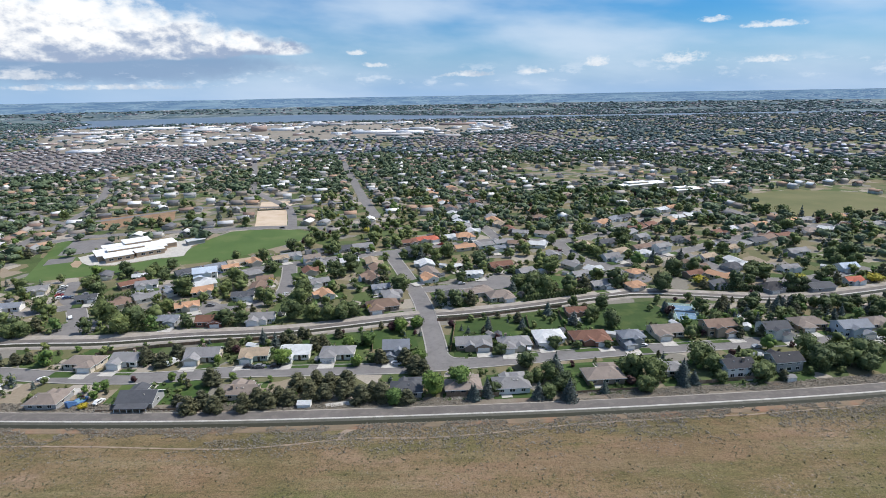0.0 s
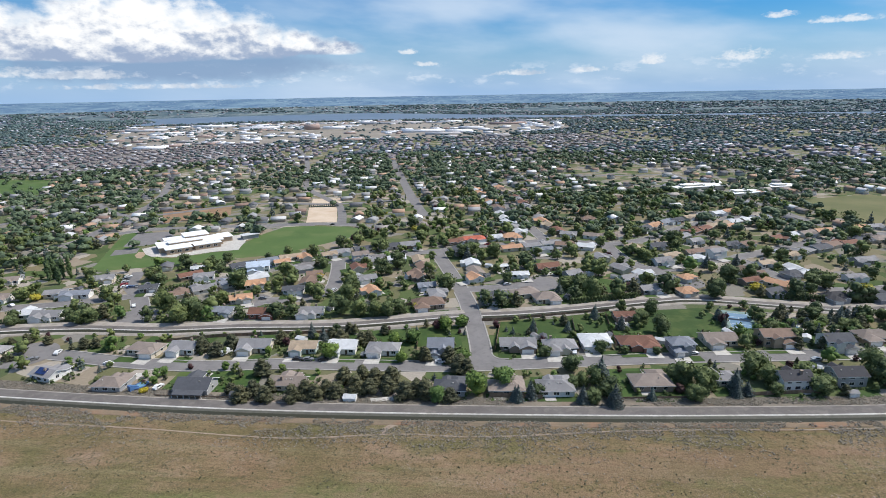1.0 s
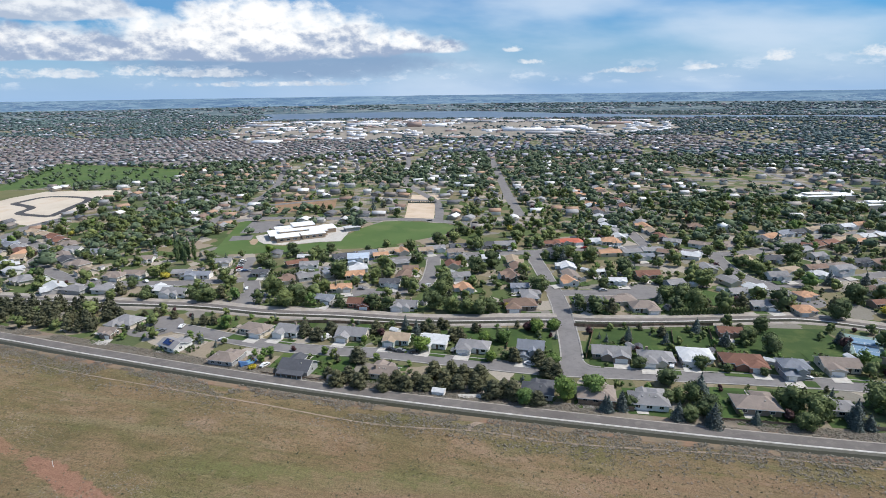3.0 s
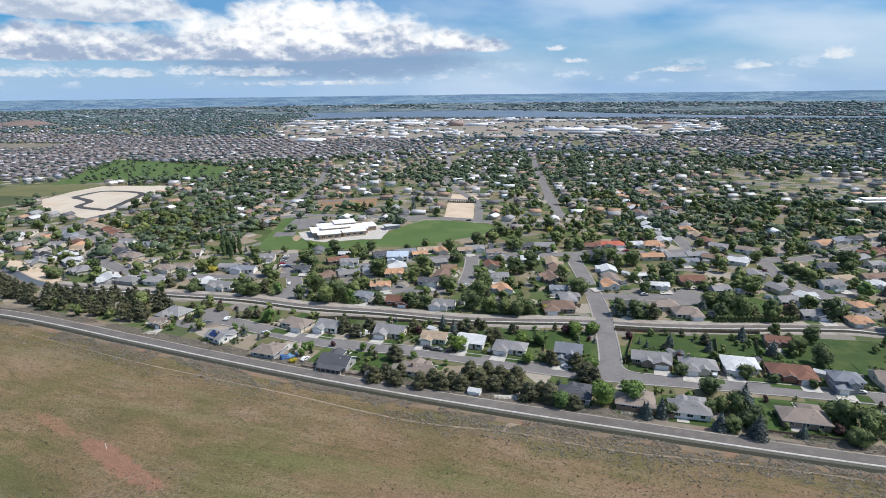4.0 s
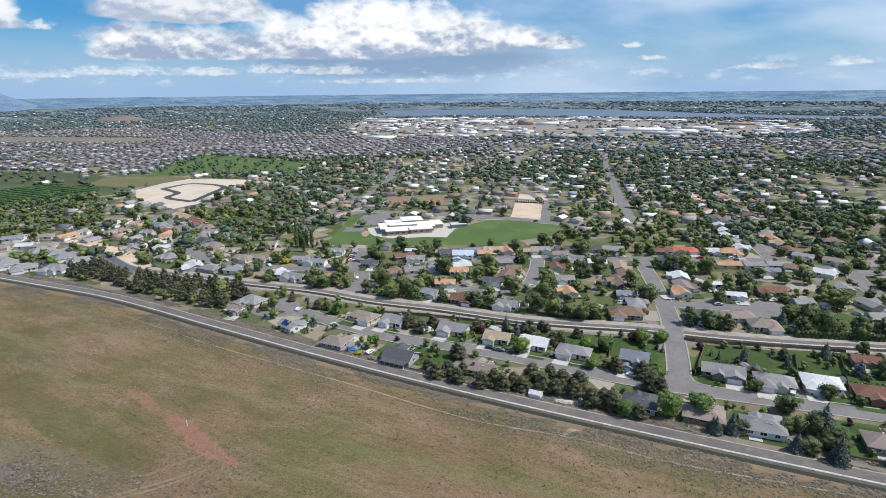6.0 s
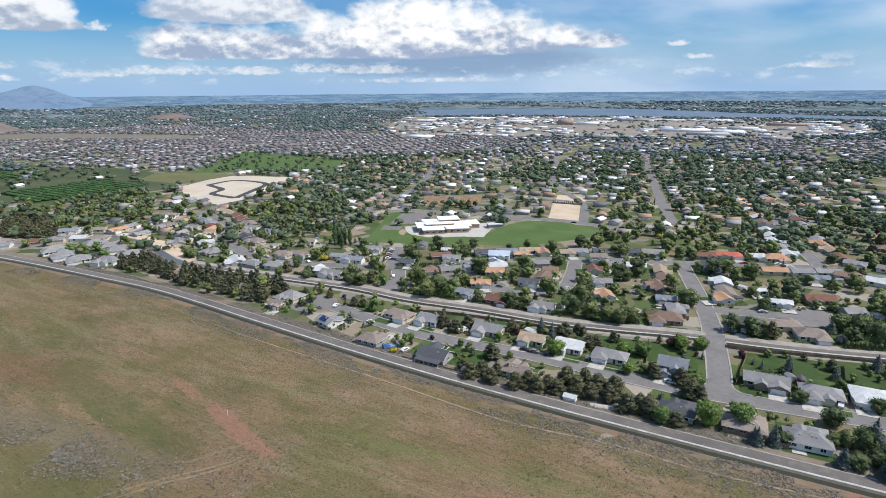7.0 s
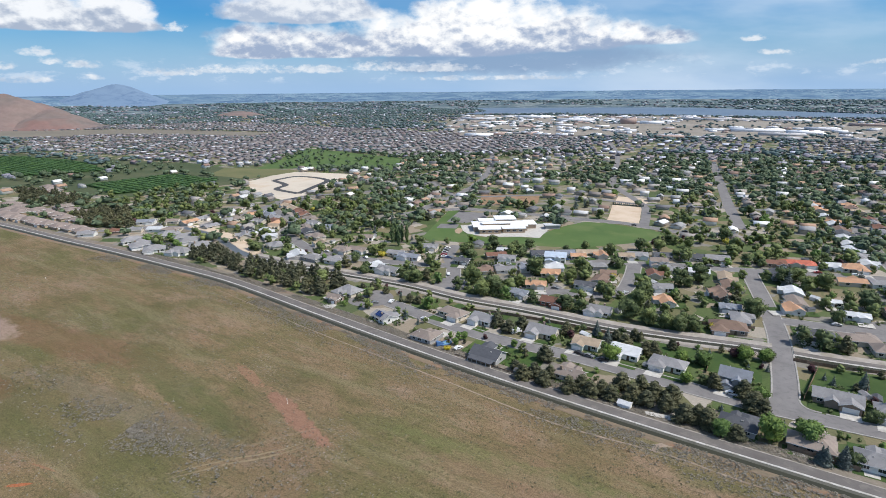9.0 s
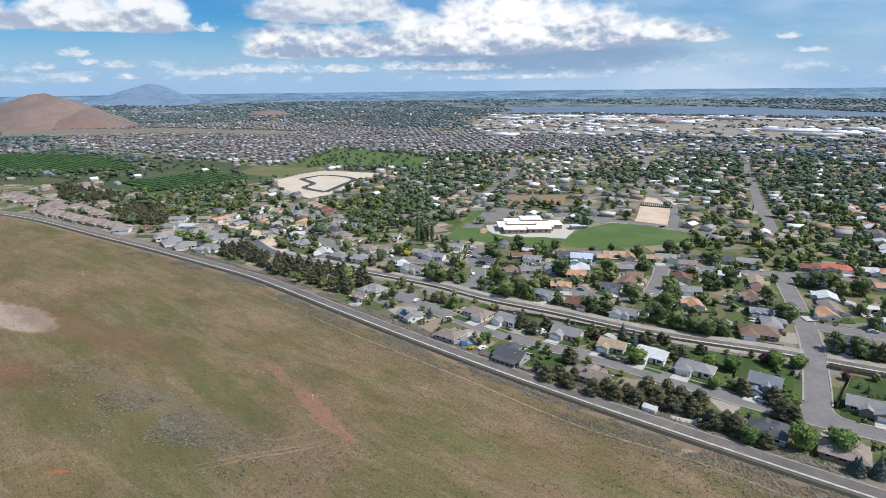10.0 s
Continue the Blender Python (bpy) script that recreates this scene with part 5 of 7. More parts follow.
plant("maple", (3, 368, 1.3), (22, 346, 1.3), (10, 316, .9), (50, 301, 1.5), (55, 291, 1.5), (42, 305, 1.2), (65, 330, 1.6), (55, 405, 1), (79, 399, 1), (84, 357, .7), (101, 369, 1), (93, 380, .8), (130, 402, 1.4), (128, 386, 1.1), (140, 486, 1.1), (112, 429, 1))
plant("maple", (48, 430, .9), (67, 468, .8), (91, 453, .9), (40, 506, 1.2), (68, 556, 1.5), (116, 327, .9), (137, 321, 1.5), (120, 295, 1.3), (183, 375, 1), (188, 366, 1.1), (182, 318, 1.3), (185, 312, 1.3), (177, 311, 1.2), (222, 332, .9), (246, 344, 1.4), (259, 347, 1.6))
plant("maple", (225, 315, .9), (243, 320, .8), (212, 303, 1), (172, 302, .9), (266, 424, 1.4), (313, 457, 1.2), (319, 445, 1.2), (344, 454, 1.2), (284, 384, 1), (218, 490, 1.2), (197, 410, .9))
plant("spruce", (11, 320, 1), (84, 359, .8), (135, 350, 1), (155, 355, 1), (101, 309, .8), (38, 299, .9), (-197, 447, 1), (1, 442, 1), (-15, 360, 1.2), (-138, 278, .7))
plant("poplar", (-272, 311, 1), (-272, 315, 1), (-267, 316, 1.05), (-262, 316, .95), (-261, 305, .9))
plant("maple", (-247, 314, 1), (-261, 277, 1.1), (-259, 257, .9), (-213, 280, 1.2), (-200, 248, 1.2), (-204, 246, 1), (-208, 321, 1), (-204, 347, 1), (-335, 262, .8), (-380, 294, .9), (-350, 256, .8), (-338, 236, 1), (-343, 236, .9), (-339, 301, .8), (-324, 337, 1), (-312, 340, 1.1))
plant("maple", (-317, 317, .9), (-255, 237, .9), (-237, 242, .8), (-444, 336, .9), (-503, 352, 1), (-482, 354, .9), (-447, 362, .8), (-481, 432, 1.3), (-488, 451, 1.2), (-450, 426, 1.3), (-395, 382, 1.4), (-419, 377, 1.2), (-358, 413, 1.2), (-354, 389, 1.1), (-396, 404, 1), (-497, 493, 1))
plant("maple", (-349, 418, 1.1))
plant("pine", (-180, 277, .9), (-206, 315, .9), (-182, 220, .8), (-177, 221, .7), (-218, 221, .6), (-212, 223, .8), (-202, 223, .7), (-242, 209, 1), (-247, 203, 1), (-170, 221, .8))

for hx_, hy_, hr_ in HOMES:
    CELLS.setdefault((int(hx_ // 20), int(hy_ // 20)), []).append((hx_, hy_, hr_))


LAT = np.array([(p.x, p.y) for p in lateral_line + pond_line])


def free(x, y, r, road=1.0):
    if y < canal_y(x) + 10:
        return False
    if any(inside(x, y, z) for z in ZONES):
        return False
    i = int(np.argmin((LAT[:, 0] - x) ** 2 + (LAT[:, 1] - y) ** 2))
    dy = y - LAT[i, 1]
    if math.hypot(LAT[i, 0] - x, dy) < 7.5 + r * 0.3:
        return False
    return road_gap(x, y) > road + r * 0.4 and not crowded(x, y, r)



GROVES = []
for _ in range(200):
    x, y = random.uniform(106, 222), random.uniform(243, 274)
    if inside(x, y, FILL) and not inside(x, y, [(110, 249), (128, 249), (130, 277), (110, 277)]) and free(x, y, 2.0):
        put_tree(random.choice(("maple", "pine", "maple", "spruce", "lime")), x, y, random.uniform(0.6, 1.05), True)
# the pine belt between the canal and its lateral
BELT = [(-380, 202), (-368, 222), (-308, 222), (-246, 226), (-228, 218), (-226, 198), (-258, 194), (-318, 198), (-358, 195)]
rows_belt = []
for _ in range(900):
    x, y = random.uniform(-385, -222), random.uniform(192, 232)
    if len(rows_belt) < 92 and inside(x, y, BELT) and free(x, y, 1.4):
        k = random.uniform(0.7, 1.1)
        rows_belt.append((x, y, 0, random.uniform(0, 6.28), k, k, k * random.uniform(0.9, 1.1), random.randrange(3)))
        spot(x, y, 2.6 * k)
GROVES.append(rows_belt)
for grove, many in (([(-584, 215), (-572, 258), (-481, 218), (-522, 202), (-558, 204)], 70), ([(-787, 234), (-784, 249), (-681, 261), (-638, 249), (-652, 222), (-697, 212)], 60)):
    xs, ys = [q[0] for q in grove], [q[1] for q in grove]
    rows_grove = []
    for _ in range(600):
        x, y = random.uniform(min(xs), max(xs)), random.uniform(min(ys), max(ys))
        if len(rows_grove) < many and inside(x, y, grove) and not crowded(x, y, 1.9):
            rows_grove.append((x, y, 0, random.uniform(0, 6.28), 1.1, 1.1, random.uniform(0.9, 1.25), random.randrange(3)))
            spot(x, y, 1.9)
    GROVES.append(rows_grove)
# rows of pines and hedges along the lateral's garden side
for p, s in zip(lateral_line[::2], sides(lateral_line)[::2]):
    q = p - s * random.uniform(8.5, 11)
    if -150 < q.x < 320 and random.random() < 0.34 and free(q.x, q.y, 1.4):
        put_tree(random.choice(("pine", "pine", "spruce", "maple", "plum")), q.x, q.y, random.uniform(0.4, 0.75), True)
    q = p + s * random.uniform(11, 14)
    if -290 < q.x < 330 and random.random() < 0.55 and free(q.x, q.y, 1.5):
        put_tree(random.choice(("maple", "maple", "maple", "lime", "pine")), q.x, q.y, random.uniform(0.8, 1.4), True)

# ---------------------------------------------------------------- more houses along the streets


def small_house(w, d, roof, wall, style, seed):
    rng = random.Random(seed)
    ob = new("house")
    h, rise = 2.8, d * 0.17
    part("wall", wall_geo(w, d, h, rise, style), WALLS[wall], ob)
    part("roof", roof_geo(w, d, h, rise, style), [ROOFS[roof], WHITE], ob, rim=RIM[style])
    m = pose(rng.choice((-1, 1)) * w * 0.26, -d * 0.45, 0, 0, 0, 90)
    part("garage", turned(wall_geo(6.2, 5.8, 2.6, 1.1, style), m), WALLS[wall], ob)
    part("garage_roof", turned(roof_geo(6.2, 5.8, 2.6, 1.1, style, 0.5), m), [ROOFS[roof], WHITE], ob, rim=RIM[style])
    p = m.translation
    part("garage_door", box(p.x - 2.2, p.y - 3.18, 0.02, p.x + 2.2, p.y - 3.05, 2.2), WHITE, ob)
    window(ob, -p.x * 0.9, -d / 2, 1.6, 1.8, 1.2, 0)
    window(ob, w * 0.2, d / 2, 1.6, 1.8, 1.2, 180)
    return tagged(ob, f"single-storey house, {ROOF_WORD[roof]} {style} roof, {WALL_WORD[wall]} walls, garage wing", "house", "street houses")


random.seed(23)
KINDS = [("gr", "wt", "gable"), ("wh", "wt", "gable"), ("wh", "cr", "gable"), ("tp", "cr", "hip"), ("br", "cr", "gable"), ("gr", "gy", "hip"), ("tn", "cr", "gable"), ("bl", "wt", "gable"), ("dg", "gy", "gable"), ("wh", "wt", "gable"), ("or", "cr", "gable"), ("gr", "cr", "gable"), ("rb", "bn", "gable"), ("tp", "wt", "gable")]
STOCK, EXTRA = {}, []
n_small = 0
for i, (name, line, width, kerb, label) in enumerate(ROADS):
    nor = sides(line)
    run = 0.0
    for j in range(1, len(line)):
        run += (line[j] - line[j - 1]).length
        if run < 14.5:
            continue
        run = 0.0
        for s in (1, -1):
            q = line[j] + nor[j] * s * (width / 2 + random.uniform(10, 12.5))
            if n_small > 320 or math.hypot(q.x, q.y) > 760 or q.x < -560 or (q.x > -232 and q.y < 276) or any(inside(q.x, q.y, z) for z in LAWN_SHEETS) or not free(q.x, q.y, 6.6, 3.5):
                continue
            t = line[min(j + 1, len(line) - 1)] - line[j - 1]
            rot = math.degrees(math.atan2(t.y, t.x)) + (0 if s > 0 else 180)
            k = random.randrange(len(KINDS))
            m = pose(q.x, q.y, 0.02, 0, 0, rot + random.uniform(-4, 4))
            if n_small >= 150 and random.random() < 0.5:
                continue
            if n_small >= 150:
                EXTRA.append((q.x, q.y, 0, radians(rot) + random.choice((0, 0, 1.57)), random.uniform(9.5, 12.5), random.uniform(7, 9), random.uniform(4.6, 5.6), 0))
                n_small += 1
                CELLS.setdefault((int(q.x // 20), int(q.y // 20)), []).append((q.x, q.y, 6.6))
                continue
            if k not in STOCK:
                STOCK[k] = small_house(random.uniform(11, 14.5), random.uniform(7.2, 9), *KINDS[k], k)
                STOCK[k].matrix_basis = m
            else:
                copy_thing(STOCK[k], m)
            n_small += 1
            CELLS.setdefault((int(q.x // 20), int(q.y // 20)), []).append((q.x, q.y, 6.6))

# terraces of look-alike homes at the canal's far bend
random.seed(5)
TERRACE = small_house(14, 12.5, "pk", "tn_", "hip", 3)
first = True
for row, (x0, y0, x1, y1, n) in enumerate([(-508, 190, -650, 178, 9), (-515, 207, -700, 200, 10), (-540, 226, -730, 222, 9), (-640, 190, -760, 178, 6), (-600, 197, -780, 190, 11), (-690, 252, -790, 268, 6)]):
    for k in range(n):
        t = k / (n - 1)
        m = pose(x0 + (x1 - x0) * t, y0 + (y1 - y0) * t + random.uniform(-2, 2), 0.02, 0, 0, random.choice((0, 90, 180)) + random.uniform(-6, 6))
        if crowded(m.translation.x, m.translation.y, 6.0):
            continue
        if first:
            TERRACE.matrix_basis, first = m, False
        else:
            copy_thing(TERRACE, m)
        CELLS.setdefault((int(m.translation.x // 20), int(m.translation.y // 20)), []).append((m.translation.x, m.translation.y, 6.0))

# ---------------------------------------------------------------- the town farther off


def stamp(name, templates, rows, materials, label, category):
    """Joins many turned and scaled copies of small templates into one mesh. rows: x, y, z, turn, sx, sy, sz, template."""
    vs, fs, ms, base = [], [], [], 0
    for x, y, z, a, sx, sy, sz, k in rows:
        tv, tf, tm = templates[k]
        c, s = math.cos(a), math.sin(a)
        p = tv * (sx, sy, sz)
        vs.append(np.stack([p[:, 0] * c - p[:, 1] * s + x, p[:, 0] * s + p[:, 1] * c + y, p[:, 2] + z], 1))
        fs.append(tf + base)
        ms.append(tm)
        base += len(tv)
    V, F, M = np.concatenate(vs), np.concatenate(fs), np.concatenate(ms)
    me = bpy.data.meshes.new(name)
    me.vertices.add(len(V))
    me.vertices.foreach_set("co", V.ravel())
    me.loops.add(F.size)
    me.loops.foreach_set("vertex_index", F.ravel())
    me.polygons.add(len(F))
    me.polygons.foreach_set("loop_start", np.arange(0, F.size, 3))
    me.polygons.foreach_set("material_index", M)
    for mm in materials:
        me.materials.append(mm)
    me.update(calc_edges=True)
    return tagged(new(name, me), label, category, "", "stuff")


def tris(geo, mat=0):
    f = []
    for q in geo[1]:
        for i in range(1, len(q) - 1):
            f.append((q[0], q[i], q[i + 1]))
    return np.array(geo[0], float), np.array(f, int), np.full(len(f), mat, int)


def far_tree(seed, n):
    rng = random.Random(seed)
    L = [(rng.uniform(-0.4, 0.4), rng.uniform(-0.4, 0.4), 0.55 + 0.25 * rng.random(), 0.42, 0.36) for _ in range(4)]
    a = leaves(L, n, 0.19, rng, 0.35)
    return tris(join(a, core(L[:2] if n > 12 else [(0, 0, 0.6, 0.62, 0.42)], 0.96)))


def far_home():
    w = wall_geo(1, 1, 0.55, 0.28, "gable")
    r = roof_geo(1, 1, 0.55, 0.30, "gable", 0.06, 0.05)
    a, b = tris(w, 0), tris(r, 1)
    return np.concatenate([a[0], b[0]]), np.concatenate([a[1], b[1] + len(a[0])]), np.concatenate([a[2], b[2]])


# garden and street trees in between; fewer in the open streets round the school
OPEN = [[(-345, 430), (-300, 432), (-130, 462), (-120, 600), (-200, 620), (-345, 560)], [(-640, 380), (-470, 340), (-440, 420), (-520, 560), (-660, 560)], [(-300, 300), (-180, 300), (-100, 365), (-110, 440), (-190, 470), (-310, 440)]]
GARDEN = {"maple": 66, "lime": 12, "pine": 9, "spruce": 6, "plum": 4, "gold": 1.2, "poplar": 0.8}


def whole_tree(kind, seed, many=125, fine=0.95):
    rng = random.Random(seed)
    L = lobes_of(kind, rng)
    size = {"maple": 0.52, "lime": 0.5, "plum": 0.42, "pine": 0.44, "spruce": 0.44, "poplar": 0.5, "gold": 0.4}[kind]
    top = max(l[2] for l in L)
    a = tris(join(leaves(L, many, size * fine, rng), core(L[::2], 0.84)), 0)
    b = tris(stem((0, 0, -0.1), (0, 0, top * 0.8), 0.26, 0.08), 1)
    return np.concatenate([a[0], b[0]]), np.concatenate([a[1], b[1] + len(a[0])]), np.concatenate([a[2], b[2]])


random.seed(31)
rows_garden = {k: [] for k in GARDEN}
n_tree = 0
sheet("meadow", [(-1300, 150), (-960, 165), (-800, 270), (-690, 280), (-640, 300), (-620, 420), (-700, 500), (-860, 500), (-1300, 410)],
      surface("green_meadow", [(0.040, 0.058, 0.024), (0.060, 0.076, 0.034), (0.10, 0.10, 0.052)], 0.018, (0.3, 0.3), 0.95), "rough green meadow round the orchards", "ground", z=0.012)
# the wooded gardens between the canal's bend and the orchard
for _ in range(1500):
    x, y = random.uniform(-670, -480), random.uniform(250, 390)
    if len(rows_garden["maple"]) >= 58 or not inside(x, y, [(-670, 280), (-600, 250), (-480, 252), (-500, 320), (-600, 385), (-638, 390), (-650, 335)]) or crowded(x, y, 2.8) or road_gap(x, y) < 1.5:
        continue
    s = random.uniform(0.75, 1.25)
    rows_garden["pine" if random.random() < 0.2 else "maple"].append((x, y, 0, random.uniform(0, 6.28), s, s, s * random.uniform(0.85, 1.1), random.randrange(3)))
    spot(x, y, 2.4 * s)
for _ in range(24000):
    if n_tree >= 1100:
        break
    a = radians(random.uniform(-78, 42))
    r = math.sqrt(random.uniform(205 ** 2, 640 ** 2))
    x, y = r * math.sin(a), r * math.cos(a)
    s = random.choice((0.45, 0.6, 0.75, 0.9, 1.15)) * random.uniform(0.85, 1.2)
    if y < 195 or (y < 262 and -160 < x < 108) or (x < -480 and y < 430 and random.random() < 0.6) or (any(inside(x, y, z) for z in OPEN + LAWN_SHEETS) and random.random() < 0.66) or not free(x, y, 2.2 * s, 0.3):
        continue
    kind = random.choices(list(GARDEN), list(GARDEN.values()))[0]
    rows_garden[kind].append((x, y, 0, random.uniform(0, 6.28), s, s * random.uniform(0.9, 1.1), s * random.uniform(0.85, 1.1), random.randrange(3)))
    spot(x, y, 2.4 * s)
    n_tree += 1
for _ in range(2600):
    x, y = random.uniform(-215, 215), random.uniform(184, 262)
    if n_tree >= 1290 or y < canal_y(x) + 11:
        continue
    s = random.uniform(0.26, 0.55)
    if not free(x, y, 1.5 * s + 0.6, 1.2):
        continue
    kind = random.choices(("maple", "lime", "spruce", "pine", "plum"), (40, 18, 22, 14, 6))[0]
    rows_garden[kind].append((x, y, 0, random.uniform(0, 6.28), s, s * random.uniform(0.9, 1.1), s * random.uniform(0.85, 1.2), random.randrange(3)))
    spot(x, y, 2.4 * s)
    n_tree += 1
GARDEN_WORD = {"maple": "leafy green garden trees among the houses", "lime": "bright green young garden trees", "pine": "dark green garden pines", "spruce": "blue green garden spruces", "plum": "purple-leaved garden plum trees", "gold": "yellow flowering garden shrubs", "poplar": "tall narrow garden poplars"}
for kind, rows in rows_garden.items():
    if rows:
        stamp("garden_trees", [whole_tree(kind, 300 + k) for k in range(3)], rows, [LEAF[kind], BARK], GARDEN_WORD[kind], "trees")

for rows in GROVES:
    stamp("pine_grove", [whole_tree("pine", 400 + k, 210, 0.95) for k in range(3)], rows, [LEAF["pine"], BARK], "dense dark grove of pines above the canal", "trees")

# low shrubs round the houses and along the lots


def bush(seed):
    rng = random.Random(seed)
    L = [(rng.uniform(-0.35, 0.35), rng.uniform(-0.35, 0.35), 0.45, 0.5, 0.42) for _ in range(3)]
    return tris(leaves(L, 16, 0.3, rng, 0.35))


BUSHES = [bush(k) for k in range(4)]
rows = []
for hx_, hy_, hr_ in HOMES:
    if math.hypot(hx_, hy_) > 520:
        continue
    for _ in range(26):
        a = random.uniform(0, 6.28)
        r = hr_ * random.uniform(0.85, 1.75)
        x, y = hx_ + r * math.cos(a), hy_ + r * math.sin(a)
        if y > canal_y(x) + 9 and road_gap(x, y) > 1.8 and not any(inside(x, y, z) for z in ZONES) and np.hypot(LAT[:, 0] - x, LAT[:, 1] - y).min() > 9:
            s = random.uniform(0.7, 1.9)
            rows.append((x, y, 0, a * 3, s, s, s * random.uniform(0.7, 1.2), random.randrange(4)))
stamp("garden_shrubs", BUSHES, rows, [LEAF["maple"]], "small green garden shrubs beside the houses", "shrubs")

# leaf greens shifted to blue, more so in the woods: haze put into colour
FARLEAF = foliage("hazed_far_leaves", (0.044, 0.072, 0.040), (0.150, 0.196, 0.108), 0.5)
WOODLEAF = foliage("hazed_wood_leaves", (0.056, 0.096, 0.100), (0.125, 0.172, 0.165), 0.4)
# wall and roof colours carry extra blue as painted distance haze
FARWALL = island_colours("hazed_far_walls", [(0.346, 0.337, 0.373), (0.250, 0.233, 0.243), (0.499, 0.505, 0.565), (0.192, 0.188, 0.215)])
FARROOF = island_colours("hazed_far_roofs", [(0.192, 0.188, 0.226), (0.202, 0.173, 0.186), (0.125, 0.129, 0.164), (0.259, 0.233, 0.249), (0.211, 0.158, 0.158), (0.317, 0.317, 0.362), (0.240, 0.208, 0.226), (0.557, 0.574, 0.655), (0.163, 0.158, 0.192)])
FARBOX = island_colours("far_halls", [(0.70, 0.71, 0.74), (0.52, 0.52, 0.54), (0.78, 0.78, 0.80), (0.34, 0.33, 0.34), (0.62, 0.61, 0.63), (0.36, 0.27, 0.24), (0.74, 0.75, 0.78), (0.46, 0.45, 0.46)])
TEMPL = [far_tree(k, 20) for k in range(5)]
TEMPL2 = [far_tree(k + 40, 6) for k in range(4)]
HOME_T = [far_home()]
random.seed(77)


def commercial(x, y):
    return inside(x, y, [(-1060, 1480), (-800, 1180), (-560, 1330), (-80, 1420), (250, 1750), (260, 2150), (-500, 2420), (-1420, 2150)])


def suburb(x, y):
    """The young estates with small trees."""
    return inside(x, y, [(-2400, 700), (-1250, 420), (-780, 560), (-900, 800), (-620, 760), (-420, 1000), (-520, 1320), (-1150, 1240), (-1800, 1300)]) or inside(x, y, [(-60, 1150), (260, 1150), (320, 1500), (-40, 1500)])


def bare(x, y):
    return inside(x, y, [(-2220, 550), (-1826, 448), (-1618, 790), (-1257, 910), (-1300, 1010), (-1500, 980), (-1821, 894)])


def in_view(x, y):
    return -80 < math.degrees(math.atan2(x, y)) < 44


RIVER_AT = [(-1480, 2180), (-1150, 2430), (-500, 2480), (300, 2500), (1000, 2500), (1700, 2440), (2500, 2250), (2700, 2420), (1800, 2640), (800, 2700), (200, 2820), (-300, 3150), (-700, 3450), (-1150, 3560), (-1700, 3450), (-1980, 3200), (-1820, 2850), (-1560, 2560)]
WEST = [(-1300, 120), (-620, 150), (-560, 300), (-640, 520), (-1300, 460)]
rows_home, rows_estate, rows_tree, rows_tree2 = [], [], [], []
th = radians(14)
LANE = 209.0
DET = math.cos(th) + 0.2 * math.sin(th) ** 2


def lane_gap(x, y):
    """Metres from the nearest of the far parallel streets."""
    u = (x + 0.4 * math.sin(th) * y) / DET
    v = u % LANE
    return min(v, LANE - v)


for gi in range(-190, 120):
    for gj in range(10, 230):
        u, v = gi * 19.0, gj * 24.0 + (6 if gj % 2 else 0)
        if gi % 11 == 0:
            continue
        x = u * math.cos(th) - v * math.sin(th) * 0.4 + random.uniform(-3, 3)
        y = u * math.sin(th) * 0.5 + v + random.uniform(-3, 3)
        r = math.hypot(x, y)
        if r < 470 or r > 3100 or bare(x, y) or inside(x, y, RIVER_AT) or y < canal_y(x) + 60 or not in_view(x, y) or commercial(x, y):
            continue
        if any(inside(x, y, z) for z in ZONES):
            continue
        est = suburb(x, y)
        if random.random() > (0.84 if est else (0.55 if x > 100 else 0.66) if r < 1300 else 0.22 if x > 120 or (r > 1750 and x < -0.62 * y) else 0.45):
            continue
        if inside(x, y, WEST) and random.random() < 0.88:
            continue
        if r < 800 and (crowded(x, y, 8.0) or road_gap(x, y) < 5):
            continue
        s = random.uniform(7.5, 11.0) if est else random.uniform(8, 12)
        rows_home.append((x, y, 0, th + random.choice((0, math.pi / 2)) + random.uniform(-0.08, 0.08), s, s * random.uniform(0.6, 0.8), random.uniform(3.6, 5.2) if est else random.uniform(5.6, 7.4), 0))
        if est:
            rows_estate.append(rows_home.pop())
            if random.random() < 0.75:
                rows_estate.append((x + 9.5, y + 12.0 + random.uniform(-2, 2), 0, th + random.choice((0, math.pi / 2)), s * random.uniform(0.85, 1.15), s * 0.75, random.uniform(3.4, 4.8), 0))
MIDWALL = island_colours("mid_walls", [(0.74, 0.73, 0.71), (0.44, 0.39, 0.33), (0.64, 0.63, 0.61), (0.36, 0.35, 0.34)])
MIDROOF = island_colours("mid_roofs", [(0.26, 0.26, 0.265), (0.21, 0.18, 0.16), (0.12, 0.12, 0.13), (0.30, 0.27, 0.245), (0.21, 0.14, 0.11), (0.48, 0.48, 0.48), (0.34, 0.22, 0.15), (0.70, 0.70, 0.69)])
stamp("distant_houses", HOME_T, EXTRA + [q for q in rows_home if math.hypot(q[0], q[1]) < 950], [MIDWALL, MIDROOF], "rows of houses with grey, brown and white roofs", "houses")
stamp("distant_houses", HOME_T, [q for q in rows_home if math.hypot(q[0], q[1]) >= 950], [FARWALL, FARROOF], "rows of small far houses with grey and brown roofs, tinted for haze", "houses")
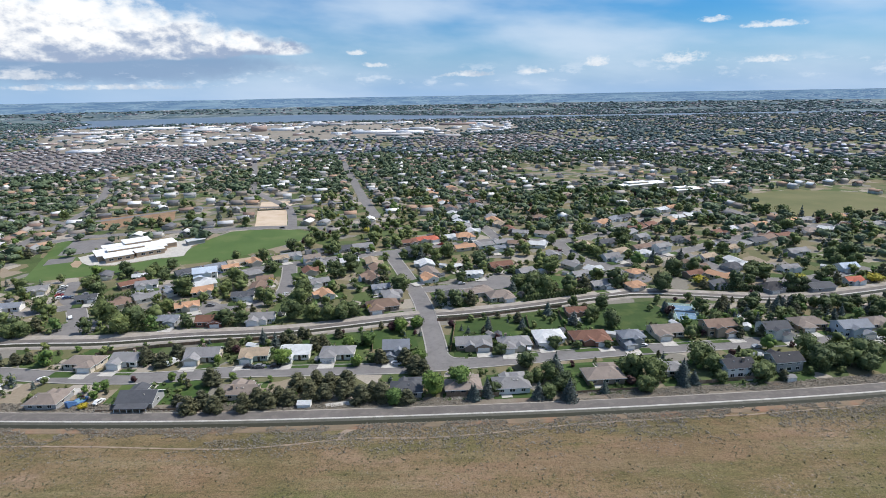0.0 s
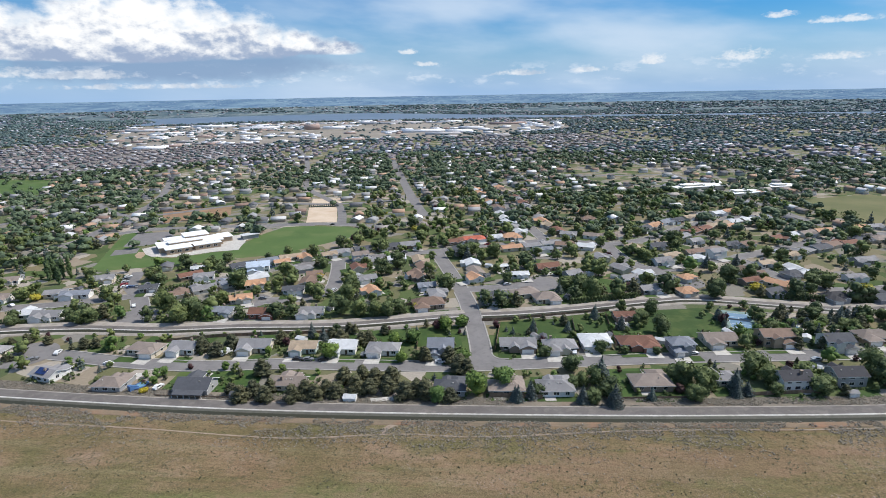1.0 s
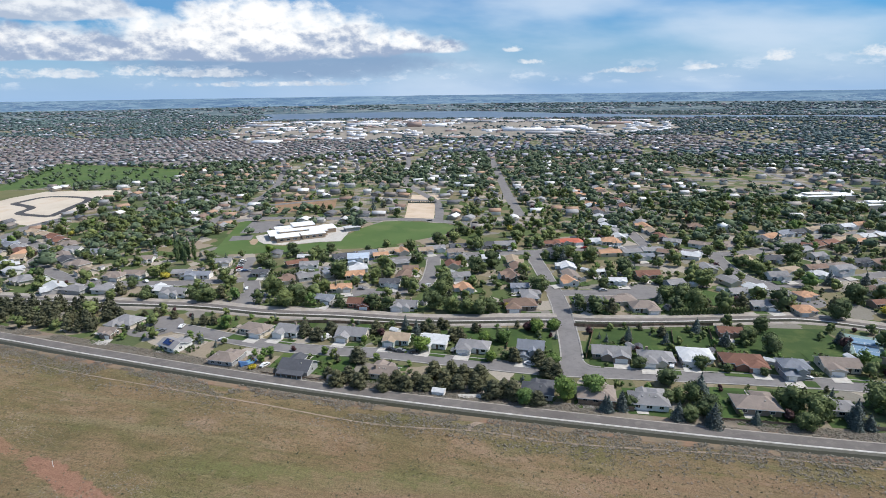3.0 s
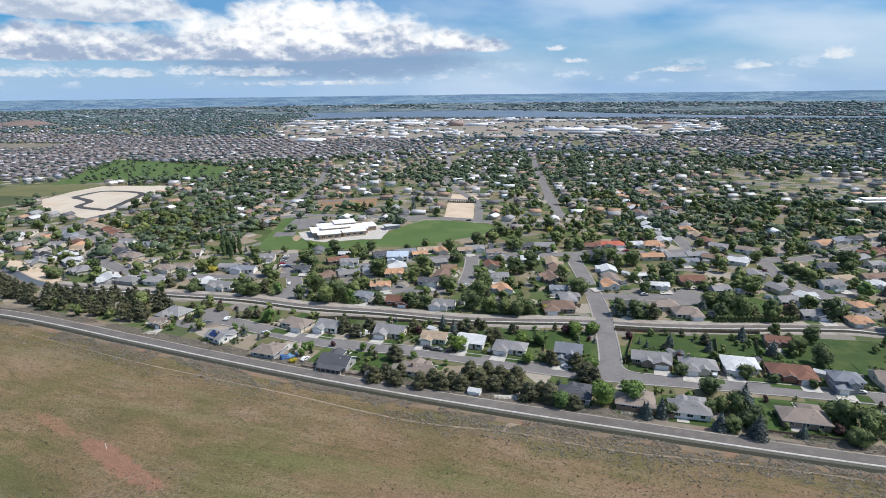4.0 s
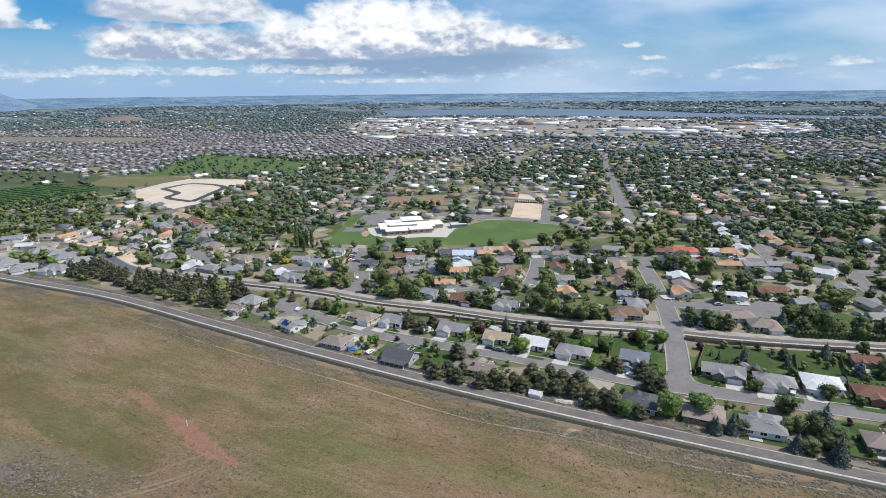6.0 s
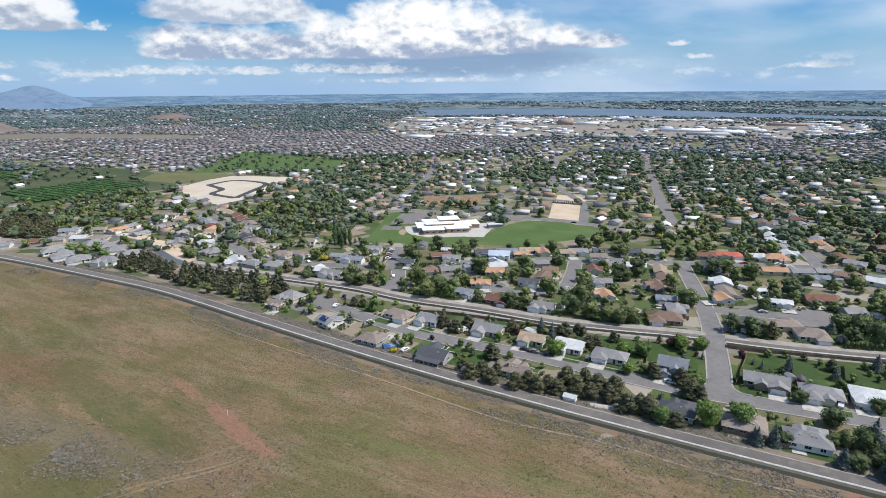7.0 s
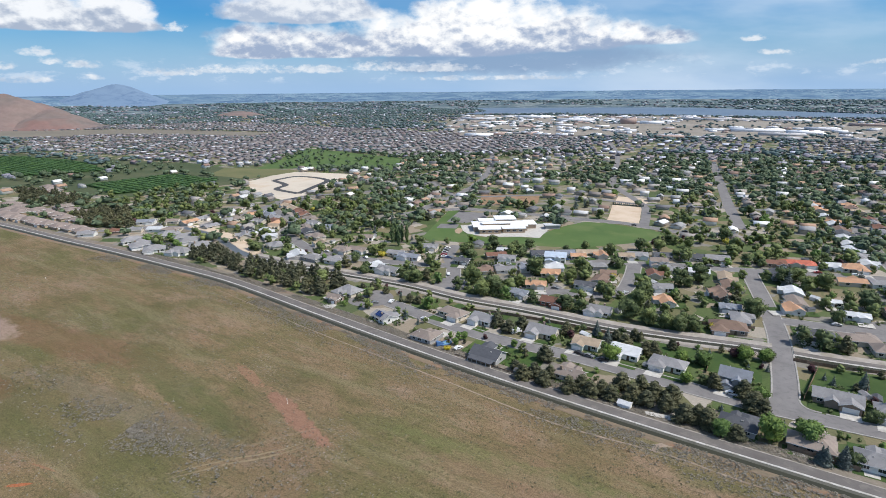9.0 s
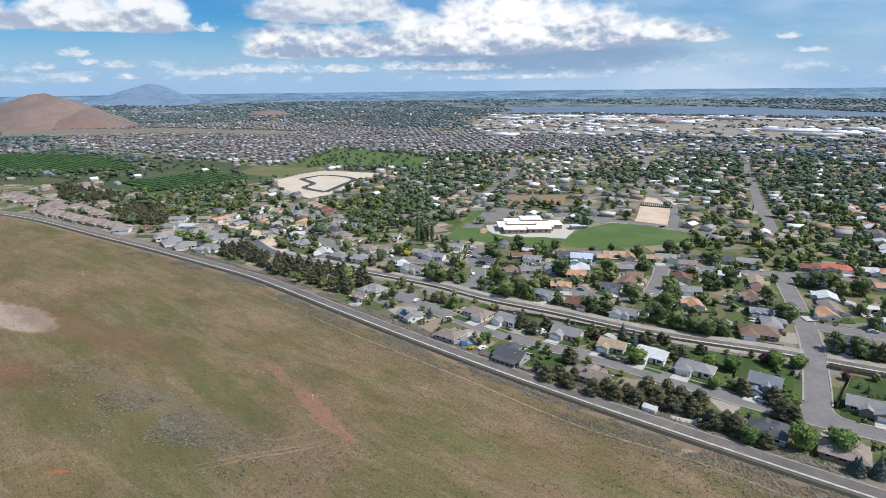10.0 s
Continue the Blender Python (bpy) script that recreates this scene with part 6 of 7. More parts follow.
# estate colours hold a slight blue that stands in for haze
stamp("estate_houses", HOME_T, [q for q in rows_estate if not any(inside(q[0], q[1], z) for z in ZONES) and not bare(q[0], q[1])],
      [island_colours("estate_walls", [(0.38, 0.35, 0.35), (0.30, 0.27, 0.27), (0.55, 0.54, 0.56), (0.25, 0.24, 0.25), (0.34, 0.29, 0.28)]),
       island_colours("hazed_estate_roofs", [(0.144, 0.130, 0.133), (0.181, 0.151, 0.151), (0.101, 0.097, 0.108), (0.231, 0.202, 0.199), (0.174, 0.133, 0.130), (0.260, 0.253, 0.267), (0.202, 0.174, 0.174), (0.130, 0.123, 0.130), (0.404, 0.404, 0.427)])],
      "dense rows of brown and grey roofed estate houses", "houses")
sheet("estate_ground", [(-2300, 690), (-1830, 566), (-1250, 430), (-800, 575), (-900, 800), (-640, 770), (-430, 1000), (-525, 1310), (-1150, 1230), (-1500, 1260), (-1250, 1010), (-1257, 900), (-1610, 790), (-1790, 540)][3:13],
      surface("estate_paving", [(0.138, 0.126, 0.120), (0.181, 0.163, 0.151), (0.224, 0.199, 0.184)], 0.008, (0.06, 0.3), 0.95, blotch=(0.012, (0.09, 0.11, 0.06), 0.5)), "grey brown streets and yards of the estate", "ground")
GAPS = [(a[::2], w) for a, w in ROAD_XY[15:]]
for _ in range(60000):
    a = radians(random.uniform(-79, 43))
    near = random.random() < 0.085
    r = math.sqrt(random.uniform(440 ** 2, 1050 ** 2 if near else 3150 ** 2))
    x, y = r * math.sin(a), r * math.cos(a)
    if y < canal_y(x) + 30 or bare(x, y) or inside(x, y, RIVER_AT) or (r > 2300 and commercial(x, y)):
        continue
    if inside(x, y, WEST) and random.random() < 0.55:
        continue
    den = 0.10 if commercial(x, y) else 0.42 if suburb(x, y) else (1.15 if x > -200 else 1.0) if r < 1100 else (1.3 if x > 120 or x < -0.62 * y else 0.8)
    if any(inside(x, y, z) for z in OPEN) and random.random() < 0.6:
        continue
    den *= max(0.10, min(1.7, 0.80 + 3.0 * noise.noise(Vector((x * 0.0045, y * 0.0045, 2.0))) + 0.9 * noise.noise(Vector((x * 0.016, y * 0.016, 6.0)))))
    if random.random() > den or any(inside(x, y, z) for z in ZONES):
        continue
    if (x < -350 or x > 150) and lane_gap(x, y) < 5:
        continue
    if any((np.hypot(g[:, 0] - x, g[:, 1] - y).min() < w / 2 + 2.5) for g, w in GAPS):
        continue
    s = random.choice((1.0, 1.0, 1.3)) * random.uniform(3.8, 7.8) * (0.6 if suburb(x, y) else 1.0)
    row = (x, y, 0, random.uniform(0, 6.28), s * random.uniform(0.8, 1.2), s * random.uniform(0.8, 1.2), s * random.uniform(0.7, 1.0))
    if r < 1050:
        rows_tree.append((*row, random.randrange(5)))
        if r < 660 and crowded(x, y, 3.0):
            rows_tree.pop()
    else:
        rows_tree2.append((*row[:4], row[4] * 1.25, row[5] * 1.25, row[6] * 0.95, random.randrange(4)))
lanes_v, lanes_f = [], []
for gi in range(-187, 110, 11):
    for gj in range(10, 130):
        pts = []
        for du, v in ((-2.6, gj * 24.0), (2.6, gj * 24.0), (2.6, gj * 24.0 + 24.0), (-2.6, gj * 24.0 + 24.0)):
            u = gi * 19.0 + du
            pts.append((u * math.cos(th) - v * math.sin(th) * 0.4, u * math.sin(th) * 0.5 + v, 0.045))
        x, y = pts[0][:2]
        if -350 < x < 150 or math.hypot(x, y) < 700 or y < canal_y(x) + 80 or bare(x, y) or inside(x, y, RIVER_AT) or inside(x, y, WEST) or any(inside(x, y, z) for z in ZONES) or not in_view(x, y):
            continue
        lanes_f.append(tuple(len(lanes_v) + i for i in range(4)))
        lanes_v += pts
tagged(new("road", mesh_of("road", lanes_v, lanes_f, ASPHALT)), "straight pale grey streets of the far town", "road", "", "structure")
stamp("distant_trees", TEMPL, rows_tree, [FARLEAF], "leafy green trees filling the far gardens", "trees")
stamp("far_woods", TEMPL2, rows_tree2, [WOODLEAF], "far green tree cover between the roofs, tinted for haze", "trees")
hall = [tris(join(box(-0.5, -0.5, 0, 0.5, 0.5, 1), box(-0.2, -0.15, 1, -0.05, 0.1, 1.15), box(0.15, 0.05, 1, 0.3, 0.2, 1.12)), 0)]
rows_hall = []
AIRFIELD = [(-620, 1650), (-330, 1430), (20, 1500), (-30, 1600), (-300, 1640), (-250, 1800), (120, 2150), (-420, 2150)]
for _ in range(820):
    x, y = random.uniform(-1500, 260), random.uniform(1250, 2420)
    if commercial(x, y) and random.random() < (0.08 if inside(x, y, AIRFIELD) else 0.75):
        k = random.choice((1, 1, 1, 2, 3))
        rows_hall.append((x, y, 0, th + random.choice((0, 1.57)), random.uniform(11, 24) * k ** 0.7, random.uniform(11, 22) * k ** 0.5, random.uniform(3.2, 5.2), 0))
for x, y, w, d, h in ((-590, 1860, 60, 40, 22), (-520, 1880, 90, 45, 12), (-380, 2180, 300, 30, 9), (-200, 1680, 150, 60, 9), (-90, 1640, 90, 50, 10), (-130, 1560, 120, 30, 8), (-60, 1800, 90, 60, 9), (60, 2050, 160, 40, 9), (150, 2220, 120, 40, 8), (20, 1460, 70, 30, 9), (-343, 1370, 90, 35, 8), (-1170, 1865, 150, 60, 9), (-1046, 2090, 160, 60, 10), (-800, 1920, 150, 60, 11), (-1000, 1700, 110, 40, 8), (-750, 1200, 80, 40, 8), (-160, 2230, 120, 40, 8)):
    rows_hall.append((x, y, 0, th, w * 0.8, d, h * 0.75, 0))
stamp("far_commercial_halls", hall, rows_hall, [FARBOX], "pale flat-roofed halls and shops far off", "halls")
sheet("dry_ground", [(-1060, 1480), (-800, 1180), (-560, 1330), (-80, 1420), (250, 1750), (260, 2150), (-500, 2420), (-1420, 2150)], surface("town_dust", [(0.17, 0.15, 0.125), (0.23, 0.205, 0.17), (0.28, 0.25, 0.22)], 0.006, (0.05, 0.25), 0.95), "dusty open ground round the far halls", "ground")

sheet("dry_ground", [(-2220, 550), (-1826, 448), (-1618, 790), (-1257, 910), (-1300, 1010), (-1500, 980), (-1821, 894)], surface("dry_fallow", [(0.15, 0.135, 0.105), (0.19, 0.165, 0.13)], 0.006, (0.05, 0.25), 0.95), "dry grey brown fallow strip", "ground")
# orchard and park rows, the lot's edge
rows = []
for gx in range(-1390, -640, 7):
    for gy in range(215, 430, 9):
        x, y = gx + (gy - 215) * 0.2, gy
        if inside(x, y, ZONES[10]) or inside(x, y, ZONES[11]):
            rows.append((x, y, 0, random.uniform(0, 6), 7.5, 7.5, 2.6, random.randrange(4)))
stamp("orchard_trees", TEMPL2, rows, [foliage("orchard_leaves", (0.024, 0.062, 0.018), (0.060, 0.120, 0.036), 0.2)], "rows of low dark green fruit trees", "trees")
rows = []
for _ in range(170):
    x, y = random.uniform(-890, -530), random.uniform(516, 770)
    if inside(x, y, ZONES[12]):
        rows.append((x, y, 0, random.uniform(0, 6), 5, 5, 5.5, random.randrange(5)))
stamp("park_trees", TEMPL, rows, [FARLEAF], "young green trees scattered over the park", "trees")
for k in range(16):
    t = k / 15
    put_tree("spruce", -181 + 28 * t, 543.5 + 4 * t, 0.42, False)

for kind, rows in MORE.items():
    stamp("garden_trees", [whole_tree(kind, 340 + k, 240, 0.88) for k in range(3)], rows, [LEAF[kind], BARK], GARDEN_WORD[kind] if kind != "spruce" else "blue green spruces in gardens and rows", "trees")

# ---------------------------------------------------------------- river, far country, hills
sheet("river", RIVER_AT, RIVER, "wide grey blue river beyond the town", "water", z=0.6)


def ring_land(name, r0, r1, z0, z1, a0, a1, material, label, rough, power=1.0, seed=0.0, flat=0.0):
    na, nr = 90, 14
    vs = []
    for i in range(nr + 1):
        t = i / nr
        r = r0 + (r1 - r0) * t
        t = max(0.0, (t - flat) / (1 - flat))
        for j in range(na + 1):
            a = radians(a0 + (a1 - a0) * j / na)
            z = z0 + (z1 - z0) * t ** power + rough * t * noise.noise(Vector((a * 9, r * 0.0016, seed)))
            vs.append((r * math.sin(a), r * math.cos(a), z))
    k = na + 1
    fs = [(i * k + j, i * k + j + 1, (i + 1) * k + j + 1, (i + 1) * k + j) for i in range(nr) for j in range(na)]
    ob = new(name, mesh_of(name, vs, fs, material, True))
    return tagged(ob, label, "backdrop", "", "structure")


# air haze is painted in: bluish, pale colours mixed with emission
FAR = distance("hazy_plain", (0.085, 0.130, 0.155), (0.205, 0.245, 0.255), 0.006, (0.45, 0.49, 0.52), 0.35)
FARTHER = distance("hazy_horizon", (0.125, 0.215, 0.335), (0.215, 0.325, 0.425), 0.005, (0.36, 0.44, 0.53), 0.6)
ring_land("backdrop", 2900, 4150, 0.45, 36, -95, 60, FAR, "plain of fields and roofs across the river, haze painted in", 2, 1.2, 0.0, 0.56)
# flat country, lifted here to close the gap up to the horizon
ring_land("backdrop", 4000, 4900, 19, 92, -95, 60, FARTHER, "far plain lifted to the horizon, painted in blue haze", 3, 0.9, 4.0)


def ring_z(x, y):
    r, a = math.hypot(x, y), math.atan2(x, y)
    t = max(0.0, ((r - 2900) / 1250 - 0.56) / 0.44)
    return 0.45 + 35.55 * t ** 1.2 + 2 * t * noise.noise(Vector((a * 9, r * 0.0016, 0.0)))


random.seed(64)
rows_wood, rows_far = [], []
for _ in range(16000):
    a, r = radians(random.uniform(-80, 44)), random.uniform(2950, 4100)
    x, y = r * math.sin(a), r * math.cos(a)
    if inside(x, y, RIVER_AT):
        continue
    k = noise.noise(Vector((x * 0.0014, y * 0.0032, 1.0))) + 0.5 * noise.noise(Vector((x * 0.006, y * 0.012, 4.0)))
    q = random.random()
    if q < 0.55 and k > -0.08:
        s = random.uniform(8, 15)
        rows_wood.append((x, y, ring_z(x, y), random.uniform(0, 6), s * 1.3, s * 1.3, s * 0.62, random.randrange(4)))
    elif q > 0.80 and k > -0.2:
        s = random.uniform(10, 20)
        rows_far.append((x, y, ring_z(x, y), th + random.choice((0, 1.57)), s, s * 0.75, random.uniform(5, 7), 0))
stamp("woods_across_river", TEMPL2, rows_wood, [WOODLEAF], "woods and gardens across the river, tinted blue for haze", "trees")
stamp("houses_across_river", HOME_T, rows_far, [FARWALL, FARROOF], "tiny pale roofs across the river, tinted for haze", "houses")


def hill(name, x, y, rx, ry, h, material, label, seed, peak=1.0):
    n = 36
    vs, fs = [], []
    for j in range(n + 1):
        for i in range(n + 1):
            u, v = i / n * 2 - 1, j / n * 2 - 1
            r = math.hypot(u, v)
            k = 0.5 + 0.5 * math.cos(math.pi * min(r, 1.0))
            q = Vector((u * 2.2 + seed, v * 2.2, seed))
            z = h * k ** peak * (1 + 0.30 * noise.noise(q) + 0.10 * noise.noise(q * 3)) - 2.0
            vs.append((x + u * rx, y + v * ry, z))
    k = n + 1
    fs = [(j * k + i, j * k + i + 1, (j + 1) * k + i + 1, (j + 1) * k + i) for j in range(n) for i in range(n)]
    return tagged(new(name, mesh_of(name, vs, fs, material, True)), label, "hill", "", "structure")


HILLM = surface("bare_hill", [(0.125, 0.115, 0.105), (0.185, 0.140, 0.125), (0.215, 0.155, 0.140)], 0.009, (0.05, 0.3), 0.95, blotch=(0.006, (0.215, 0.120, 0.104), 0.7))
hill("hill", -2395, 740, 330, 300, 114, HILLM, "bare red brown hill at the town's edge", 1.0)
hill("hill", -2190, 800, 230, 180, 56, HILLM, "low bare brown ridge below the hill", 5.0)
hill("hill", -2350, 1640, 220, 140, 24, HILLM, "small bare knoll among far houses", 8.0)
# the mountain's blue and its glow are haze put into the material
hill("mountain", -4140, 1880, 1000, 700, 160, distance("hazed_mountain", (0.20, 0.30, 0.45), (0.23, 0.33, 0.47), 0.001, (0.22, 0.32, 0.46), 0.7), "far mountain, blue from painted haze", 2.0, 2.0)

# ---------------------------------------------------------------- sagebrush


def sage(seed):
    rng = random.Random(seed)
    L = [(rng.uniform(-0.3, 0.3), rng.uniform(-0.3, 0.3), 0.28, 0.35, 0.26) for _ in range(3)]
    return tris(leaves(L, 5, 0.24, rng, 0.3, 1.1))


SAGE_T = [sage(k) for k in range(4)]
random.seed(91)
rows = []
for _ in range(76000):
    x = random.uniform(-420, 300)
    cy = canal_y(x)
    side = random.random()
    if side < 0.44:
        d = 6.9 + abs(random.gauss(0, 8.0))
        y = cy - d
        z = float(np.interp(d, [6.5, 7.0, 8.2, 9.6], [0.25, 0.50, 0.66, 0.55])) - 0.04 if d < 9.6 else hill_z(x, y) - 0.05
        if noise.noise(Vector((x * 0.035, d * 0.09, 5))) + 0.5 * noise.noise(Vector((x * 0.2, d * 0.3, 2))) < -0.12:
            continue
    elif side < 0.72:
        y = cy + random.uniform(3.0, 9.4)
        z = float(np.interp(y - cy, [2.9, 3.7, 6.5, 9.6], [0.58, 0.48, 0.08, 0.02]))
        if noise.noise(Vector((x * 0.03, y * 0.1, 9))) < -0.4:
            continue
    else:
        y = cy - 10 - random.uniform(0, 150)
        if y < 30 or math.hypot(x, y) < 85 or noise.noise(Vector((x * 0.02, y * 0.02, 5))) < 0.0:
            continue
        z = hill_z(x, y) - 0.05
    if side >= 0.90:
        a, k = random.uniform(0, 6.28), abs(random.gauss(0, 0.6))
        u, v = 62 * k * math.cos(a), 15 * k * math.sin(a)
        x, y = -185 + u * 0.99 - v * 0.14, 70 + u * 0.14 + v * 0.99
        if noise.noise(Vector((x * 0.06, y * 0.06, 3))) < -0.1:
            continue
        z = hill_z(x, y) - 0.05
    s = random.uniform(0.3, 1.0) if side < 0.72 else random.uniform(0.25, 0.75) if side < 0.90 else random.uniform(0.4, 1.25)
    rows.append((x, y, z, random.uniform(0, 6.28), s, s, s * random.uniform(0.7, 1.0), random.randrange(4)))
stamp("sagebrush", SAGE_T, rows, [LEAF["sage"]], "grey green sagebrush clumps in the dry grass", "sagebrush")

# low dark tufts all over the slope


def tuft(seed):
    rng = random.Random(seed)
    return tris(leaves([(0, 0, 0.25, 0.34, 0.24)], 6, 0.22, rng, 0.4, 0.5))


rows = []
for _ in range(52000):
    x = random.uniform(-430, 320)
    y = canal_y(x) - 12 - random.uniform(0, 160)
    k = noise.noise(Vector((x * 0.03, y * 0.03, 8)))
    if y < 30 or math.hypot(x, y) < 95 or math.degrees(math.atan2(x, y)) > 46 or random.random() > 0.42 + 0.9 * k:
        continue
    q = random.uniform(0.35, 0.95) ** 1.5
    rows.append((x, y, hill_z(x, y) - 0.05, random.uniform(0, 6.28), q, q, q * random.uniform(0.6, 1.0), random.randrange(4)))
stamp("grass_tufts", [tuft(k) for k in range(4)], rows, [foliage("tuft_leaves", (0.088, 0.086, 0.048), (0.175, 0.165, 0.100), 0.25)], "low dark green tufts and small bushes on the slope", "tufts")

# flat-roofed blocks beside the far playing field
for x, y, w, d, turn in ((228, 640, 62, 18, 20), (262, 600, 40, 16, 20), (318, 640, 34, 16, 15)):
    hallway = new("flat_roofed_block")
    block(hallway, "wall", pose(x, y, 0.05, 0, 0, turn), w, d, 0, 4.5, WALLS["cr"], METALW)
    block(hallway, "upper_wall", pose(x - w * 0.1, y, 0.05, 0, 0, turn), w * 0.4, d * 0.5, 4.85, 6.2, WALLS["cr"], METALW)
    tagged(hallway, "long cream flat-roofed block with a white roof", "building")

# ---------------------------------------------------------------- cars
PAINT = {}
for key, c in {"white": (0.72, 0.72, 0.72), "black": (0.02, 0.02, 0.022), "grey": (0.16, 0.165, 0.17), "silver": (0.42, 0.43, 0.44), "red": (0.30, 0.03, 0.025), "blue": (0.05, 0.09, 0.20)}.items():
    PAINT[key] = surface("car_paint_" + key, [tuple(v * 0.95 for v in c), c], 1.0, None, 0.3, spec=0.5)
RUBBER = surface("tyre_rubber", [(0.02, 0.02, 0.02), (0.03, 0.03, 0.03)], 3.0)


def extruded(profile, half):
    """A side outline of (x, z) drawn out across y."""
    n = len(profile)
    v = [(x, -half, z) for x, z in profile] + [(x, half, z) for x, z in profile]
    return v, [tuple(range(n)), tuple(range(2 * n - 1, n - 1, -1))] + [(i, i + n, (i + 1) % n + n, (i + 1) % n) for i in range(n)]


def disc(x, y, z, r, half, n=14):
    v = [(x + r * math.cos(a * math.tau / n), y + s * half, z + r * math.sin(a * math.tau / n)) for s in (-1, 1) for a in range(n)]
    return v, [tuple(range(n)), tuple(range(2 * n - 1, n - 1, -1))] + [(i, i + n, (i + 1) % n + n, (i + 1) % n) for i in range(n)]


def car(x, y, rot, paint, van=False):
    ob = new("van" if van else "car")
    if van:
        body = [(-2.7, 0.35), (2.6, 0.35), (2.75, 0.8), (2.5, 1.15), (1.75, 2.2), (1.5, 2.35), (-2.6, 2.4), (-2.75, 2.2)]
        glass = [(1.35, 1.25), (2.30, 1.28), (1.72, 2.08), (1.35, 2.12)]
        ax, half = 1.75, 0.98
    else:
        body = [(-2.2, 0.32), (2.15, 0.32), (2.25, 0.6), (2.1, 0.82), (0.95, 0.94), (0.3, 1.42), (-1.1, 1.46), (-1.75, 1.02), (-2.2, 0.96), (-2.3, 0.6)]
        glass = [(-1.62, 1.0), (0.86, 0.97), (0.28, 1.36), (-1.08, 1.40)]
        ax, half = 1.35, 0.88
    part("body", extruded(body, half), PAINT[paint], ob)
    part("side_windows", extruded(glass, half + 0.02), GLASS, ob, "dark side glass")
    wx = (0.93, 0.28, 0.955, 1.39) if not van else (2.46, 1.76, 1.20, 2.16)
    v = [(wx[0] + 0.03, -half * 0.86, wx[2]), (wx[0] + 0.03, half * 0.86, wx[2]), (wx[1] + 0.05, half * 0.8, wx[3]), (wx[1] + 0.05, -half * 0.8, wx[3])]
    v += [(a - 0.06, b, c - 0.03) for a, b, c in v]
    part("windscreen", (v, [(0, 1, 2, 3), (7, 6, 5, 4), (0, 4, 5, 1), (1, 5, 6, 2), (2, 6, 7, 3), (3, 7, 4, 0)]), GLASS, ob, "dark windscreen")
    for sx in (-ax, ax):
        for sy in (-half, half):
            w = part("wheel", disc(sx, sy * 0.96, 0.34, 0.34, 0.11), RUBBER, ob)
            part("rim", disc(sx, sy * 0.96, 0.34, 0.2, 0.118, 10), PAINT["silver"], w)
    ob.matrix_basis = pose(x, y, 0.20, 0, 0, rot)
    tagged(ob, f"{paint} {'delivery van' if van else 'car'} parked beside a house or kerb", "van" if van else "car")
    return ob


car(-114.5, 217, 60, "white", True)
for x, y, rot, paint in ((-81, 212.6, 2, "black"), (-76.5, 212.7, 2, "grey"), (-70, 212.8, 2, "black"), (-54, 218.6, 80, "grey"), (-51, 218, 82, "black"), (-48.4, 217.4, 80, "silver"), (-20.5, 213.2, 1, "white"), (-127.5, 187, 75, "white"),
                         (79.5, 225.6, 6, "white"), (85.2, 226.2, 6, "white"), (36, 225, 80, "white"), (133, 222.6, 10, "silver"), (127, 215, 60, "grey"), (130, 215, 62, "silver"), (123, 238, 80, "grey"), (174, 239, 70, "black"), (191, 239, 40, "silver"), (191, 229, 5, "white"), (96, 233, 70, "grey"), (100, 234, 75, "black"),
                         (-216, 300, 40, "white"), (-219, 304, 42, "red"), (-221.5, 309, 40, "silver"), (-224, 314, 42, "grey"), (-226, 319, 40, "white"), (-212, 300, 35, "blue"), (-15, 340, 105, "grey"), (60, 414.5, -4, "white"), (108, 352, 30, "grey"), (112, 348, 30, "silver"), (103, 330, 100, "white"), (10, 312, 20, "silver"), (-125, 284, 10, "grey"), (-170, 309, 45, "silver"), (-260, 268, 160, "white"), (-196, 207, 60, "grey"), (-190, 214, 100, "white"), (29, 470, 100, "silver"), (-60, 379, 25, "grey")):
    car(x, y, rot, paint)

# ---------------------------------------------------------------- fences, sheds, garden things


def fence(pts, high, label):
    """Board panels between posts."""
    line = smooth_line(pts, 2.4)
    ob = new("fence")
    for a, b in zip(line, line[1:]):
        d = b - a
        m = Matrix.Translation((a.x, a.y, 0.03)) @ pose(0, 0, 0, 0, 0, math.degrees(math.atan2(d.y, d.x)))
        n = max(2, int(d.length / 0.3))
        w = d.length / n
        row = [(i * w, 0.03 * (i % 2)) for i in range(n + 1)]
        v = [(a_, b_, z_) for z_ in (0.05, high) for a_, b_ in row] + [(a_, b_ + 0.04, z_) for z_ in (0.05, high) for a_, b_ in row]
        k = n + 1
        f = [(i, i + 1, k + i + 1, k + i) for i in range(n)] + [(2 * k + i + 1, 2 * k + i, 3 * k + i, 3 * k + i + 1) for i in range(n)] + [(k + i, k + i + 1, 3 * k + i + 1, 3 * k + i) for i in range(n)]
        part("panel", turned((v, f), m), WOODF, ob)
        part("post", turned(box(-0.06, -0.06, 0, 0.06, 0.06, high + 0.1), m), WOODF, ob)
    tagged(ob, label, "fence")
    return ob


fence([(0, 187), (12, 186.8), (19, 186.5)], 1.8, "weathered brown board fence behind a house")
fence([(92, 192.5), (106, 194.5), (120, 196)], 1.5, "low brown board fence above the canal verge")
fence([(42, 187.5), (60, 189), (78, 190.5)], 1.0, "low grey board fence along a back lawn")
fence([(-4, 258), (10, 260), (40, 268), (60, 273)], 1.6, "brown board fence beside the lateral canal")
fence([(-125, 180.5), (-108, 180.2), (-92, 180.8)], 1.2, "dark low board fence beside the canal verge")
fence([(20, 223), (21, 240), (22, 257)], 1.6, "brown board fence between two gardens")
fence([(38, 226), (39, 243), (40, 262)], 1.6, "brown board fence between two back lawns")
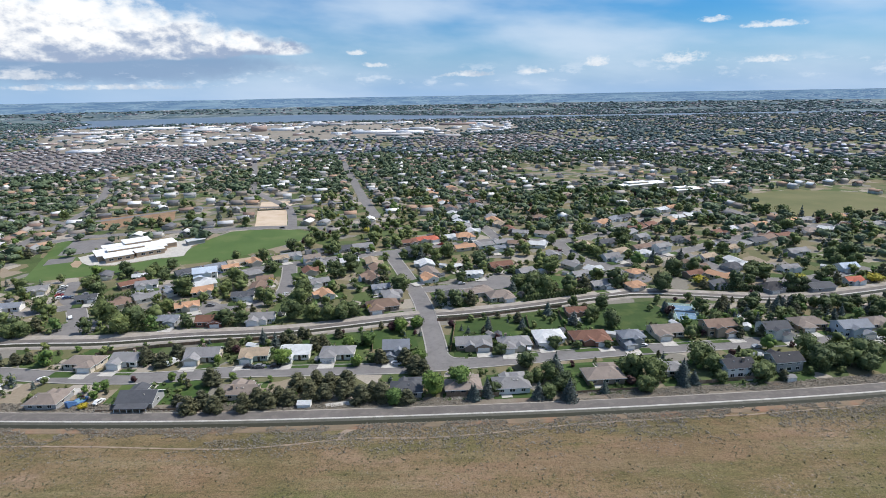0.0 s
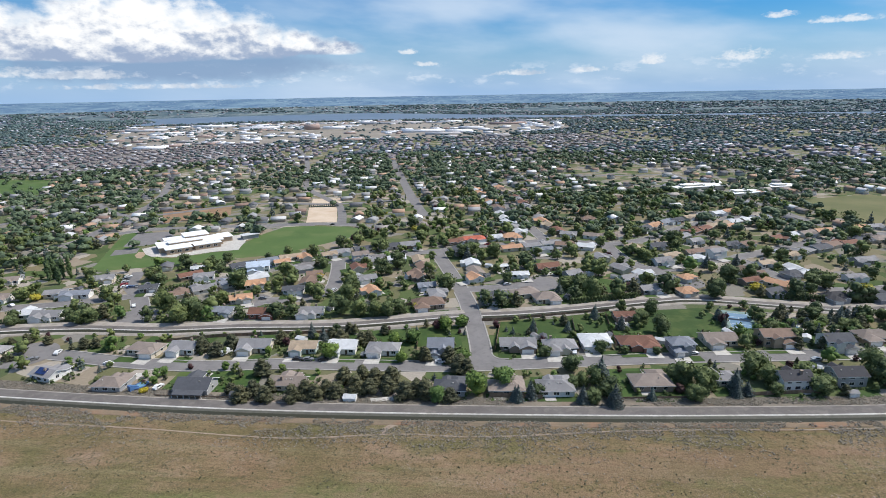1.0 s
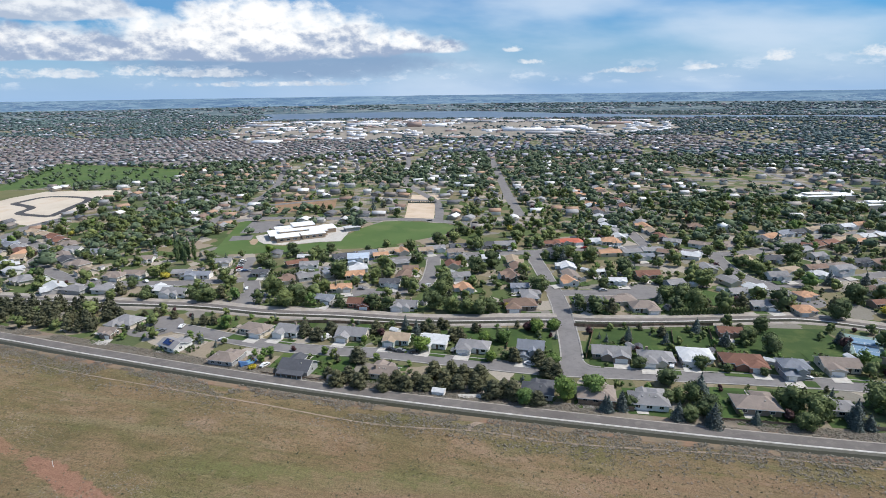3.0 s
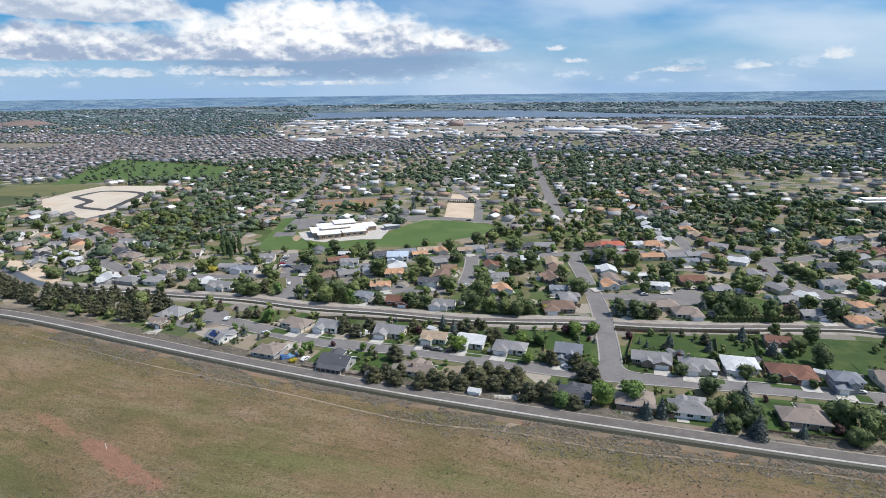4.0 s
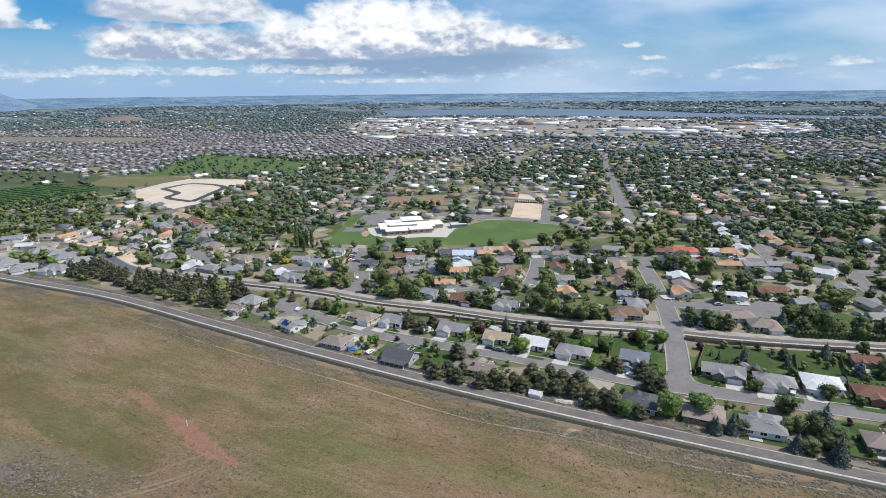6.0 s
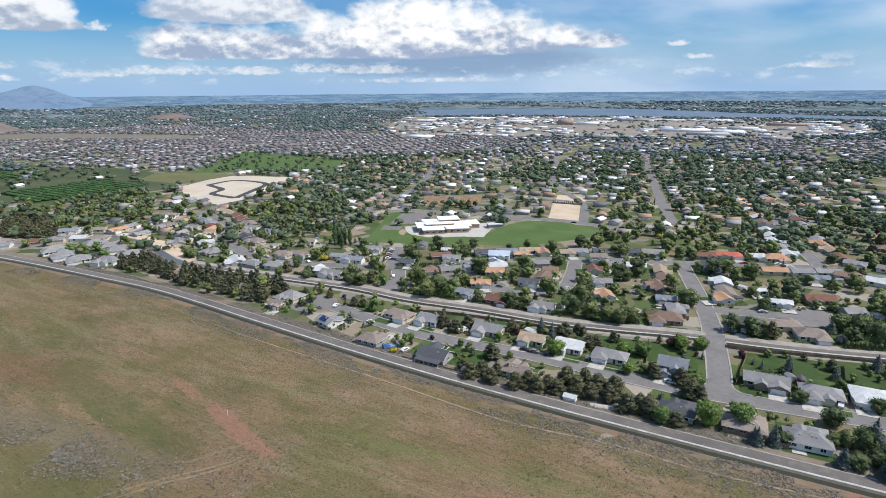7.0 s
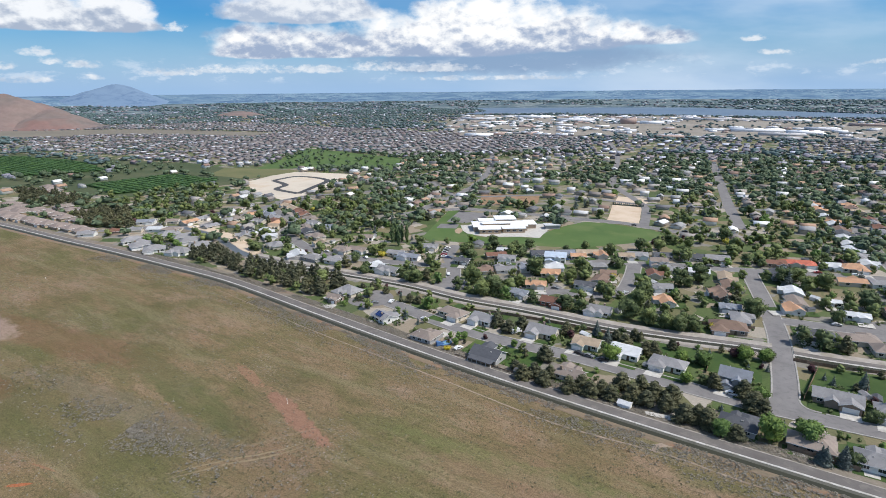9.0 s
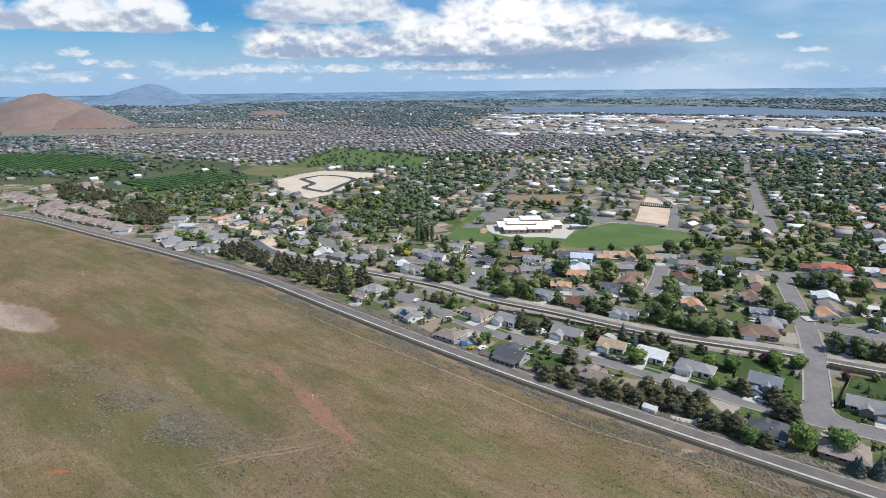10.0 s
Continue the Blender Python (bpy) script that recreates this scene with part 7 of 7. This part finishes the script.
fence([(55, 229), (56, 248), (57, 268)], 1.7, "weathered board fence between gardens")
fence([(2, 224), (3.5, 240), (5, 256)], 1.7, "brown board fence beside the street corner")
fence([(-32, 226), (-33, 238), (-34, 248)], 1.6, "board fence between two lawns")
fence([(-152, 226), (-130, 233), (-100, 238), (-70, 241)], 1.6, "long board fence along the lateral canal")
fence([(-60, 272), (-30, 282), (-22, 285)], 1.6, "board fence above the lateral track")


def shed(x, y, rot, w, d, roof, wall, label):
    ob = new("shed")
    part("wall", wall_geo(w, d, 1.9, d * 0.2, "gable"), WALLS[wall], ob)
    part("roof", roof_geo(w, d, 1.9, d * 0.22, "gable", 0.2, 0.08), ROOFS[roof], ob)
    part("door", box(-0.5, -d / 2 - 0.05, 0.05, 0.5, -d / 2 + 0.02, 1.75), WHITE, ob)
    ob.matrix_basis = pose(x, y, 0.02, 0, 0, rot)
    return tagged(ob, label, "shed")


shed(-51, 182, 0, 4.6, 3.2, "wh", "wt", "small white garden shed under pines")
shed(-94, 182, 0, 4.2, 3.0, "dg", "gy", "small dark garden shed beside the verge")
shed(130, 194.5, 8, 3.6, 2.8, "gr", "wt", "small white garden shed on a lawn")
sheet("concrete_pad", [(-44, 183), (-35, 185), (-33.5, 182.5), (-43, 180.5)], CONCRETE, "bare pale concrete pad among pines", "pad")

BLUE = surface("blue_plastic", [(0.06, 0.13, 0.28), (0.08, 0.17, 0.34)], 1.5, None, 0.4)
POOLW = surface("pool_water", [(0.16, 0.30, 0.38), (0.20, 0.35, 0.43)], 0.8, None, 0.1, spec=0.5)


def paddling_pool(x, y, rot):
    ob = new("paddling_pool")
    n, vs, fs = 28, [], []
    for i in range(n):
        a = i * math.tau / n
        for k in range(8):
            b = k * math.tau / 8
            r = 1 + 0.16 * math.cos(b)
            vs.append((3.0 * r * math.cos(a), 1.8 * r * math.sin(a), 0.45 + 0.38 * math.sin(b)))
    for i in range(n):
        for k in range(8):
            fs.append((i * 8 + k, ((i + 1) % n) * 8 + k, ((i + 1) % n) * 8 + (k + 1) % 8, i * 8 + (k + 1) % 8))
    part("rim", (vs, fs), BLUE, ob)
    part("water", ([(2.7 * math.cos(i * math.tau / n), 1.6 * math.sin(i * math.tau / n), 0.5) for i in range(n)], [tuple(range(n))]), POOLW, ob)
    part("slide", extruded([(-3.2, 0.1), (-1.0, 0.7), (-1.0, 0.9), (-3.6, 2.3), (-4.6, 2.3), (-4.6, 0.05)], 0.8), BLUE, ob, "blue slide")
    ob.matrix_basis = pose(x, y, 0.03, 0, 0, rot)
    return tagged(ob, "blue plastic paddling pool with a slide", "paddling pool")


paddling_pool(-135.5, 188, 65)

COURT = surface("court_paint_blue", [(0.12, 0.20, 0.29), (0.14, 0.23, 0.33)], 0.3, (2.0, 0.08), 0.8)
COURTG = surface("court_paint_green", [(0.15, 0.22, 0.20), (0.18, 0.25, 0.23)], 0.3, (2.0, 0.08), 0.8)


def tennis_court(x, y, rot):
    ob = new("tennis_court")
    part("surround", box(-6.5, -12.5, 0.0, 6.5, 12.5, 0.05), COURTG, ob, "green painted surround")
    part("court", box(-4.6, -9.5, 0.05, 4.6, 9.5, 0.058), COURT, ob, "blue painted court")
    for b in ((-4.6, -9.5, -4.5, 9.5), (4.5, -9.5, 4.6, 9.5), (-4.5, -9.5, 4.5, -9.4), (-4.5, 9.4, 4.5, 9.5), (-4.5, -4.6, 4.5, -4.5), (-4.5, 4.5, 4.5, 4.6), (-0.05, -4.5, 0.05, 4.5)):
        part("line", box(b[0], b[1], 0.058, b[2], b[3], 0.064), WHITE, ob)
    part("net", box(-5, -0.02, 0.15, 5, 0.02, 0.95), WALLS["gy"], ob)
    for sx in (-6.5, 6.5):
        for k in range(6):
            part("post", turned(stem((0, 0, 0), (0, 0, 2.6), 0.05, 0.05), pose(sx, -12.5 + 5 * k, 0)), WALLS["gy"], ob)
    ob.matrix_basis = pose(x, y, 0.06, 0, 0, rot)
    return tagged(ob, "small blue and green painted tennis court", "tennis court")


tennis_court(119.5, 263.5, -14)
swim = new("swimming_pool")
part("deck", box(-6, -4, 0, 6, 4, 0.06), CONCRETE, swim)
part("water", box(-4, -2, 0.06, 4, 2, 0.075), POOLW, swim)
swim.matrix_basis = pose(139, 256, 0.05, 0, 0, 5)
tagged(swim, "light blue garden swimming pool in a pale deck", "swimming pool")


def hedge(pts, high, thick, label):
    rng = random.Random(int(pts[0][0]))
    line = smooth_line(pts, 0.9)
    L = [(p.x, p.y, high * (0.25 + 0.5 * (i % 2)), thick * rng.uniform(0.85, 1.1), high * 0.36) for i, p in enumerate(line)]
    ob = new("hedge", mesh_of("hedge", *join(leaves(L, len(L) * 45, 0.24, rng), core(L, 0.9)), LEAF["maple"]))
    return tagged(ob, label, "hedge")


hedge([(42, 282), (58, 287), (78, 293)], 3.6, 1.0, "tall dark clipped evergreen hedge")
hedge([(150, 296), (172, 292), (196, 290)], 3.4, 1.0, "long tall dark evergreen hedge")
hedge([(-190, 292), (-180, 297), (-168, 303)], 3.8, 1.0, "row of tall dark columnar evergreens")
hedge([(-128, 256), (-118, 258), (-106, 261)], 2.0, 0.9, "clipped green garden hedge")
hedge([(-160, 252), (-148, 253), (-134, 255)], 2.0, 0.9, "long clipped green hedge beside the track")
hedge([(-250, 245), (-235, 246), (-222, 248)], 1.8, 0.9, "low clipped green hedge above the canal")

# solar panels and the dark porch
roof_at = NEWEST[2]
for k in range(3):
    q = Vector((-1.6 + 1.7 * k, roof_at[2] * (0.14 + 0.19), 0))
    part("solar_panel", turned(box(-0.8, -1.5, 0, 0.8, 1.5, 0.05), pose(q.x, q.y, 4.05, -26, 0, 0)), surface("solar_glass", [(0.015, 0.03, 0.10), (0.02, 0.04, 0.13)], 1.0, None, 0.15, spec=0.6), roof_at[0], "blue black solar panel")
roof_at = NEWEST[0]
pw, pd = roof_at[1] * 0.46, roof_at[2]
part("porch_roof", ([(-pw, pd * 0.45, 2.85), (pw, pd * 0.45, 2.85), (pw, pd * 0.5 + 3.4, 2.2), (-pw, pd * 0.5 + 3.4, 2.2), (-pw, pd * 0.45, 2.7), (pw, pd * 0.45, 2.7), (pw, pd * 0.5 + 3.4, 2.05), (-pw, pd * 0.5 + 3.4, 2.05)], [(0, 1, 2, 3), (7, 6, 5, 4), (0, 4, 5, 1), (1, 5, 6, 2), (2, 6, 7, 3), (3, 7, 4, 0)]), ROOFS["dg"], roof_at[0], "dark porch roof")
for k in range(6):
    px = -pw + 0.15 + k * (2 * pw - 0.3) / 5
    part("porch_post", box(px - 0.08, pd * 0.5 + 3.1, 0, px + 0.08, pd * 0.5 + 3.26, 2.12), WHITE, roof_at[0])


def marker(x, y):
    z = hill_z(x, y)
    ob = new("marker_post", mesh_of("marker_post", *join(box(-0.06, -0.06, -0.2, 0.06, 0.06, 2.2), box(-0.08, -0.08, 2.2, 0.08, 0.08, 2.3)), WHITE))
    ob.matrix_basis = pose(x, y, z)
    return tagged(ob, "thin white marker post on the hillside", "post")


marker(-152, 111)
marker(-390, 120)

# more parked cars and garden sheds, copied from the ones above
random.seed(57)
LOT_CARS = [o for o in scene.objects if o.name.split(".")[0] == "car"]
n_car = 0
for i, (name, line, width, kerb, label) in enumerate(ROADS[:18]):
    nor = sides(line)
    for j in range(3, len(line) - 3, 4):
        q = line[j] + nor[j] * random.choice((-1, 1)) * (width / 2 - 1.2)
        if n_car < 44 and i != 1 and random.random() < 0.30 and road_gap(q.x, q.y, i) > 3 and math.hypot(q.x, q.y) < 520 and not (q.y < 240 and -150 < q.x < 200):
            t = line[j + 1] - line[j - 1]
            copy_thing(random.choice(LOT_CARS), pose(q.x, q.y, 0.12, 0, 0, math.degrees(math.atan2(t.y, t.x)) + random.choice((0, 180))))
            n_car += 1
SHEDS = [o for o in scene.objects if o.name.split(".")[0] == "shed"]
n_shed = 0
for hx_, hy_, hr_ in HOMES:
    if n_shed < 60 and hy_ > 215 and math.hypot(hx_, hy_) < 480 and random.random() < 0.7:
        a = random.uniform(0.3, 2.8)
        x, y = hx_ + (hr_ + 5) * math.cos(a), hy_ + (hr_ + 4) * math.sin(a)
        if free(x, y, 1.8, 2.5):
            copy_thing(random.choice(SHEDS), pose(x, y, 0.02, 0, 0, random.uniform(0, 360)))
            spot(x, y, 2.0)
            n_shed += 1
